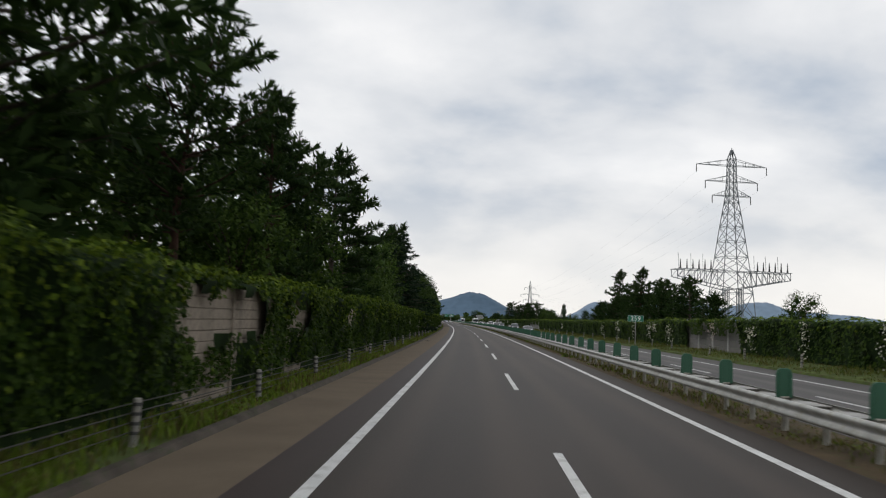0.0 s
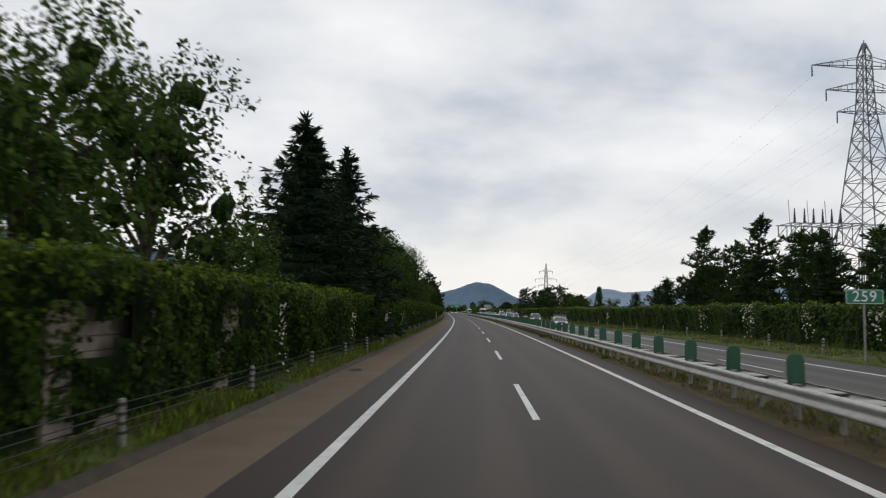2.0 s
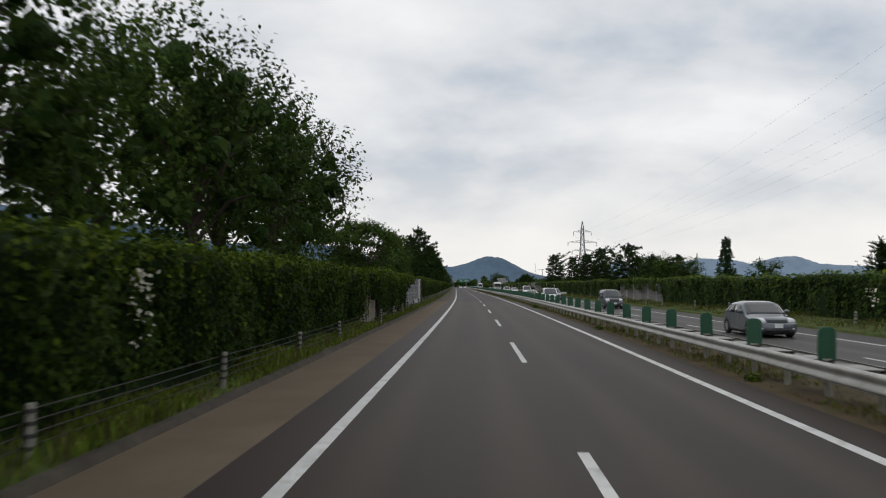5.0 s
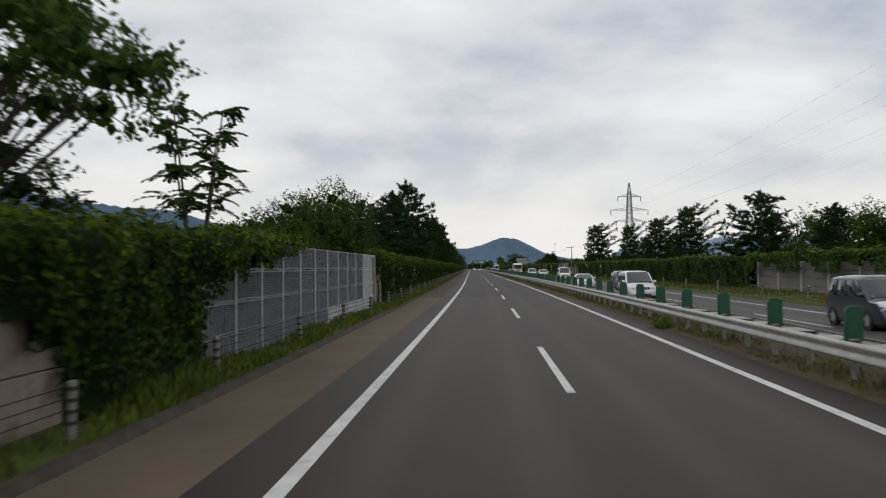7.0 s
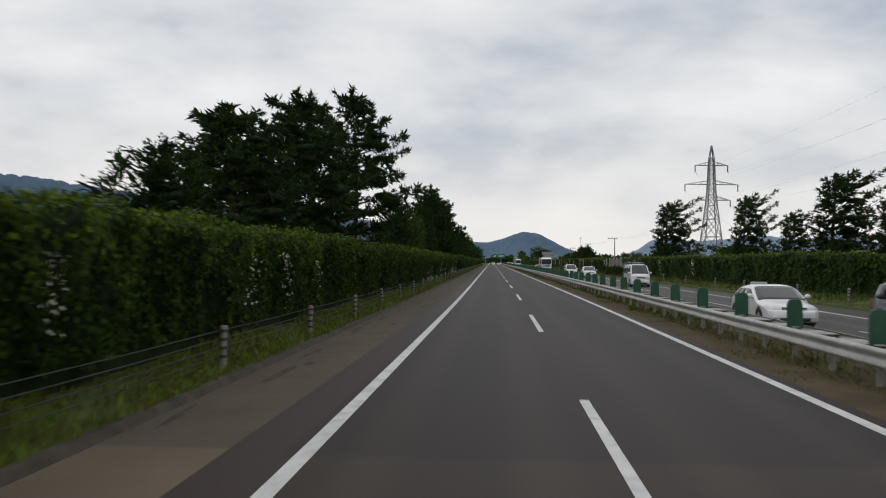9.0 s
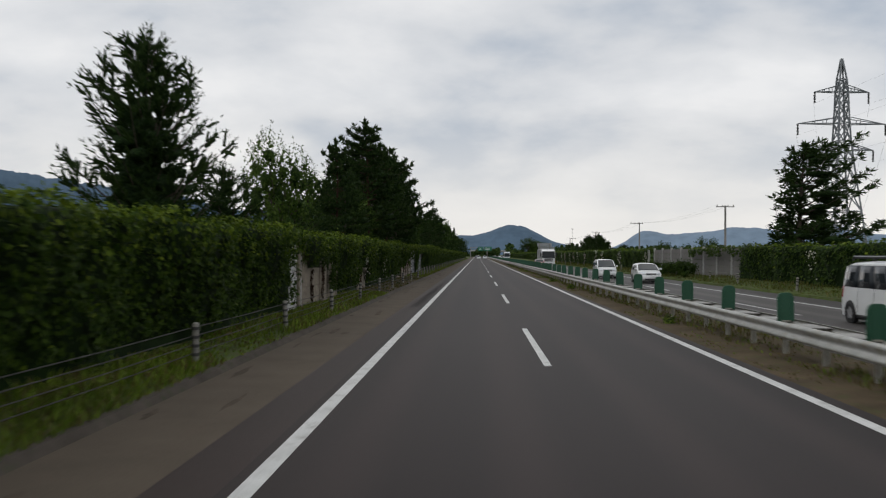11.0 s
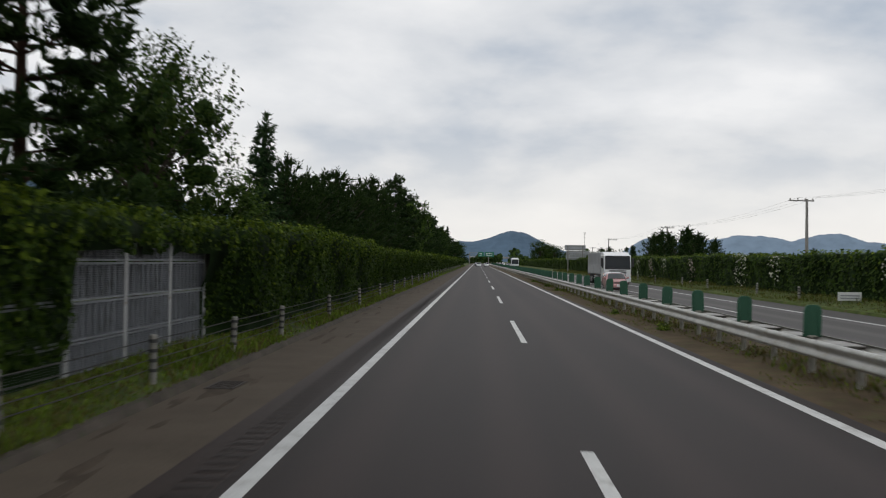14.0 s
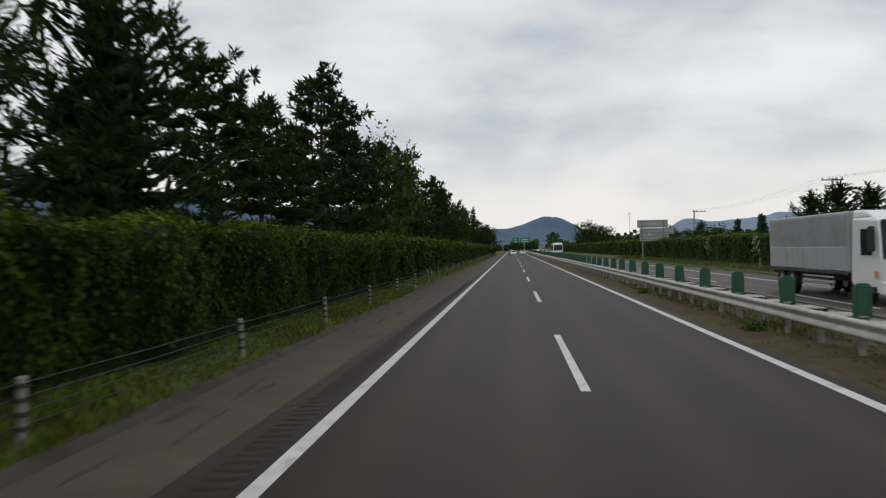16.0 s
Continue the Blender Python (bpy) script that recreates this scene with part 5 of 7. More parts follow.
TREES = {
    "pine_a": grow("layered", 10.0, 3.3, 1, M_NEEDLE, M_BARK_RED, 0.34, 13.0, 7, 0.20, "pine_tree"),
    "pine_b": grow("layered", 10.0, 3.9, 2, M_NEEDLE, M_BARK, 0.34, 13.0, 7, 0.18, "pine_tree"),
    "pine_c": grow("tall", 10.0, 2.9, 3, M_NEEDLE, M_BARK_RED, 0.34, 12.0, 7, 0.40, "pine_tree"),
    "pine_d": grow("young", 6.0, 2.1, 4, M_NEEDLE, M_BARK, 0.30, 10.0, 7, 0.10, "pine_tree"),
    "broad_a": grow("round", 9.0, 3.5, 5, M_LEAF, M_BARK, 0.165, 54, 6, 0.24, "broadleaf_tree", 19),
    "broad_b": grow("upright", 8.0, 3.0, 6, M_LEAF_LIGHT, M_BARK, 0.165, 50, 6, 0.26, "broadleaf_tree", 19),
    "broad_c": grow("upright", 9.0, 3.0, 7, M_LEAF, M_BARK, 0.16, 54, 6, 0.24, "broadleaf_tree", 20),
    "umbrella": grow("dome", 6.6, 3.7, 8, M_LEAF_LIGHT, M_BARK, 0.15, 42, 7, 0.46, "silk_tree", 30),
    "spruce": grow("spruce", 11.5, 3.6, 9, M_SPRUCE, M_BARK, 0.36, 9.0, 6, 0.10, "spruce_tree"),
    "cedar": grow("spruce", 8.0, 1.9, 10, M_NEEDLE_LIGHT, M_BARK, 0.28, 11.0, 5, 0.10, "cedar_tree"),
    "bush": grow("round", 2.6, 1.5, 11, M_LEAF, M_BARK, 0.12, 34, 6, 0.05, "shrub", 9),
    "sparse": feathery_tree(7.0, 12),
}
# coarser trees of the same kinds for the rows that stay far off
FAR = {
    "pine_a": grow("layered", 10.0, 3.3, 21, M_NEEDLE, M_BARK_RED, 0.52, 6.5, 5, 0.10, "pine_tree"),
    "pine_b": grow("layered", 10.0, 4.0, 22, M_NEEDLE, M_BARK, 0.52, 6.5, 5, 0.08, "pine_tree"),
    "pine_c": grow("tall", 10.0, 3.2, 23, M_NEEDLE, M_BARK, 0.50, 6.5, 5, 0.16, "pine_tree"),
    "pine_d": grow("young", 6.0, 2.3, 24, M_NEEDLE, M_BARK, 0.42, 4.8, 4, 0.06, "pine_tree"),
    "broad_a": grow("round", 9.0, 3.5, 25, M_LEAF, M_BARK, 0.24, 36, 5, 0.12, "broadleaf_tree", 16),
    "broad_b": grow("upright", 8.0, 3.0, 26, M_LEAF_LIGHT, M_BARK, 0.24, 36, 5, 0.12, "broadleaf_tree", 14),
    "broad_c": grow("upright", 9.0, 2.9, 27, M_LEAF, M_BARK, 0.24, 34, 5, 0.14, "broadleaf_tree", 14),
    "cedar": grow("spruce", 8.0, 1.9, 30, M_NEEDLE_LIGHT, M_BARK, 0.42, 6.0, 4, 0.06, "cedar_tree"),
    "spruce": grow("spruce", 11.5, 3.3, 29, M_SPRUCE, M_BARK, 0.5, 5.0, 4, 0.08, "spruce_tree"),
    "swept": grow("swept", 8.6, 3.1, 33, M_NEEDLE, M_BARK, 0.32, 9.5, 8, 0.10, "pine_tree"),
    "bush": grow("round", 2.6, 1.5, 31, M_LEAF, M_BARK, 0.2, 20, 5, 0.05, "shrub", 9),
}
LABELS = {"pine_a": "tall red pine with layered dark needles", "pine_b": "wide dark pine branched down to the hedge", "pine_c": "tall pine with a bare reddish trunk",
          "pine_d": "young bushy pine behind the hedge", "broad_a": "dense green broadleaf tree behind the hedge", "broad_b": "light green broadleaf tree behind the hedge",
          "broad_c": "airy broadleaf tree with an uneven crown", "umbrella": "flat-topped spreading tree behind the ivy wall", "spruce": "dark conical spruce behind the hedge",
          "cedar": "narrow pointed cedar above the young pines", "swept": "dense dark pine bent by the wind", "bush": "rounded green shrub beside the hedge", "sparse": "slender tree with a few feathery branches"}
HEIGHT = {"pine_a": 10, "pine_b": 10, "pine_c": 10, "pine_d": 6, "broad_a": 9, "broad_b": 8, "broad_c": 9, "umbrella": 6.6, "spruce": 11.5, "cedar": 8, "bush": 2.6, "sparse": 7, "swept": 8.6}
# kind, u, y, height, width factor
PLANTING = [
    # left row
    ("pine_c", -10.5, -88.0, 12.5, 1.1), ("pine_c", -8.8, -80.0, 11.0, 1.0), ("pine_c", -9.6, -93.0, 12.0, 1.1), ("broad_a", -11.5, -84.0, 9.5, 1.1), ("pine_a", -8.2, -71.0, 11.2, 0.8),
    ("broad_c", -12.0, -76.0, 9.5, 1.1), ("broad_b", -8.6, -74.0, 6.4, 1.0), ("broad_b", -8.4, -66.0, 6.8, 1.0), ("pine_b", -8.4, -55.0, 12.2, 1.05), ("broad_a", -11.5, -62.0, 8.5, 1.0),
    ("pine_b", -9.6, -66.0, 11.6, 0.95), ("broad_a", -12.8, -69.5, 9.5, 1.1), ("pine_c", -11.0, -97.5, 12.0, 1.0), ("broad_c", -9.0, -99.5, 9.0, 1.0),
    ("broad_a", -8.6, -47.0, 7.4, 1.0), ("broad_b", -8.2, -40.0, 7.6, 0.95), ("broad_a", -8.8, -32.5, 9.2, 1.05), ("broad_b", -9.0, -24.0, 5.4, 1.3),
    ("spruce", -8.6, -12.4, 12.4, 1.5), ("spruce", -9.6, -4.5, 13.2, 1.45), ("spruce", -9.2, 4.0, 13.8, 1.35), ("pine_b", -11.5, 6.0, 11.5, 1.0), ("broad_a", -8.4, 9.0, 8.6, 1.0),
    ("broad_a", -8.6, 17.0, 9.6, 1.0), ("broad_b", -8.4, 24.0, 9.0, 1.0), ("broad_a", -9.0, 31.0, 9.3, 1.0), ("broad_c", -8.2, 42.0, 10.4, 0.95), ("broad_c", -9.0, 47.5, 9.8, 0.95),
    ("broad_b", -9.5, 37.0, 8.0, 1.0), ("broad_c", -8.4, 53.0, 10.6, 0.9), ("broad_c", -9.4, 61.0, 10.6, 1.05), ("broad_a", -9.0, 14.0, 9.6, 0.9),
    ("umbrella", -8.8, 79.0, 7.2, 0.94), ("broad_a", -9.4, 80.0, 5.4, 1.25), ("broad_a", -9.0, 77.2, 5.0, 1.2), ("bush", -9.2, 72.5, 3.9, 1.1), ("bush", -9.0, 77.0, 3.8, 1.2), ("sparse", -8.0, 89.3, 6.6, 1.0), ("bush", -8.4, 82.0, 3.6, 0.9),
    ("broad_b", -9.2, 103.7, 4.3, 1.3), ("broad_c", -9.2, 107.0, 5.7, 1.25), ("broad_b", -9.4, 113.0, 6.7, 1.05), ("broad_a", -11.5, 110.0, 5.2, 1.3), ("broad_c", -9.2, 119.5, 7.0, 1.15), ("broad_a", -9.4, 125.0, 5.6, 1.15),
    ("broad_b", -9.4, 115.5, 5.6, 1.3), ("bush", -10.0, 128.0, 3.2, 1.2), ("broad_b", -10.0, 99.5, 3.8, 1.2),
    ("pine_d", -9.8, 138.5, 5.4, 1.5), ("pine_b", -9.6, 144.5, 7.8, 1.3), ("pine_b", -9.0, 151.0, 9.6, 1.2), ("pine_a", -9.4, 157.5, 10.6, 1.1), ("pine_b", -8.4, 164.5, 12.6, 0.95), ("pine_b", -13.0, 153.0, 9.2, 1.2), ("pine_d", -8.2, 184.0, 7.5, 0.95),
    ("pine_d", -9.4, 206.0, 4.8, 1.2), ("broad_b", -8.6, 199.5, 7.0, 0.7), ("pine_d", -8.6, 192.0, 5.0, 1.0),
    ("pine_a", -8.0, 211.5, 8.8, 0.75), ("broad_a", -13.0, 221.0, 5.8, 1.2), ("broad_a", -13.5, 230.0, 9.2, 1.1), ("broad_a", -13.0, 239.0, 9.0, 1.1), ("broad_b", -9.6, 223.5, 6.0, 1.1), ("pine_b", -8.8, 219.0, 8.0, 0.9), ("pine_a", -8.2, 227.0, 12.4, 1.0), ("pine_b", -9.4, 233.0, 12.0, 0.95), ("pine_a", -8.2, 240.0, 12.2, 0.95),
    ("pine_b", -8.2, 247.5, 12.2, 0.95), ("pine_a", -8.8, 253.0, 11.4, 0.9), ("pine_c", -10.5, 244.0, 12.0, 1.0), ("broad_c", -8.6, 258.5, 8.0, 0.95), ("broad_a", -10.5, 262.0, 7.8, 0.9), ("cedar", -8.4, 269.7, 7.9, 1.0),
    ("broad_b", -8.6, 265.0, 4.9, 1.1), ("pine_d", -8.4, 273.8, 6.5, 1.0), ("pine_d", -8.8, 276.8, 5.5, 1.3), ("pine_d", -8.4, 279.3, 6.2, 1.25), ("pine_d", -8.5, 283.0, 6.8, 1.2), ("pine_d", -8.6, 289.6, 7.6, 1.2), ("pine_d", -10.0, 286.0, 6.4, 1.3),
    ("pine_d", -8.5, 297.0, 6.9, 1.3), ("pine_d", -9.6, 293.5, 6.6, 1.3), ("pine_d", -8.6, 304.0, 8.6, 1.15), ("pine_b", -8.8, 311.0, 8.8, 1.0), ("pine_b", -9.4, 318.0, 8.4, 1.1), ("pine_b", -8.6, 325.5, 11.4, 0.95), ("pine_b", -9.2, 334.0, 9.6, 1.1),
    ("broad_b", -8.2, 343.5, 10.0, 0.75), ("pine_b", -9.2, 355.5, 11.0, 1.0), ("pine_a", -9.6, 364.0, 9.8, 1.1), ("pine_b", -8.6, 374.0, 10.0, 0.9), ("pine_a", -8.8, 388.0, 9.8, 0.95), ("pine_b", -8.8, 402.0, 10.4, 0.9),
    ("broad_a", -9.0, 420.0, 9.6, 1.0), ("pine_b", -9.0, 440.0, 10.0, 1.0), ("pine_a", -9.0, 462.0, 11.0, 1.0), ("spruce", -9.5, 500.0, 13.0, 0.8), ("pine_b", -9.0, 530.0, 10.5, 1.2), ("broad_a", -9.0, 570.0, 10.5, 1.3), ("pine_b", -9.0, 620.0, 11.0, 1.4),
    # right row
    ("broad_a", 27.0, -38.5, 5.4, 0.9), ("pine_b", 27.0, -6.0, 8.4, 1.0), ("pine_b", 28.5, -0.5, 8.0, 1.0), ("pine_b", 27.0, 8.0, 8.6, 1.0), ("pine_a", 26.0, 18.0, 10.7, 0.9), ("pine_b", 28.0, 13.0, 9.0, 1.1), ("pine_d", 26.5, 4.0, 6.6, 1.4), ("pine_d", 27.0, 22.0, 7.2, 1.4), ("pine_d", 26.5, 31.0, 7.0, 1.4), ("pine_d", 27.0, 39.0, 6.4, 1.4), ("pine_d", 28.0, -12.0, 6.0, 1.4),
    ("pine_b", 26.5, 26.0, 9.2, 0.9), ("pine_a", 26.0, 35.0, 11.4, 0.9), ("pine_d", 28.0, 43.0, 6.4, 1.3), ("pine_d", 26.0, 49.0, 6.2, 1.2), ("pine_d", 26.5, 57.0, 5.4, 1.2), ("pine_d", 26.5, 70.0, 4.9, 1.0),
    ("cedar", 26.0, 100.0, 6.8, 1.1), ("broad_a", 27.0, 92.0, 4.6, 1.0), ("broad_a", 24.0, 108.0, 5.2, 1.2), ("broad_b", 24.0, 115.0, 5.6, 1.1), ("broad_a", 24.5, 122.0, 5.8, 1.2), ("pine_b", 22.7, 131.7, 7.9, 1.35), ("pine_b", 23.6, 120.0, 5.9, 1.3), ("pine_b", 23.8, 112.6, 5.6, 1.3), ("pine_d", 25.5, 138.0, 6.0, 1.3),
    ("broad_b", 25.0, 127.0, 5.8, 1.1), ("swept", 22.4, 155.0, 8.3, 1.25), ("swept", 22.4, 169.5, 7.9, 1.4), ("swept", 23.0, 163.0, 5.8, 1.2), ("swept", 22.6, 189.0, 8.0, 1.1), ("swept", 23.2, 179.5, 6.0, 1.1),
    ("swept", 22.2, 219.5, 9.6, 1.4), ("bush", 24.0, 196.0, 4.2, 1.2), ("broad_a", 27.0, 281.0, 4.2, 0.8), ("bush", 26.5, 270.0, 3.4, 1.0), ("pine_d", 26.0, 338.0, 6.3, 1.15), ("pine_d", 26.0, 345.5, 5.8, 1.3),
    ("pine_d", 26.0, 351.5, 6.4, 1.15), ("pine_d", 26.5, 358.5, 6.1, 1.2), ("pine_d", 26.0, 331.5, 5.4, 1.2), ("pine_d", 26.0, 326.0, 4.6, 1.1), ("cedar", 25.5, 369.0, 4.8, 1.3), ("pine_d", 27.5, 342.0, 5.8, 1.2), ("cedar", 27.0, 384.0, 4.8, 1.2), ("bush", 27.0, 396.0, 4.4, 1.2), ("pine_d", 27.0, 402.0, 5.0, 1.0),
    ("bush", 18.3, 246.8, 1.6, 0.95), ("bush", 18.5, 243.6, 1.2, 1.1), ("bush", 18.4, 240.8, 1.5, 1.2), ("bush", 18.6, 238.0, 1.7, 1.1), ("bush", 18.4, 234.6, 1.6, 1.1), ("broad_a", 22.6, 243.5, 3.9, 0.9),
    ("broad_a", 24.0, 545.0, 10.4, 1.1), ("broad_a", 28.0, 556.0, 9.4, 1.2), ("broad_c", 29.0, 538.0, 8.6, 1.4), ("broad_a", 30.0, 420.0, 4.6, 1.4), ("broad_a", 34.0, 450.0, 5.0, 1.6), ("pine_d", 36.0, 470.0, 6.0, 1.4),
    ("broad_a", 40.0, 500.0, 6.0, 1.8), ("pine_b", 30.0, 600.0, 8.0, 1.4), ("broad_a", 50.0, 620.0, 7.0, 2.2), ("pine_d", 80.0, 610.0, 7.5, 2.4), ("broad_a", 110.0, 560.0, 7.0, 2.4), ("broad_b", 140.0, 520.0, 7.0, 2.6),
    ("broad_a", 60.0, 400.0, 4.6, 1.2), ("pine_d", 75.0, 420.0, 5.5, 1.1), ("broad_a", 95.0, 440.0, 5.0, 1.3), ("broad_b", 66.0, 330.0, 4.0, 1.2), ("broad_a", 92.0, 360.0, 4.4, 1.2),
]


def plant():
    first = {}
    for i, (kind, u, y, h, wide) in enumerate(PLANTING):
        k = h / HEIGHT[kind]
        m = station(u, y, 0.05, (i * 137.5) % 360 if kind != "swept" else (i * 53) % 50 - 35) @ Matrix.Diagonal((k * wide, k * wide, k, 1))
        far = kind in FAR and (u > 15 or u < -9.9 or y > 338)
        ob = (FAR if far else TREES)[kind]
        if ob in first:
            ob = copy_thing(ob, m)
        else:
            first[ob] = m
        tagged(ob, LABELS[kind], "shrub" if kind == "bush" else "tree", "roadside trees")
    for ob, m in first.items():
        ob.matrix_basis = m


def far_woods():
    """The low dark line of woods along the horizon."""
    rng = np.random.default_rng(77)
    at = []
    for x0, x1, y0, y1, h, n in ((-260, -12, 640, 760, 9, 6500), (22, 420, 700, 820, 8, 8000), (-14, 24, 1000, 1100, 8, 2500), (60, 500, 480, 560, 4.5, 6000), (-120, -14, 460, 520, 9, 4000)):
        x = rng.uniform(x0, x1, n)
        top = h * (0.7 + 0.25 * np.sin(x * 0.11) + 0.2 * np.sin(x * 0.31 + 1) + 0.12 * np.sin(x * 0.9))
        at.append(np.stack([x, rng.uniform(y0, y1, n), top * rng.random(n) ** 0.6], 1))
    at = np.concatenate(at)
    nrm = np.tile(np.array([0.0, -0.7, 0.7]), (len(at), 1))
    q = leaf_quads(rng, at, nrm, 2.6, 2.0, 0.7)
    tagged(new("far_woods", quads_mesh("far_woods", q, [M_LEAF, M_NEEDLE], rng.integers(0, 2, len(at)))), "low dark line of woods far off across the plain", "woods", kind="stuff")


plant()
far_woods()
# ---- pylons, poles and wires ----


def lattice(bm, levels, bar_w):
    """A four-legged lattice tower: levels [(height, half width), ...]."""
    corners = [(-1, -1), (1, -1), (1, 1), (-1, 1)]
    for (z0, w0), (z1, w1) in zip(levels, levels[1:]):
        for i in range(4):
            a, b = corners[i], corners[(i + 1) % 4]
            p0, p1 = (a[0] * w0, a[1] * w0, z0), (a[0] * w1, a[1] * w1, z1)
            q0, q1 = (b[0] * w0, b[1] * w0, z0), (b[0] * w1, b[1] * w1, z1)
            bar(bm, p0, p1, bar_w * 1.5)
            bar(bm, p0, q1, bar_w)
            bar(bm, q0, p1, bar_w)
            bar(bm, p1, q1, bar_w)


def cross_arm(bm, z, half, body, rise, w, sides=(-1, 1)):
    """A tapered lattice arm."""
    for s in sides:
        tip = (s * half, 0, z)
        for y in (-body, body):
            bar(bm, (s * body, y, z), tip, w * 1.3)
            bar(bm, (s * body, y, z + rise), tip, w)
            for f in (0.3, 0.6):
                a = Vector((s * body, y, z)).lerp(Vector(tip), f)
                b = Vector((s * body, y, z + rise)).lerp(Vector(tip), f)
                bar(bm, a, b, w * 0.8)
        for f in (0.33, 0.66):
            a = Vector((s * body, -body, z)).lerp(Vector(tip), f)
            b = Vector((s * body, body, z)).lerp(Vector(tip), f)
            bar(bm, a, b, w * 0.8)


def insulator(bm, top, length):
    n = 8
    pts, rad = [], []
    for i in range(n * 2 + 1):
        pts.append((top[0], top[1], top[2] - length * i / (n * 2)))
        rad.append(0.04 if i % 2 == 0 else 0.11)
    tube(bm, pts, rad, 6)


def big_pylon():
    root = tagged(empty("transmission_pylon", pose(45.6, 39.4, 0.0, 0, 0, 6)), "tall grey lattice pylon with a wide platform of cable terminations", "pylon")
    bm = bmesh.new()
    lattice(bm, [(-0.4, 3.55), (4.0, 3.1), (8.6, 2.75), (12.4, 2.4), (15.0, 2.1), (17.8, 1.8), (20.4, 1.5), (22.8, 1.2), (24.8, 0.95), (26.0, 0.80), (27.4, 0.72), (28.6, 0.67), (30.0, 0.63), (31.5, 0.6), (32.8, 0.56), (34.4, 0.12)], 0.075)
    for f in (0.0,):
        bar(bm, (0, 0, 33.9), (0, 0, 34.8), 0.08)
    part("tower", bm, M_PYLON, root)
    for z, half, body in ((31.5, 6.6, 0.60), (28.6, 4.9, 0.66), (26.0, 3.6, 0.78)):
        for s in (-1, 1):
            bm = bmesh.new()
            cross_arm(bm, z, half, body, 1.1, 0.07, (s,))
            part("cross_arm", bm, M_PYLON, root)
            bm = bmesh.new()
            insulator(bm, (s * half, 0, z), 1.4)
            part("insulator", bm, M_BAND, root, "dark string insulator")
    bm = bmesh.new()
    for y in (-2.4, 2.4):
        for s in (-1, 1):
            bar(bm, (s * 2.4, y, 12.5), (s * 10.4, y * 0.6, 12.5), 0.12)
            bar(bm, (s * 0.3, y, 9.2), (s * 10.4, y * 0.6, 11.2), 0.14)
            bar(bm, (s * 10.4, y * 0.6, 11.2), (s * 10.4, y * 0.6, 12.5), 0.1)
            for k in range(7):
                x0, x1 = 2.4 + 8 * k / 7, 2.4 + 8 * (k + 1) / 7
                bar(bm, (s * x0, y * (1 - 0.4 * k / 7), 12.5), (s * x1, y * (1 - 0.4 * (k + 1) / 7), 9.6 + 1.6 * (k + 1) / 7), 0.08)
                bar(bm, (s * x1, y * (1 - 0.4 * (k + 1) / 7), 12.5), (s * x1, y * (1 - 0.4 * (k + 1) / 7), 9.6 + 1.6 * (k + 1) / 7), 0.08)
    for x in np.linspace(-10.4, 10.4, 15):
        bar(bm, (x, -2.0, 12.5), (x, 2.0, 12.5), 0.08)
    part("platform", bm, M_PYLON, root, "wide steel platform truss")
    for s in (-1, 1):
        for k, x in enumerate((4.3, 5.4, 6.5, 7.6, 8.7, 9.9)):
            for y in (-1.3,):
                bm = bmesh.new()
                n = 10
                tube(bm, [(s * x, y, 12.55 + 1.7 * i / n) for i in range(n + 1)], [0.2 - 0.013 * i if i % 2 else 0.13 - 0.01 * i for i in range(n + 1)], 8)
                part("cable_termination", bm, M_BAND, root, "dark ribbed cable termination")
        for x in (4.8, 7.0, 9.3):
            bm = bmesh.new()
            bar(bm, (s * x, 0.8, 12.5), (s * x - 0.15, 0.8, 15.5), 0.05)
            part("lightning_rod", bm, M_PYLON, root)
    for s in (-1, 1):
        bm = bmesh.new()
        for x in (0.7, 1.0, 1.3, 1.6, 1.9):
            tube(bm, [(s * x, -0.8, -0.3), (s * x, -0.8, 9.4)], 0.09, 6)
        ob = part("cable_bundle", bm, M_PYLON, root, "bundle of grey cables coming down")
        ob["kind"] = "stuff"


def small_pylon(x, y, turn, h=19.4):
    root = tagged(empty("transmission_pylon", pose(x, y, 0, 0, 0, turn)), "grey lattice pylon with three pairs of arms", "pylon")
    k = h / 19.4
    bm = bmesh.new()
    lattice(bm, [(z * k, w * k) for z, w in ((-0.3, 1.75), (3.0, 1.45), (6.0, 1.15), (8.6, 0.88), (10.6, 0.68), (12.2, 0.55), (13.8, 0.47), (15.2, 0.42), (16.5, 0.38), (17.6, 0.3), (19.4, 0.05))], 0.075)
    part("tower", bm, M_PYLON, root)
    for z, half, body in ((16.5, 2.4, 0.38), (13.7, 3.9, 0.47), (11.4, 2.8, 0.6)):
        for s in (-1, 1):
            bm = bmesh.new()
            cross_arm(bm, z * k, half * k, body * k, 0.55 * k, 0.06, (s,))
            part("cross_arm", bm, M_PYLON, root)
            bm = bmesh.new()
            insulator(bm, (s * half * k, 0, z * k), 1.0)
            part("insulator", bm, M_BAND, root, "dark string insulator")
    return root


big_pylon()
small_pylon(32.2, 236.0, 4)
small_pylon(131.0, 466.0, 20, 20.0)


def wire(a, b, sag, r=0.016, label="thin dark power line with a slight sag"):
    bm = bmesh.new()
    a, b = Vector(a), Vector(b)
    pts = []
    for i in range(25):
        f = i / 24
        p = a.lerp(b, f)
        p.z -= 4 * sag * f * (1 - f)
        pts.append(p)
    tube(bm, pts, r, 4)
    tagged(mesh_object("power_line", bm, M_WIRE), label, "power line", "power lines")


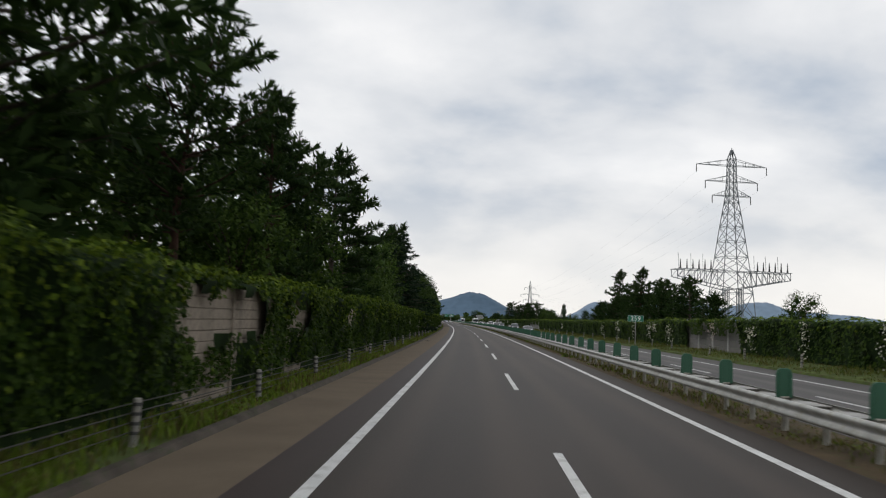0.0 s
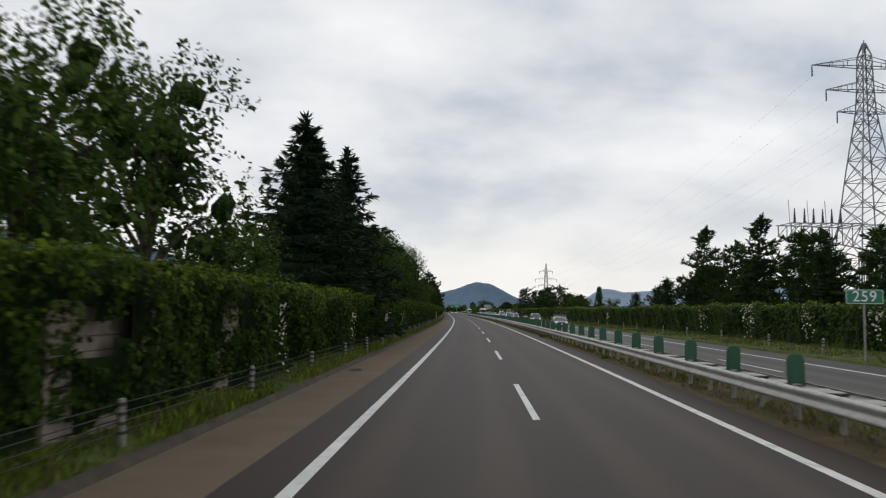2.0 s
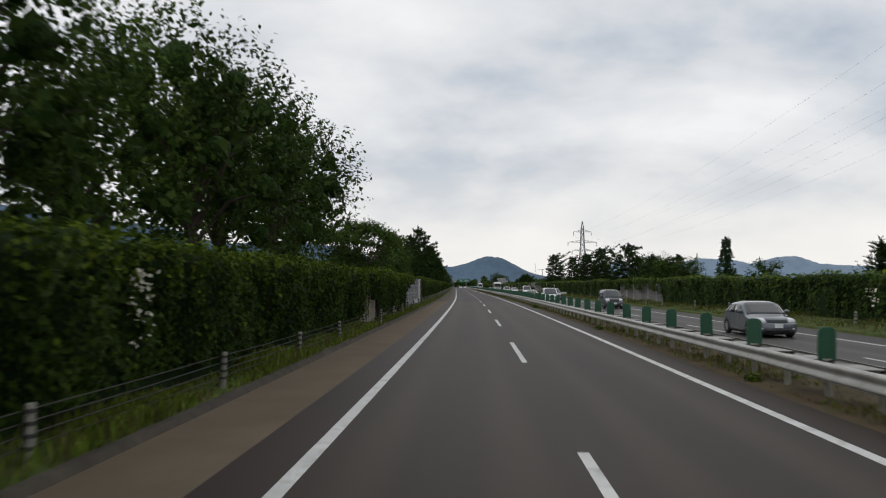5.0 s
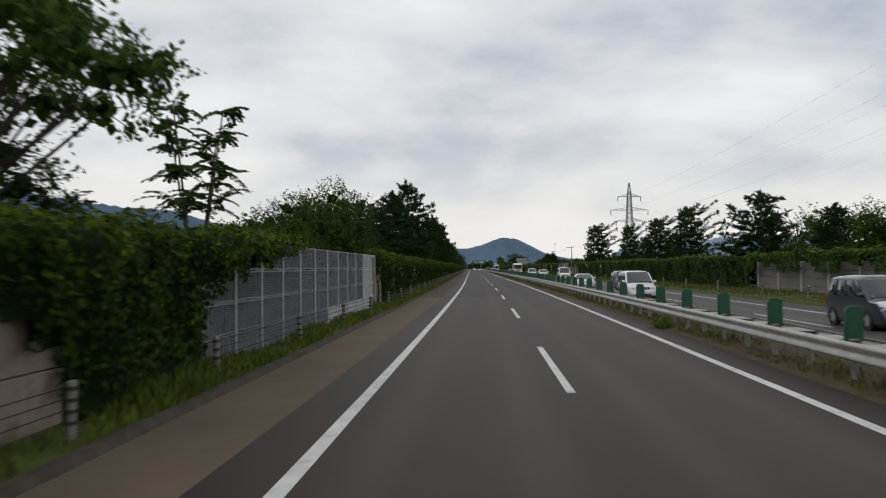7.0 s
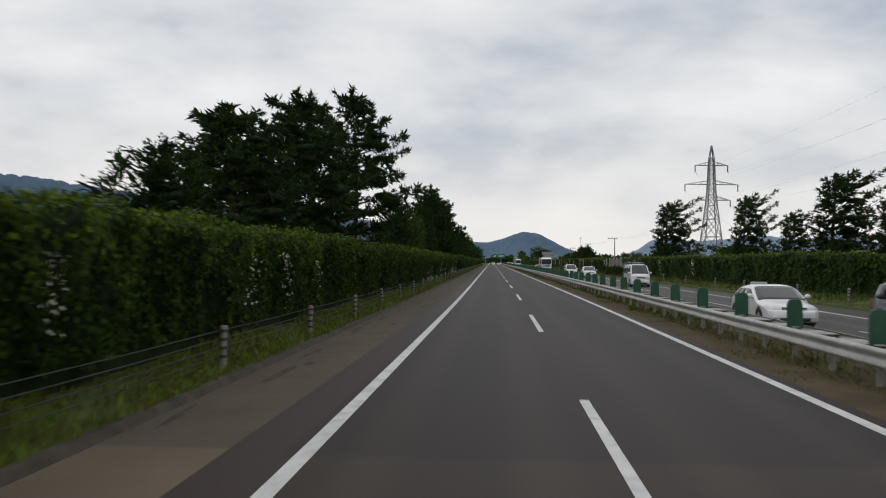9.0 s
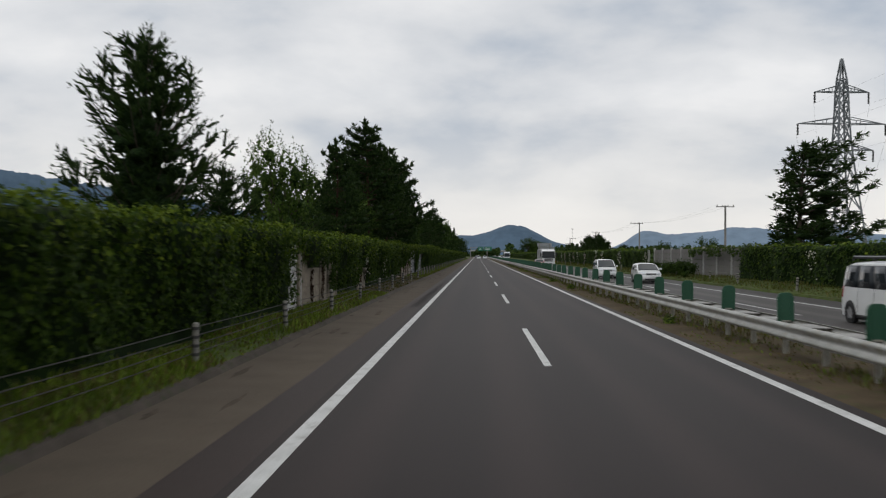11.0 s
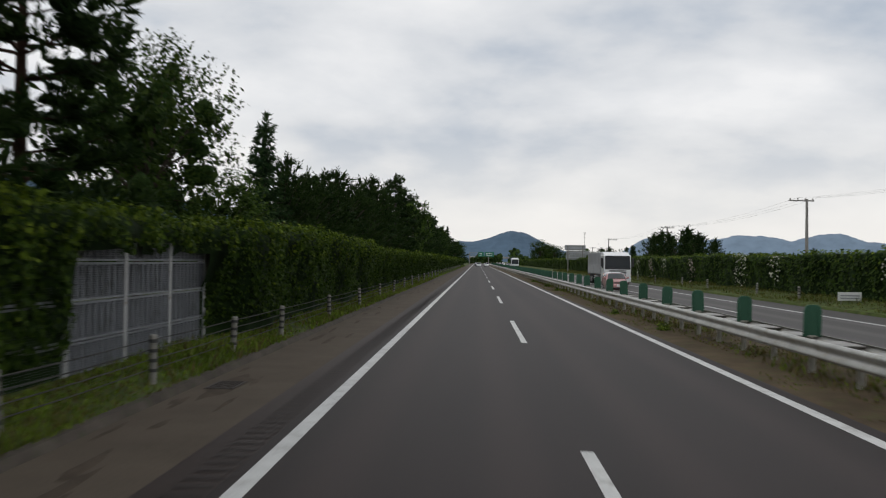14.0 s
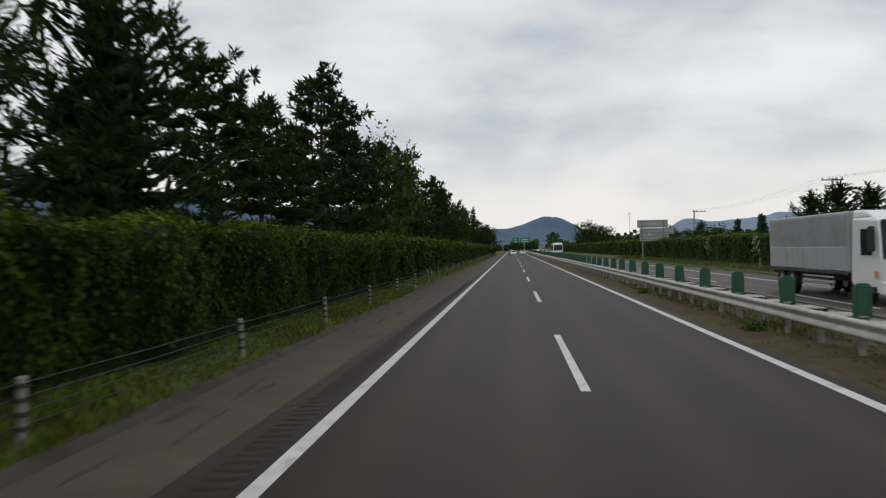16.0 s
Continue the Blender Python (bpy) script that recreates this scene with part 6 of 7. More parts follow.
for s in (-1, 1):
    for (za, ha), (zb, hb) in (((30.1, 6.6), (15.5, 2.4)), ((27.2, 4.9), (12.7, 3.9)), ((24.6, 3.6), (10.4, 2.8))):
        wire((45.6 + s * ha, 39.4, za), (32.2 + s * hb, 236.0, zb), 3.4, 0.0045)
for s in (-1, 1):
    for zb, hb in ((15.5, 2.4), (12.7, 3.9)):
        wire((32.2 + s * hb, 236.0, zb), (131.0 + s * hb, 466.0, zb + 0.6), 4.5, 0.007)


def utility_pole(x, y, h, turn, arms, lean=0.0, antenna=False):
    root = tagged(empty("utility_pole", pose(x, y, 0, 0, lean, turn)), "grey concrete utility pole with cross arms" if not antenna else "slim pole with radio antennas at its top", "utility pole")
    bm = bmesh.new()
    tube(bm, [(0, 0, -0.3), (0, 0, h)], [0.17, 0.1], 10)
    part("pole", bm, M_POLE, root)
    for z, half, off in arms:
        bm = bmesh.new()
        box(bm, -half + off, half + off, -0.05, 0.05, h - z - 0.05, h - z + 0.05)
        part("cross_arm", bm, M_POLE, root)
        for f in (-0.9, -0.3, 0.3, 0.9):
            bm = bmesh.new()
            tube(bm, [(off + half * f, 0, h - z + 0.05), (off + half * f, 0, h - z + 0.13), (off + half * f, 0, h - z + 0.24)], [0.04, 0.07, 0.03], 6)
            part("pin_insulator", bm, M_WHITEPOST, root, "small pale insulator")
    if antenna:
        for s in (-1, 0, 1):
            bm = bmesh.new()
            box(bm, s * 0.5 - 0.1, s * 0.5 + 0.1, -0.08, 0.08, h - 0.2, h + 1.3)
            part("antenna", bm, M_WHITEPOST, root, "upright pale antenna panel")


utility_pole(29.2, 309.4, 7.9, 8, [(0.15, 1.15, -0.5)])
utility_pole(28.8, 359.8, 7.6, 8, [(0.15, 1.0, 0.0), (0.9, 0.7, 0.0)])
utility_pole(28.7, 414.7, 7.3, 8, [(0.15, 1.0, 0.8)], 2.0)
utility_pole(76.2, 815.0, 22.0, 8, [(2.2, 0.8, 0.0)], 0.0, True)
utility_pole(37.5, 500.0, 7.0, 8, [(0.2, 1.0, 0.0)])
utility_pole(29.4, 260.0, 8.0, 8, [(0.15, 1.1, 0.0)])
for a, b in (((29.2, 309.4, 7.9), (28.8, 359.8, 7.6)), ((28.8, 359.8, 7.6), (28.7, 414.7, 7.3)), ((29.2, 309.4, 7.9), (29.4, 260.0, 8.0)), ((28.7, 414.7, 7.3), (37.5, 500.0, 7.0))):
    for off in (-0.9, 0.0, 0.8):
        wire((a[0] + off, a[1], a[2] + 0.1), (b[0] + off, b[1], b[2] + 0.1), 0.7, 0.006)

# ---- signs ----
M_SIGN_GREEN = rough_paint("green_sign_face", (0.012, 0.16, 0.095), 0.08, 1.0, 0.4)
M_SIGN_BACK = rough_paint("grey_sign_back", (0.36, 0.38, 0.39), 0.12, 0.7, 0.5, 0.2)
M_SIGN_WHITE = rough_paint("white_sign_film", (0.78, 0.79, 0.78), 0.05, 1.0, 0.4)


def kilometre_sign():
    root = tagged(empty("kilometre_sign", station(17.6, -19.5, 0.15)), "green kilometre sign with white digits on a grey post", "road sign")
    bm = bmesh.new()
    tube(bm, [(0, 0.05, -0.2), (0, 0.05, 3.1)], 0.05, 10)
    part("post", bm, M_POLE, root)
    bm = bmesh.new()
    box(bm, -0.82, 0.82, -0.02, 0.02, 2.45, 3.1)
    bevel(bm, 0.012)
    part("face", bm, M_SIGN_GREEN, root)
    bm = bmesh.new()
    for z0, z1 in ((2.475, 2.49), (3.06, 3.075)):
        box(bm, -0.79, 0.79, -0.027, -0.021, z0, z1)
    for x0 in (-0.79, 0.775):
        box(bm, x0, x0 + 0.015, -0.027, -0.021, 2.475, 3.075)
    part("border", bm, M_SIGN_WHITE, root, "thin white border")
    cu = bpy.data.curves.new("digits", "FONT")
    cu.body, cu.size, cu.align_x, cu.align_y, cu.extrude, cu.space_character = "259", 0.66, "CENTER", "CENTER", 0.004, 1.1
    cu.materials.append(M_SIGN_WHITE)
    digits = new("digits", cu)
    digits.parent = root
    digits.matrix_basis = pose(0, -0.028, 2.77, 90, 0, 0)
    tagged(digits, "white kilometre digits")


kilometre_sign()


def sign_backs():
    root = tagged(empty("direction_sign", station(19.6, 397.5, 0.2)), "large grey back of a direction sign on two posts", "road sign")
    for x in (-1.35, 1.5):
        bm = bmesh.new()
        tube(bm, [(x, 0.12, -0.3), (x, 0.12, 5.2)], 0.10, 10)
        part("post", bm, M_POLE, root)
    for x0, x1, z0, z1 in ((-2.0, 2.1, 4.25, 5.3), (-1.7, 2.9, 3.35, 4.2), (-1.7, 2.2, 2.45, 3.3)):
        bm = bmesh.new()
        box(bm, x0, x1, 0.22, 0.28, z0, z1)
        bevel(bm, 0.015)
        part("panel", bm, M_SIGN_BACK, root)
        bm = bmesh.new()
        for z in (z0 + 0.2, z1 - 0.2):
            box(bm, x0 + 0.1, x1 - 0.1, 0.17, 0.215, z - 0.04, z + 0.04)
        part("stiffener", bm, M_POLE, root)


sign_backs()


def roadside_plate(u, y, w, h, z):
    root = tagged(empty("roadside_plate", station(u, y, 0.2)), "small pale rectangular plate on two stakes in the grass", "road sign")
    bm = bmesh.new()
    box(bm, -w / 2, w / 2, -0.015, 0.015, z, z + h)
    bevel(bm, 0.01)
    part("plate", bm, M_SIGN_WHITE, root)
    for x in (-w * 0.35, w * 0.35):
        bm = bmesh.new()
        tube(bm, [(x, 0.03, -0.2), (x, 0.03, z + h * 0.8)], 0.025, 6)
        part("stake", bm, M_POLE, root)
    for zz in (0.3, 0.6):
        bm = bmesh.new()
        box(bm, -w * 0.4, w * 0.4, -0.02, -0.016, z + h * zz - 0.03, z + h * zz + 0.03)
        part("text_bar", bm, M_SIGN_BACK, root, "grey bar of unreadable writing")


roadside_plate(18.6, 172.5, 1.15, 0.42, 0.25)
roadside_plate(18.6, 277.6, 1.15, 0.42, 0.2)


def gantry():
    root = tagged(empty("sign_gantry", station(1.5, 705)), "steel gantry over the road with green direction signs", "sign gantry")
    for x in (-5.6, 5.4):
        bm = bmesh.new()
        box(bm, x - 0.25, x + 0.25, -0.25, 0.25, -0.3, 7.0)
        part("leg", bm, M_POLE, root)
    bm = bmesh.new()
    for z in (5.6, 6.8):
        box(bm, -5.8, 8.6, -0.2, 0.2, z - 0.12, z + 0.12)
    part("beam", bm, M_POLE, root)
    for x0, x1 in ((-0.6, 2.6), (3.2, 8.4)):
        bm = bmesh.new()
        box(bm, x0, x1, -0.35, -0.27, 4.6, 7.4)
        bevel(bm, 0.02)
        part("panel", bm, M_SIGN_GREEN, root)
        for z in (5.5, 6.4):
            bm = bmesh.new()
            box(bm, x0 + 0.7, x1 - 1.0, -0.365, -0.352, z - 0.13, z + 0.13)
            part("text_bar", bm, M_SIGN_WHITE, root, "white bar of unreadable writing")


def overpass():
    root = tagged(empty("overpass", station(6.0, 1150)), "grey concrete bridge crossing the road far ahead", "bridge")
    bm = bmesh.new()
    box(bm, -14, 52, -4, 4, 5.2, 6.4)
    part("deck", bm, M_POLE, root)
    bm = bmesh.new()
    box(bm, -14, 52, -4.1, -3.9, 6.4, 7.3)
    part("parapet", bm, M_STEELPOST, root)
    for x in (-13.0, 0.9, 16.0):
        bm = bmesh.new()
        box(bm, x - 0.6, x + 0.6, -3, 3, -0.3, 5.4)
        bevel(bm, 0.1)
        part("pier", bm, M_POLE, root)


gantry()
overpass()
# ---- vehicles ----


def glass_look(nt, b):
    b.inputs["Base Color"].default_value = (0.02, 0.024, 0.028, 1)
    b.inputs["Roughness"].default_value = 0.06
    b.inputs["Specular IOR Level"].default_value = 0.25


def screen_look(nt, b):
    # The sky's reflection in the glass is put into this grey base.
    b.inputs["Base Color"].default_value = (0.06, 0.065, 0.066, 1)
    b.inputs["Roughness"].default_value = 0.12


M_GLASS = material("vehicle_glass", glass_look)
M_SCREEN = material("windscreen_glass", screen_look)
M_TYRE = rough_paint("tyre_rubber", (0.018, 0.018, 0.018), 0.2, 5.0, 0.85)
M_RIM = rough_paint("wheel_rim", (0.45, 0.45, 0.46), 0.1, 5.0, 0.35, 0.7)
M_TRIM = rough_paint("black_trim", (0.02, 0.02, 0.021), 0.2, 5.0, 0.5)
M_LAMP = rough_paint("headlamp_lens", (0.75, 0.77, 0.80), 0.08, 8.0, 0.15)
M_TAIL = rough_paint("red_tail_lens", (0.35, 0.02, 0.02), 0.1, 8.0, 0.2)
M_AMBER = rough_paint("amber_lens", (0.8, 0.25, 0.03), 0.1, 8.0, 0.25)
M_CARGO = rough_paint("ribbed_aluminium", (0.42, 0.43, 0.44), 0.1, 0.8, 0.45, 0.35, dirt=(0.32, 0.31, 0.29))


def car_paint(name, color):
    def build(nt, b):
        c = ramp_node(nt, noise_node(nt, 1.3), [(0.3, tuple(v * 0.92 for v in color)), (0.7, color)])
        nt.links.new(c, b.inputs["Base Color"])
        b.inputs["Roughness"].default_value = 0.28
        b.inputs["Coat Weight"].default_value, b.inputs["Coat Roughness"].default_value = 1.0, 0.05
    return material(name, build)


M_CAR_WHITE = car_paint("white_car_paint", (0.76, 0.77, 0.77))
M_CAR_DARK = car_paint("dark_blue_car_paint", (0.022, 0.028, 0.042))
M_CAR_GREY = car_paint("grey_car_paint", (0.10, 0.115, 0.13))
M_CAR_PINK = car_paint("pale_pink_car_paint", (0.52, 0.26, 0.25))


def side_loft(bm, outline, half_of):
    """A closed side outline [(y, z), ...] given width; half_of(y, z) is half the width there."""
    L = [bm.verts.new((-half_of(y, z), y, z)) for y, z in outline]
    R = [bm.verts.new((half_of(y, z), y, z)) for y, z in outline]
    bm.faces.new(L), bm.faces.new(R[::-1])
    for j in range(len(outline)):
        k = (j + 1) % len(outline)
        bm.faces.new((L[k], L[j], R[j], R[k]))
    bmesh.ops.recalc_face_normals(bm, faces=bm.faces)


def wheel_meshes(r, w):
    bm = bmesh.new()
    prof = [(-w / 2, r * 0.66), (-w / 2, r * 0.93), (-w / 2 + 0.03, r), (w / 2 - 0.03, r), (w / 2, r * 0.93), (w / 2, r * 0.66)]
    n = 20
    rings = [[bm.verts.new((x, math.cos(6.28318 * i / n) * q, math.sin(6.28318 * i / n) * q)) for x, q in prof] for i in range(n)]
    for i in range(n):
        for j in range(len(prof) - 1):
            bm.faces.new((rings[i][j], rings[i][j + 1], rings[(i + 1) % n][j + 1], rings[(i + 1) % n][j]))
    tyre = bm
    rim = bmesh.new()
    for s in (-1, 1):
        bmesh.ops.create_cone(rim, cap_ends=True, segments=16, radius1=r * 0.67, radius2=r * 0.5, depth=0.03, matrix=Matrix.Translation((s * (w / 2 - 0.03), 0, 0)) @ Matrix.Rotation(s * math.pi / 2, 4, "Y"))
        for k in range(5):
            a = 6.28318 * k / 5
            box(rim, s * (w / 2 - 0.02) - 0.012, s * (w / 2 - 0.02) + 0.012, -0.035, 0.035, 0.06, r * 0.62, Matrix.Rotation(a, 4, "X"))
    return tyre, rim


def car(name, label, category, paint, length, width, height, hood, belt, screen, roof, rear, wheel_r, m, rack=False, roof_paint=None):
    """A car whose nose points to -y, with its origin under the middle of the nose. hood: height of the nose; belt: height of the
    windows' foot; screen: where the windscreen starts and ends; roof: where the roof ends; rear: where the rear window ends."""
    root = tagged(empty(name, m), label, category, "vehicles on the motorway")
    hw = width / 2
    s0, s1 = screen
    low = 0.22
    # the centre line of the shell from the nose over the roof to the tail
    keys = [(0.0, 0.52), (0.03, hood * 0.72), (0.09, hood * 0.90), (0.22, hood), (s0, belt - 0.02), (s1, height - 0.05), (s1 + 0.3, height - 0.012), ((s1 + roof) / 2, height),
            (roof, height - 0.05), (rear, belt + 0.02), (length - 0.03, belt - 0.10), (length, 0.58)]
    fine = np.arange(0.0, length + 0.005, 0.01)
    line = np.interp(fine, [k[0] for k in keys], [k[1] for k in keys])
    soft = np.convolve(np.pad(line, 4, "edge"), np.ones(9) / 9, "valid")
    line = np.where((fine < 0.06) | (fine > length - 0.06), line, soft)

    def top(y):
        return float(np.interp(y, fine, line))

    def bow(y):
        return 0.24 * max(0.0, 1 - y / 2.3) - 0.15 * max(0.0, (y - length + 0.9) / 0.9)

    def half(y, z):
        plan = 1 - 0.10 * max(0.0, (0.6 - y) / 0.6) ** 2 - 0.06 * max(0.0, (y - length + 0.6) / 0.6) ** 2
        up = 1 - 0.16 * max(0.0, (z - belt) / (height - belt)) ** 1.25 - 0.05 * ((min(z, belt) - 0.66) / 0.5) ** 2
        return hw * plan * up

    def skin(y, f, lift=0.0):
        """A point of the upper skin: y along the car, f from -1 to 1 across it."""
        t = top(y)
        r = min(0.10, (t - low) * 0.3)
        w = half(y, t - r)
        return Vector((w * f, y + bow(y) * f * f - lift * 0.6 * (1 if y < s1 else -1 if y > roof - 0.05 else 0), t - r * f ** 6 + lift))

    def flank(y, z, s, lift=0.0):
        x = half(y, z)
        return Vector((s * (x + lift), y + bow(y) * (x / hw) ** 2, z))

    cross = (1.0, 0.96, 0.88, 0.72, 0.5, 0.25, 0.0)
    at = sorted(set([0.0, 0.015, 0.03, 0.06, 0.09, 0.14, 0.22] + [round(v, 3) for a, b, n in ((0.22, s0, 5), (s0, s1, 6), (s1, roof, 8), (roof, rear, 5), (rear, length, 4)) for v in np.linspace(a, b, n + 1)] + [length - 0.03]))
    body = bmesh.new()
    rings = []
    for y in at:
        t = top(y)
        r = min(0.10, (t - low) * 0.3)
        side = [low + (t - r - low) * k / 8 for k in range(9)]
        ring = [flank(y, z, -1) for z in side] + [skin(y, -f) for f in cross[1:]] + [skin(y, f) for f in cross[-2:0:-1]] + [flank(y, z, 1) for z in side[::-1]]
        rings.append([body.verts.new(p) for p in ring])
    for a, b in zip(rings, rings[1:]):
        for k in range(len(a)):
            q = (k + 1) % len(a)
            body.faces.new((a[k], a[q], b[q], b[k]))
    body.faces.new(rings[0]), body.faces.new(rings[-1][::-1])
    bmesh.ops.recalc_face_normals(body, faces=body.faces)
    shell = part("body", body, paint, root, smooth=True)
    shell.data.set_sharp_from_angle(angle=radians(40))

    def sheet(nm, point, mat, lab, nu=6, nv=4):
        """A thin sheet that follows the shell: point(i, j) for i, j from 0 to 1."""
        bm = bmesh.new()
        g = [[bm.verts.new(point(i / nu, j / nv)) for j in range(nv + 1)] for i in range(nu + 1)]
        for i in range(nu):
            for j in range(nv):
                bm.faces.new((g[i][j], g[i + 1][j], g[i + 1][j + 1], g[i][j + 1]))
        bmesh.ops.recalc_face_normals(bm, faces=bm.faces)
        bmesh.ops.solidify(bm, geom=bm.faces[:], thickness=0.006)
        bmesh.ops.recalc_face_normals(bm, faces=bm.faces)
        return part(nm, bm, mat, root, lab, smooth=True)

    def mixed(a, b, f):
        return a + (b - a) * f

    sheet("windscreen", lambda i, j: skin(mixed(s0 + 0.05, s1 - 0.03, j), mixed(-0.90, 0.90, i) * (1 - 0.03 * j), 0.012), M_SCREEN, "windscreen glass, grey with painted sky reflection", 8, 6)
    sheet("rear_window", lambda i, j: skin(mixed(roof + 0.03, rear - 0.03, j), mixed(-0.86, 0.86, i), 0.012), M_GLASS, "dark tinted glass", 6, 5)
    if roof_paint:
        sheet("roof_panel", lambda i, j: skin(mixed(s1 + 0.03, roof - 0.02, j), mixed(-0.97, 0.97, i), 0.008), roof_paint, "white roof", 8, 6)
    rise, fall = fine[(fine >= s0) & (fine <= s1)], fine[(fine >= roof) & (fine <= rear)]
    z_rise, z_fall = [top(v) for v in rise], [top(v) for v in fall]
    zb, zt = belt + 0.03, height - 0.17

    def fore(z):
        return float(np.interp(z + 0.06, z_rise, rise)) + 0.10

    def aft(z):
        return float(np.interp(-(z + 0.06), [-v for v in z_fall], fall)) - 0.16

    cuts = [0.0, 0.16, 0.44, 0.72, 1.0] if roof - s1 > 1.7 else [0.0, 0.50, 0.84, 1.0]
    for s in (-1, 1):
        sheet("window_surround", lambda i, j: flank(mixed(fore(mixed(zb, zt, j)), aft(mixed(zb, zt, j)), i), mixed(zb - 0.015, zt + 0.015, j), s, 0.004), M_TRIM, "black window surround", 6, 3)
        for a, b in zip(cuts, cuts[1:]):
            def at_pane(i, j):
                z = mixed(zb, zt, j)
                return flank(mixed(fore(z), aft(z), mixed(a + 0.012, b - 0.012, i)), z, s, 0.008)
            sheet("side_window", at_pane, M_GLASS, "dark tinted glass", 3, 3)
        bm = bmesh.new()
        bmesh.ops.create_uvsphere(bm, u_segments=10, v_segments=7, radius=0.11, matrix=Matrix.Translation((s * (hw + 0.09), s0 + 0.42, belt + 0.10)) @ Matrix.Diagonal((1.0, 0.55, 0.72, 1)))
        bar(bm, (s * (hw - 0.04), s0 + 0.44, belt + 0.03), (s * (hw + 0.06), s0 + 0.42, belt + 0.07), 0.04)
        part("wing_mirror", bm, paint, root, smooth=True)
        sheet("headlight", lambda i, j: skin(mixed(0.035, 0.20 + 0.22 * i, j), s * mixed(0.56, 0.97, i), 0.008), M_LAMP, "clear headlight lens", 4, 4)
        for y in (0.82, length - 0.80):
            x = half(y, wheel_r + 0.1)
            yb = y + bow(y)
            tyre, rim = wheel_meshes(wheel_r, 0.2)
            t = part("wheel", tyre, M_TYRE, root)
            t.matrix_basis = pose(s * (x - 0.07), yb, wheel_r)
            part("rim", rim, M_RIM, t, "silver wheel rim")
            bm = bmesh.new()
            tube(bm, [(s * (x - 0.10), yb, wheel_r + 0.03), (s * (x + 0.012), yb, wheel_r + 0.03)], wheel_r * 1.16, 24)
            part("wheel_arch", bm, M_TRIM, root, "black wheel arch")
        sheet("fog_lamp", lambda i, j: Vector((s * hw * mixed(0.66, 0.78, i), bow(0) * mixed(0.66, 0.78, i) ** 2 - 0.068, mixed(0.34, 0.42, j))), M_LAMP, "small fog lamp", 2, 2)
        sheet("sill", lambda i, j: flank(mixed(1.25, length - 1.2, i), mixed(low - 0.03, low + 0.08, j), s, 0.012), M_TRIM, "dark lower sill", 4, 1)
        for f in (0.18, 0.46, 0.72):
            y = mixed(fore(zb), aft(zb), f)
            sheet("door_seam", lambda i, j: flank(y + 0.012 * i, mixed(0.36, zb, j), s, 0.004), M_TRIM, "dark door gap", 1, 5)
        for f in (0.42, 0.68):
            y = mixed(fore(zb), aft(zb), f)
            sheet("door_handle", lambda i, j: flank(y + 0.16 * i, belt - 0.10 + 0.03 * j, s, 0.025), paint, "", 2, 1)
    nose = fine[fine <= 0.22]
    z_nose = [top(v) for v in nose]

    def face(f, z, lift):
        return skin(float(np.interp(z, z_nose, nose)), f, lift)

    for k in range(3):
        z0 = hood * 0.70 + 0.055 * k
        sheet("grille_slat", lambda i, j: face(mixed(-0.50, 0.50, i), z0 + 0.038 * j, 0.012), M_TRIM, "black grille slat", 6, 1)
    sheet("front_bumper", lambda i, j: Vector((hw * mixed(-0.90, 0.90, i), bow(0) * mixed(-0.90, 0.90, i) ** 2 - 0.055 * math.sin(math.pi * mixed(0.06, 0.98, j)), mixed(0.22, 0.62, j))), paint, "", 10, 6)
    sheet("air_intake", lambda i, j: Vector((hw * mixed(-0.56, 0.56, i), bow(0) * mixed(-0.56, 0.56, i) ** 2 - 0.058, mixed(0.26, 0.37, j))), M_TRIM, "black lower air intake", 6, 2)
    bm = bmesh.new()
    box(bm, -0.165, 0.165, -0.085, -0.07, 0.42, 0.58)
    part("number_plate", bm, M_SIGN_WHITE, root, "plain pale number plate")
    bm = bmesh.new()
    box(bm, -hw * 0.84, hw * 0.84, 0.25, length - 0.2, 0.14, 0.26)
    part("underbody", bm, M_TRIM, root, "dark underbody")
    for s in (-1, 1):
        sheet("tail_light", lambda i, j: flank(length - mixed(0.02, 0.16, i), mixed(belt - 0.32, belt + 0.02, j), s, 0.010), M_TAIL, "red tail light", 2, 3)
    sheet("rear_bumper", lambda i, j: Vector((hw * mixed(-0.90, 0.90, i), length + bow(length) * mixed(-0.90, 0.90, i) ** 2 + 0.045 * math.sin(math.pi * mixed(0.06, 0.98, j)), mixed(0.26, 0.62, j))), paint, "", 8, 4)
    if rack:
        for y in (s1 + 0.35, (s1 + roof) / 2, roof - 0.3):
            bm = bmesh.new()
            box(bm, -hw * 0.72, hw * 0.72, y - 0.025, y + 0.025, height + 0.06, height + 0.10)
            for s in (-1, 1):
                box(bm, s * hw * 0.70 - 0.02, s * hw * 0.70 + 0.02, y - 0.025, y + 0.025, height - 0.02, height + 0.07)
            part("roof_bar", bm, M_TRIM, root, "dark roof rack bar")
        bm = bmesh.new()
        for s in (-0.45, -0.2, 0.2, 0.45):
            tube(bm, [(s, s1 + 0.2, height + 0.13), (s, roof - 0.05, height + 0.13)], 0.02, 6)
        part("ladder", bm, M_RIM, root, "aluminium ladder on the rack")
    return root


def oncoming(u, y):
    return station(u, y)


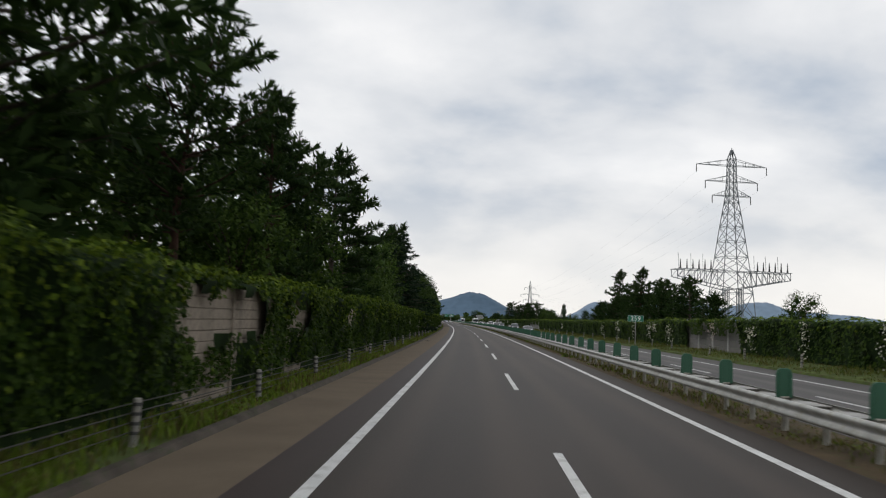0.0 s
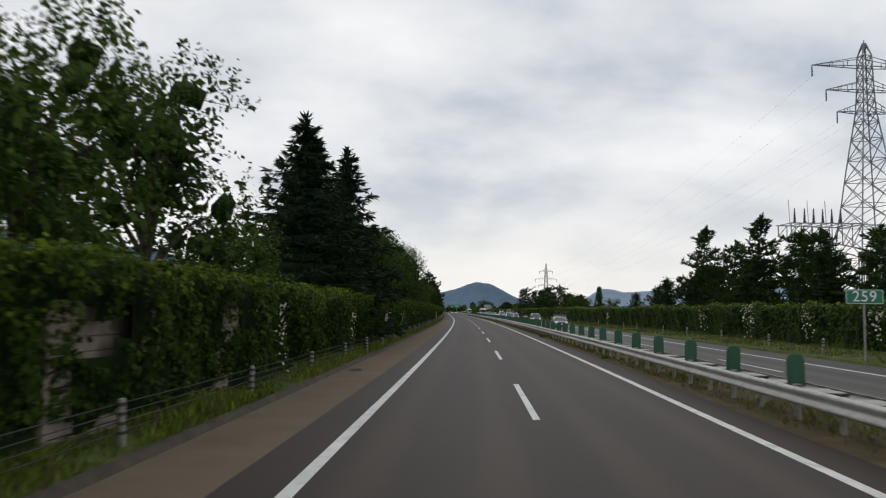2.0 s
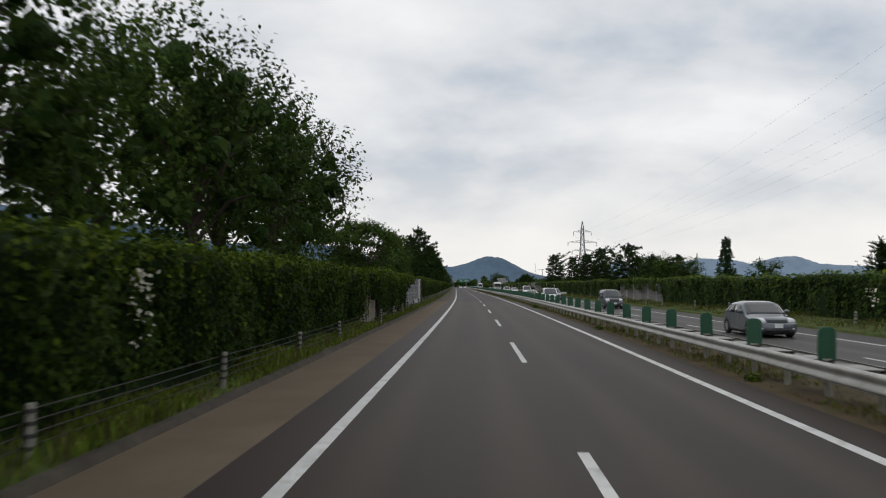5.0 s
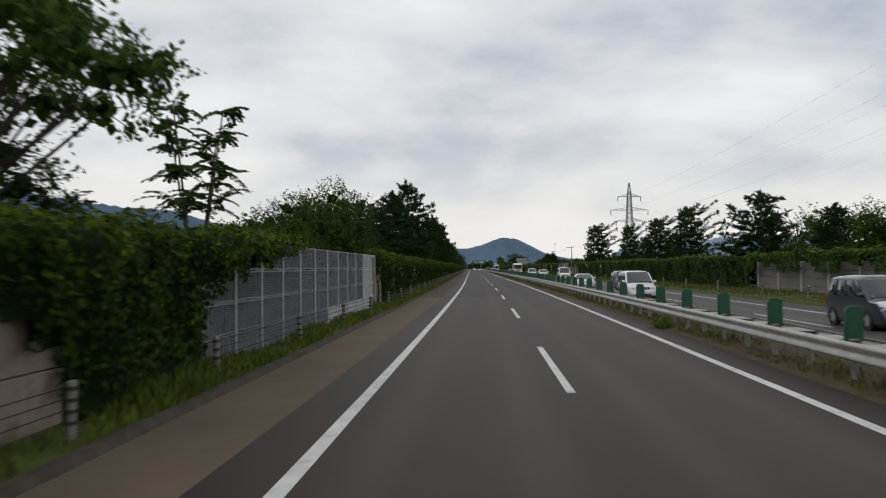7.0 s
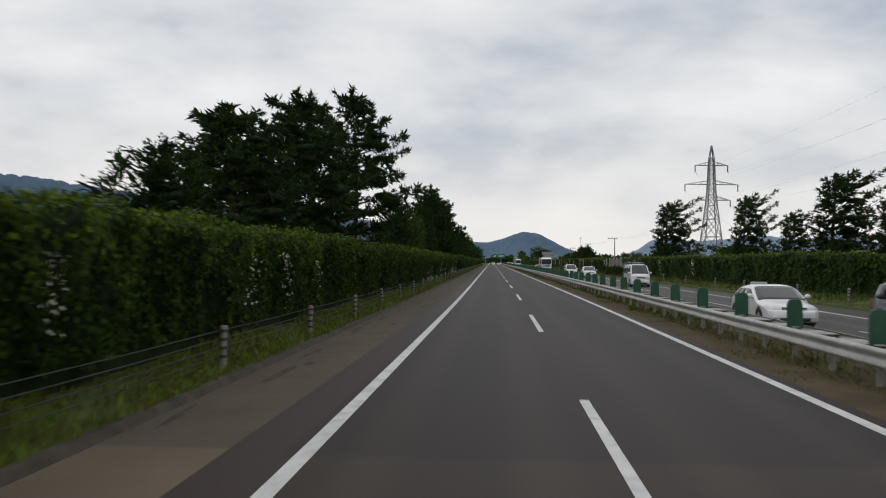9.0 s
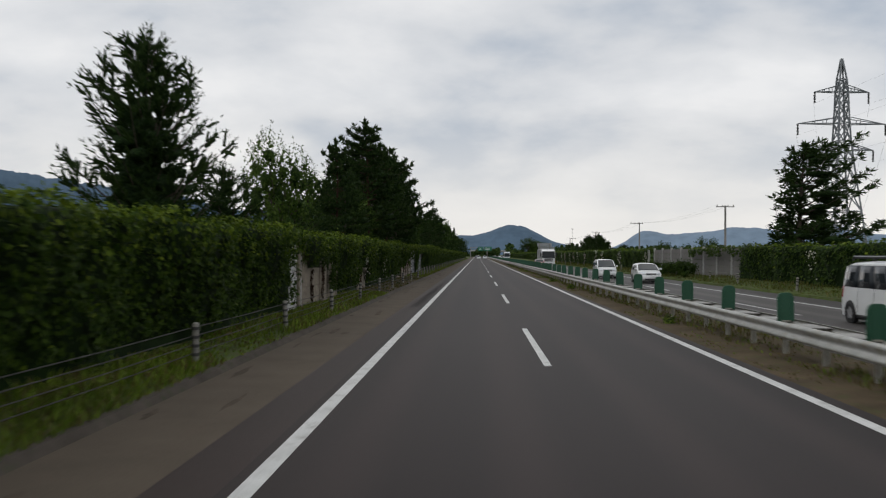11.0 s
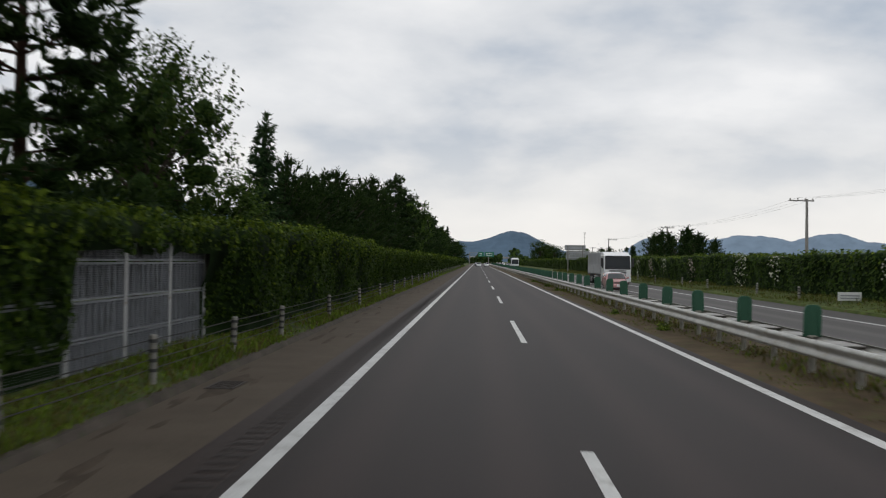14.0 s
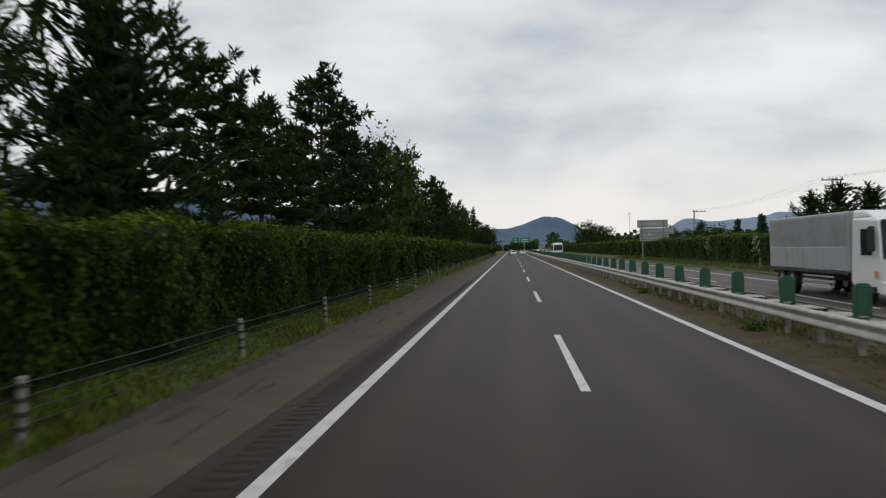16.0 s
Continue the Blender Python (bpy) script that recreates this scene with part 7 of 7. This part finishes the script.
car("minivan", "white minivan with dark glass on the oncoming lane", "van", M_CAR_WHITE, 4.7, 1.78, 1.80, 0.88, 1.02, (0.95, 2.05), 4.35, 4.62, 0.33, oncoming(10.2, 117.0))
car("suv", "dark grey sport utility car on the oncoming lane", "car", M_CAR_GREY, 4.6, 1.8, 1.68, 1.02, 1.06, (1.2, 2.0), 4.1, 4.5, 0.36, oncoming(12.9, 136.6))
car("sedan", "white sedan on the inner oncoming lane", "car", M_CAR_WHITE, 4.5, 1.74, 1.40, 0.78, 0.92, (1.15, 2.1), 3.3, 4.2, 0.31, oncoming(10.0, 141.8))
car("minivan", "dark blue compact minivan on the oncoming lane", "van", M_CAR_DARK, 4.3, 1.7, 1.75, 0.95, 1.02, (0.75, 1.7), 3.9, 4.2, 0.31, oncoming(13.2, 91.5))
car("sedan", "grey sedan on the oncoming lane", "car", M_CAR_GREY, 4.6, 1.78, 1.47, 0.82, 0.95, (1.2, 2.1), 3.4, 4.3, 0.32, oncoming(12.6, 51.0))
car("delivery_van", "white delivery van with a ladder on its roof rack", "van", M_CAR_WHITE, 4.7, 1.7, 1.98, 1.05, 1.12, (0.35, 1.15), 4.5, 4.66, 0.32, oncoming(13.0, 186.0), rack=True)
car("hatchback", "white hatchback on the oncoming lane", "car", M_CAR_WHITE, 3.9, 1.7, 1.53, 0.86, 0.98, (0.8, 1.75), 3.4, 3.8, 0.31, oncoming(13.3, 224.6))
car("minivan", "white compact minivan with a sloping nose", "van", M_CAR_WHITE, 4.1, 1.7, 1.74, 0.94, 1.02, (0.6, 1.6), 3.7, 4.0, 0.31, oncoming(12.0, 236.5))
car("small_car", "pale pink small car with a white roof", "car", M_CAR_PINK, 3.4, 1.48, 1.42, 0.86, 0.94, (0.75, 1.3), 3.0, 3.3, 0.28, oncoming(10.5, 295.3), roof_paint=M_CAR_WHITE)
for u, y, paint in ((9.9, 548.0, M_CAR_WHITE), (13.2, 570.0, M_CAR_GREY), (10.0, 610.0, M_CAR_WHITE), (13.2, 640.0, M_CAR_WHITE)):
    car("sedan", "distant oncoming car on the motorway", "car", paint, 4.4, 1.72, 1.5, 0.84, 0.96, (1.1, 2.0), 3.4, 4.1, 0.31, oncoming(u, y))
for u, y, paint in ((1.0, 533.0, M_CAR_WHITE), (4.0, 547.0, M_CAR_WHITE), (0.2, 600.0, M_CAR_GREY)):
    car("sedan", "distant car ahead on the motorway", "car", paint, 4.4, 1.72, 1.5, 0.84, 0.96, (1.1, 2.0), 3.4, 4.1, 0.31, station(u, y, 0, 180))


def truck(m, label, length=11.6):
    root = tagged(empty("box_truck", m), label, "truck", "vehicles on the motorway")
    hw = 1.24
    bm = bmesh.new()
    side_loft(bm, [(0.05, 0.42), (0.0, 0.95), (0.02, 1.5), (0.22, 2.75), (0.45, 2.86), (2.25, 2.86), (2.25, 0.75), (1.95, 0.42)], lambda y, z: hw * (0.93 if y < 0.06 and z < 1 else 1.0 if z < 2.8 else 0.95))
    bevel(bm, 0.05, 2)
    part("cab", bm, M_CAR_WHITE, root)
    bm = bmesh.new()
    side_loft(bm, [(0.6, 2.84), (0.9, 2.98), (1.3, 3.1), (2.2, 3.14), (2.2, 2.84)], lambda y, z: hw * (0.95 - 0.06 * max(0, (z - 2.8))))
    bevel(bm, 0.06, 2)
    part("roof_deflector", bm, M_CAR_WHITE, root)

    def slab(nm, mat, lab, x0, x1, y0, y1, z0, z1, bv=0.015, mtx=None):
        bm = bmesh.new()
        box(bm, x0, x1, y0, y1, z0, z1, mtx)
        bevel(bm, bv)
        return part(nm, bm, mat, root, lab)

    front = lambda z: 0.02 + 0.16 * (z - 1.5)
    for nm, mat, lab, w0, w1, z0, z1, lift in (("windscreen_surround", M_TRIM, "black windscreen surround", 0.94, 0.92, 1.50, 2.68, 0.012), ("windscreen", M_GLASS, "dark windscreen", 0.90, 0.88, 1.62, 2.60, 0.03)):
        bm = bmesh.new()
        ends = [[bm.verts.new((x, front(z) - d, z)) for x, z in ((-hw * w0, z0), (hw * w0, z0), (hw * w1, z1), (-hw * w1, z1))] for d in (lift, -0.03)]
        bm.faces.new(ends[0]), bm.faces.new(ends[1][::-1])
        for j in range(4):
            bm.faces.new((ends[0][(j + 1) % 4], ends[0][j], ends[1][j], ends[1][(j + 1) % 4]))
        bmesh.ops.recalc_face_normals(bm, faces=bm.faces)
        part(nm, bm, mat, root, lab)
    for s in (-0.45, 0.35):
        slab("wiper", M_TRIM, "black wiper arm", hw * s - 0.3, hw * s + 0.3, -0.02, 0.0, 1.66, 1.69, 0.005)
    slab("sun_visor", M_TRIM, "dark visor strip over the windscreen", -hw * 0.9, hw * 0.9, 0.12, 0.30, 2.66, 2.76)
    for k in range(4):
        slab("grille_bar", M_TRIM, "black grille bar", -hw * 0.62, hw * 0.62, -0.03, 0.06, 0.92 + 0.14 * k, 1.0 + 0.14 * k)
    slab("bumper", M_CAR_WHITE, "", -hw * 0.97, hw * 0.97, -0.06, 0.25, 0.36, 0.80, 0.05)
    slab("lower_intake", M_TRIM, "black lower intake", -hw * 0.5, hw * 0.5, -0.075, 0.0, 0.44, 0.62)
    slab("number_plate", M_SIGN_WHITE, "plain pale number plate", -0.22, 0.22, -0.09, -0.07, 0.46, 0.68)
    for s in (-1, 1):
        slab("headlight", M_LAMP, "clear headlight lens", s * hw * 0.62, s * hw * 0.92, -0.085, 0.02, 0.54, 0.74, 0.03)
        slab("side_window", M_GLASS, "dark cab window", s * (hw - 0.02), s * (hw + 0.012), 0.62, 1.45, 1.62, 2.48, 0.01)
        slab("mirror", M_TRIM, "black door mirror", s * (hw + 0.06), s * (hw + 0.28), 0.20, 0.30, 1.75, 2.55, 0.03)
        slab("indicator", M_AMBER, "amber side indicator", s * (hw - 0.01), s * (hw + 0.02), 0.25, 0.42, 0.92, 1.12, 0.01)
        slab("step", M_TRIM, "black cab step", s * (hw - 0.1), s * (hw + 0.01), 0.45, 1.1, 0.45, 0.62)
    slab("chassis", M_TRIM, "dark chassis frame", -0.45, 0.45, 1.8, length - 0.1, 0.62, 0.92)
    y0 = 2.42
    slab("cargo_box", M_CARGO, "silver ribbed cargo box", -hw, hw, y0, length, 1.02, 3.12, 0.03)
    for s in (-1, 1):
        bm = bmesh.new()
        n = 16
        for k in range(n):
            z = 1.98 + 1.06 * k / n
            box(bm, s * (hw + 0.01) - 0.02, s * (hw + 0.01) + 0.02, y0 + 0.1, length - 0.1, z, z + 0.034)
        ob = part("side_ribs", bm, M_CARGO, root, "fine horizontal ribs of the box side")
        ob["kind"] = "stuff"
        for k in range(4):
            w = (length - y0 - 0.2) / 4
            slab("side_gate", M_CARGO, "hinged lower side panel", s * (hw + 0.004), s * (hw + 0.03), y0 + 0.1 + w * k + 0.03, y0 + 0.1 + w * (k + 1) - 0.03, 1.06, 1.88)
        for z in (0.45, 0.62, 0.8):
            slab("side_guard", M_CARGO, "aluminium side guard rail", s * (hw - 0.08), s * (hw - 0.04), 3.9, 6.9, z - 0.04, z + 0.04)
        slab("edge_rail", M_TRIM, "dark lower edge of the box", s * (hw - 0.02), s * (hw + 0.022), y0, length, 0.92, 1.03)
        for y in (1.35, 8.3, 9.55):
            tyre, rim = wheel_meshes(0.49, 0.28)
            t = part("wheel", tyre, M_TYRE, root)
            t.matrix_basis = pose(s * (hw - 0.17), y, 0.49)
            part("rim", rim, M_RIM, t, "steel wheel rim")
    slab("tail_lamp_bar", M_AMBER, "red and amber tail lamps", -hw * 0.9, hw * 0.9, length - 0.02, length + 0.03, 0.8, 0.9)
    return root


truck(oncoming(13.35, 312.4), "white box truck with a silver ribbed cargo body", 10.9)


def coach(m, label):
    root = tagged(empty("coach", m), label, "bus", "vehicles on the motorway")
    hw = 1.24
    bm = bmesh.new()
    side_loft(bm, [(0.06, 0.35), (0.0, 1.0), (0.10, 2.0), (0.42, 3.05), (0.8, 3.25), (11.6, 3.25), (11.85, 3.05), (11.9, 0.35)], lambda y, z: hw * (1.0 if z < 2.9 else 0.93))
    bevel(bm, 0.06, 2)
    part("body", bm, M_CAR_WHITE, root)

    def slab(nm, mat, lab, x0, x1, y0, y1, z0, z1, mtx=None):
        bm = bmesh.new()
        box(bm, x0, x1, y0, y1, z0, z1, mtx)
        bevel(bm, 0.012)
        return part(nm, bm, mat, root, lab)

    bm = bmesh.new()
    rows = [[bm.verts.new((x, y - d, z)) for y, x, z in ((0.025, -1.1, 1.25), (0.10, -1.1, 2.0), (0.33, -1.05, 2.75), (0.33, 1.05, 2.75), (0.10, 1.1, 2.0), (0.025, 1.1, 1.25))] for d in (0.04, -0.04)]
    for k, r in enumerate(rows):
        for a in ((r[0], r[1], r[4], r[5]), (r[1], r[2], r[3], r[4])):
            bm.faces.new(a if k == 0 else a[::-1])
    for k in range(6):
        q = (k + 1) % 6
        bm.faces.new((rows[0][q], rows[0][k], rows[1][k], rows[1][q]))
    bmesh.ops.recalc_face_normals(bm, faces=bm.faces)
    part("windscreen", bm, M_GLASS, root, "wide dark windscreen")
    slab("bumper", M_CAR_DARK, "dark blue bumper", -hw * 0.98, hw * 0.98, -0.05, 0.3, 0.34, 0.72)
    slab("number_plate", M_SIGN_WHITE, "plain pale number plate", -0.22, 0.22, -0.075, -0.055, 0.45, 0.65)
    for s in (-1, 1):
        slab("headlight", M_LAMP, "clear headlight lens", s * 0.72, s * 1.12, -0.07, 0.05, 0.78, 0.98)
        slab("stripe", M_CAR_DARK, "dark blue stripe", s * (hw - 0.01), s * (hw + 0.012), 0.5, 11.5, 0.95, 1.25)
        slab("mirror", M_TRIM, "black mirror arm", s * (hw + 0.02), s * (hw + 0.2), -0.2, -0.05, 1.9, 2.4)
        for k in range(6):
            slab("side_window", M_GLASS, "dark passenger window", s * (hw - 0.02), s * (hw + 0.014), 0.95 + 1.75 * k, 2.6 + 1.75 * k, 1.6, 2.6)
        for y in (2.6, 8.6):
            tyre, rim = wheel_meshes(0.49, 0.28)
            t = part("wheel", tyre, M_TYRE, root)
            t.matrix_basis = pose(s * (hw - 0.15), y, 0.49)
            part("rim", rim, M_RIM, t, "steel wheel rim")
    return root


coach(oncoming(12.75, 502.0), "white coach with a dark windscreen and blue stripe")
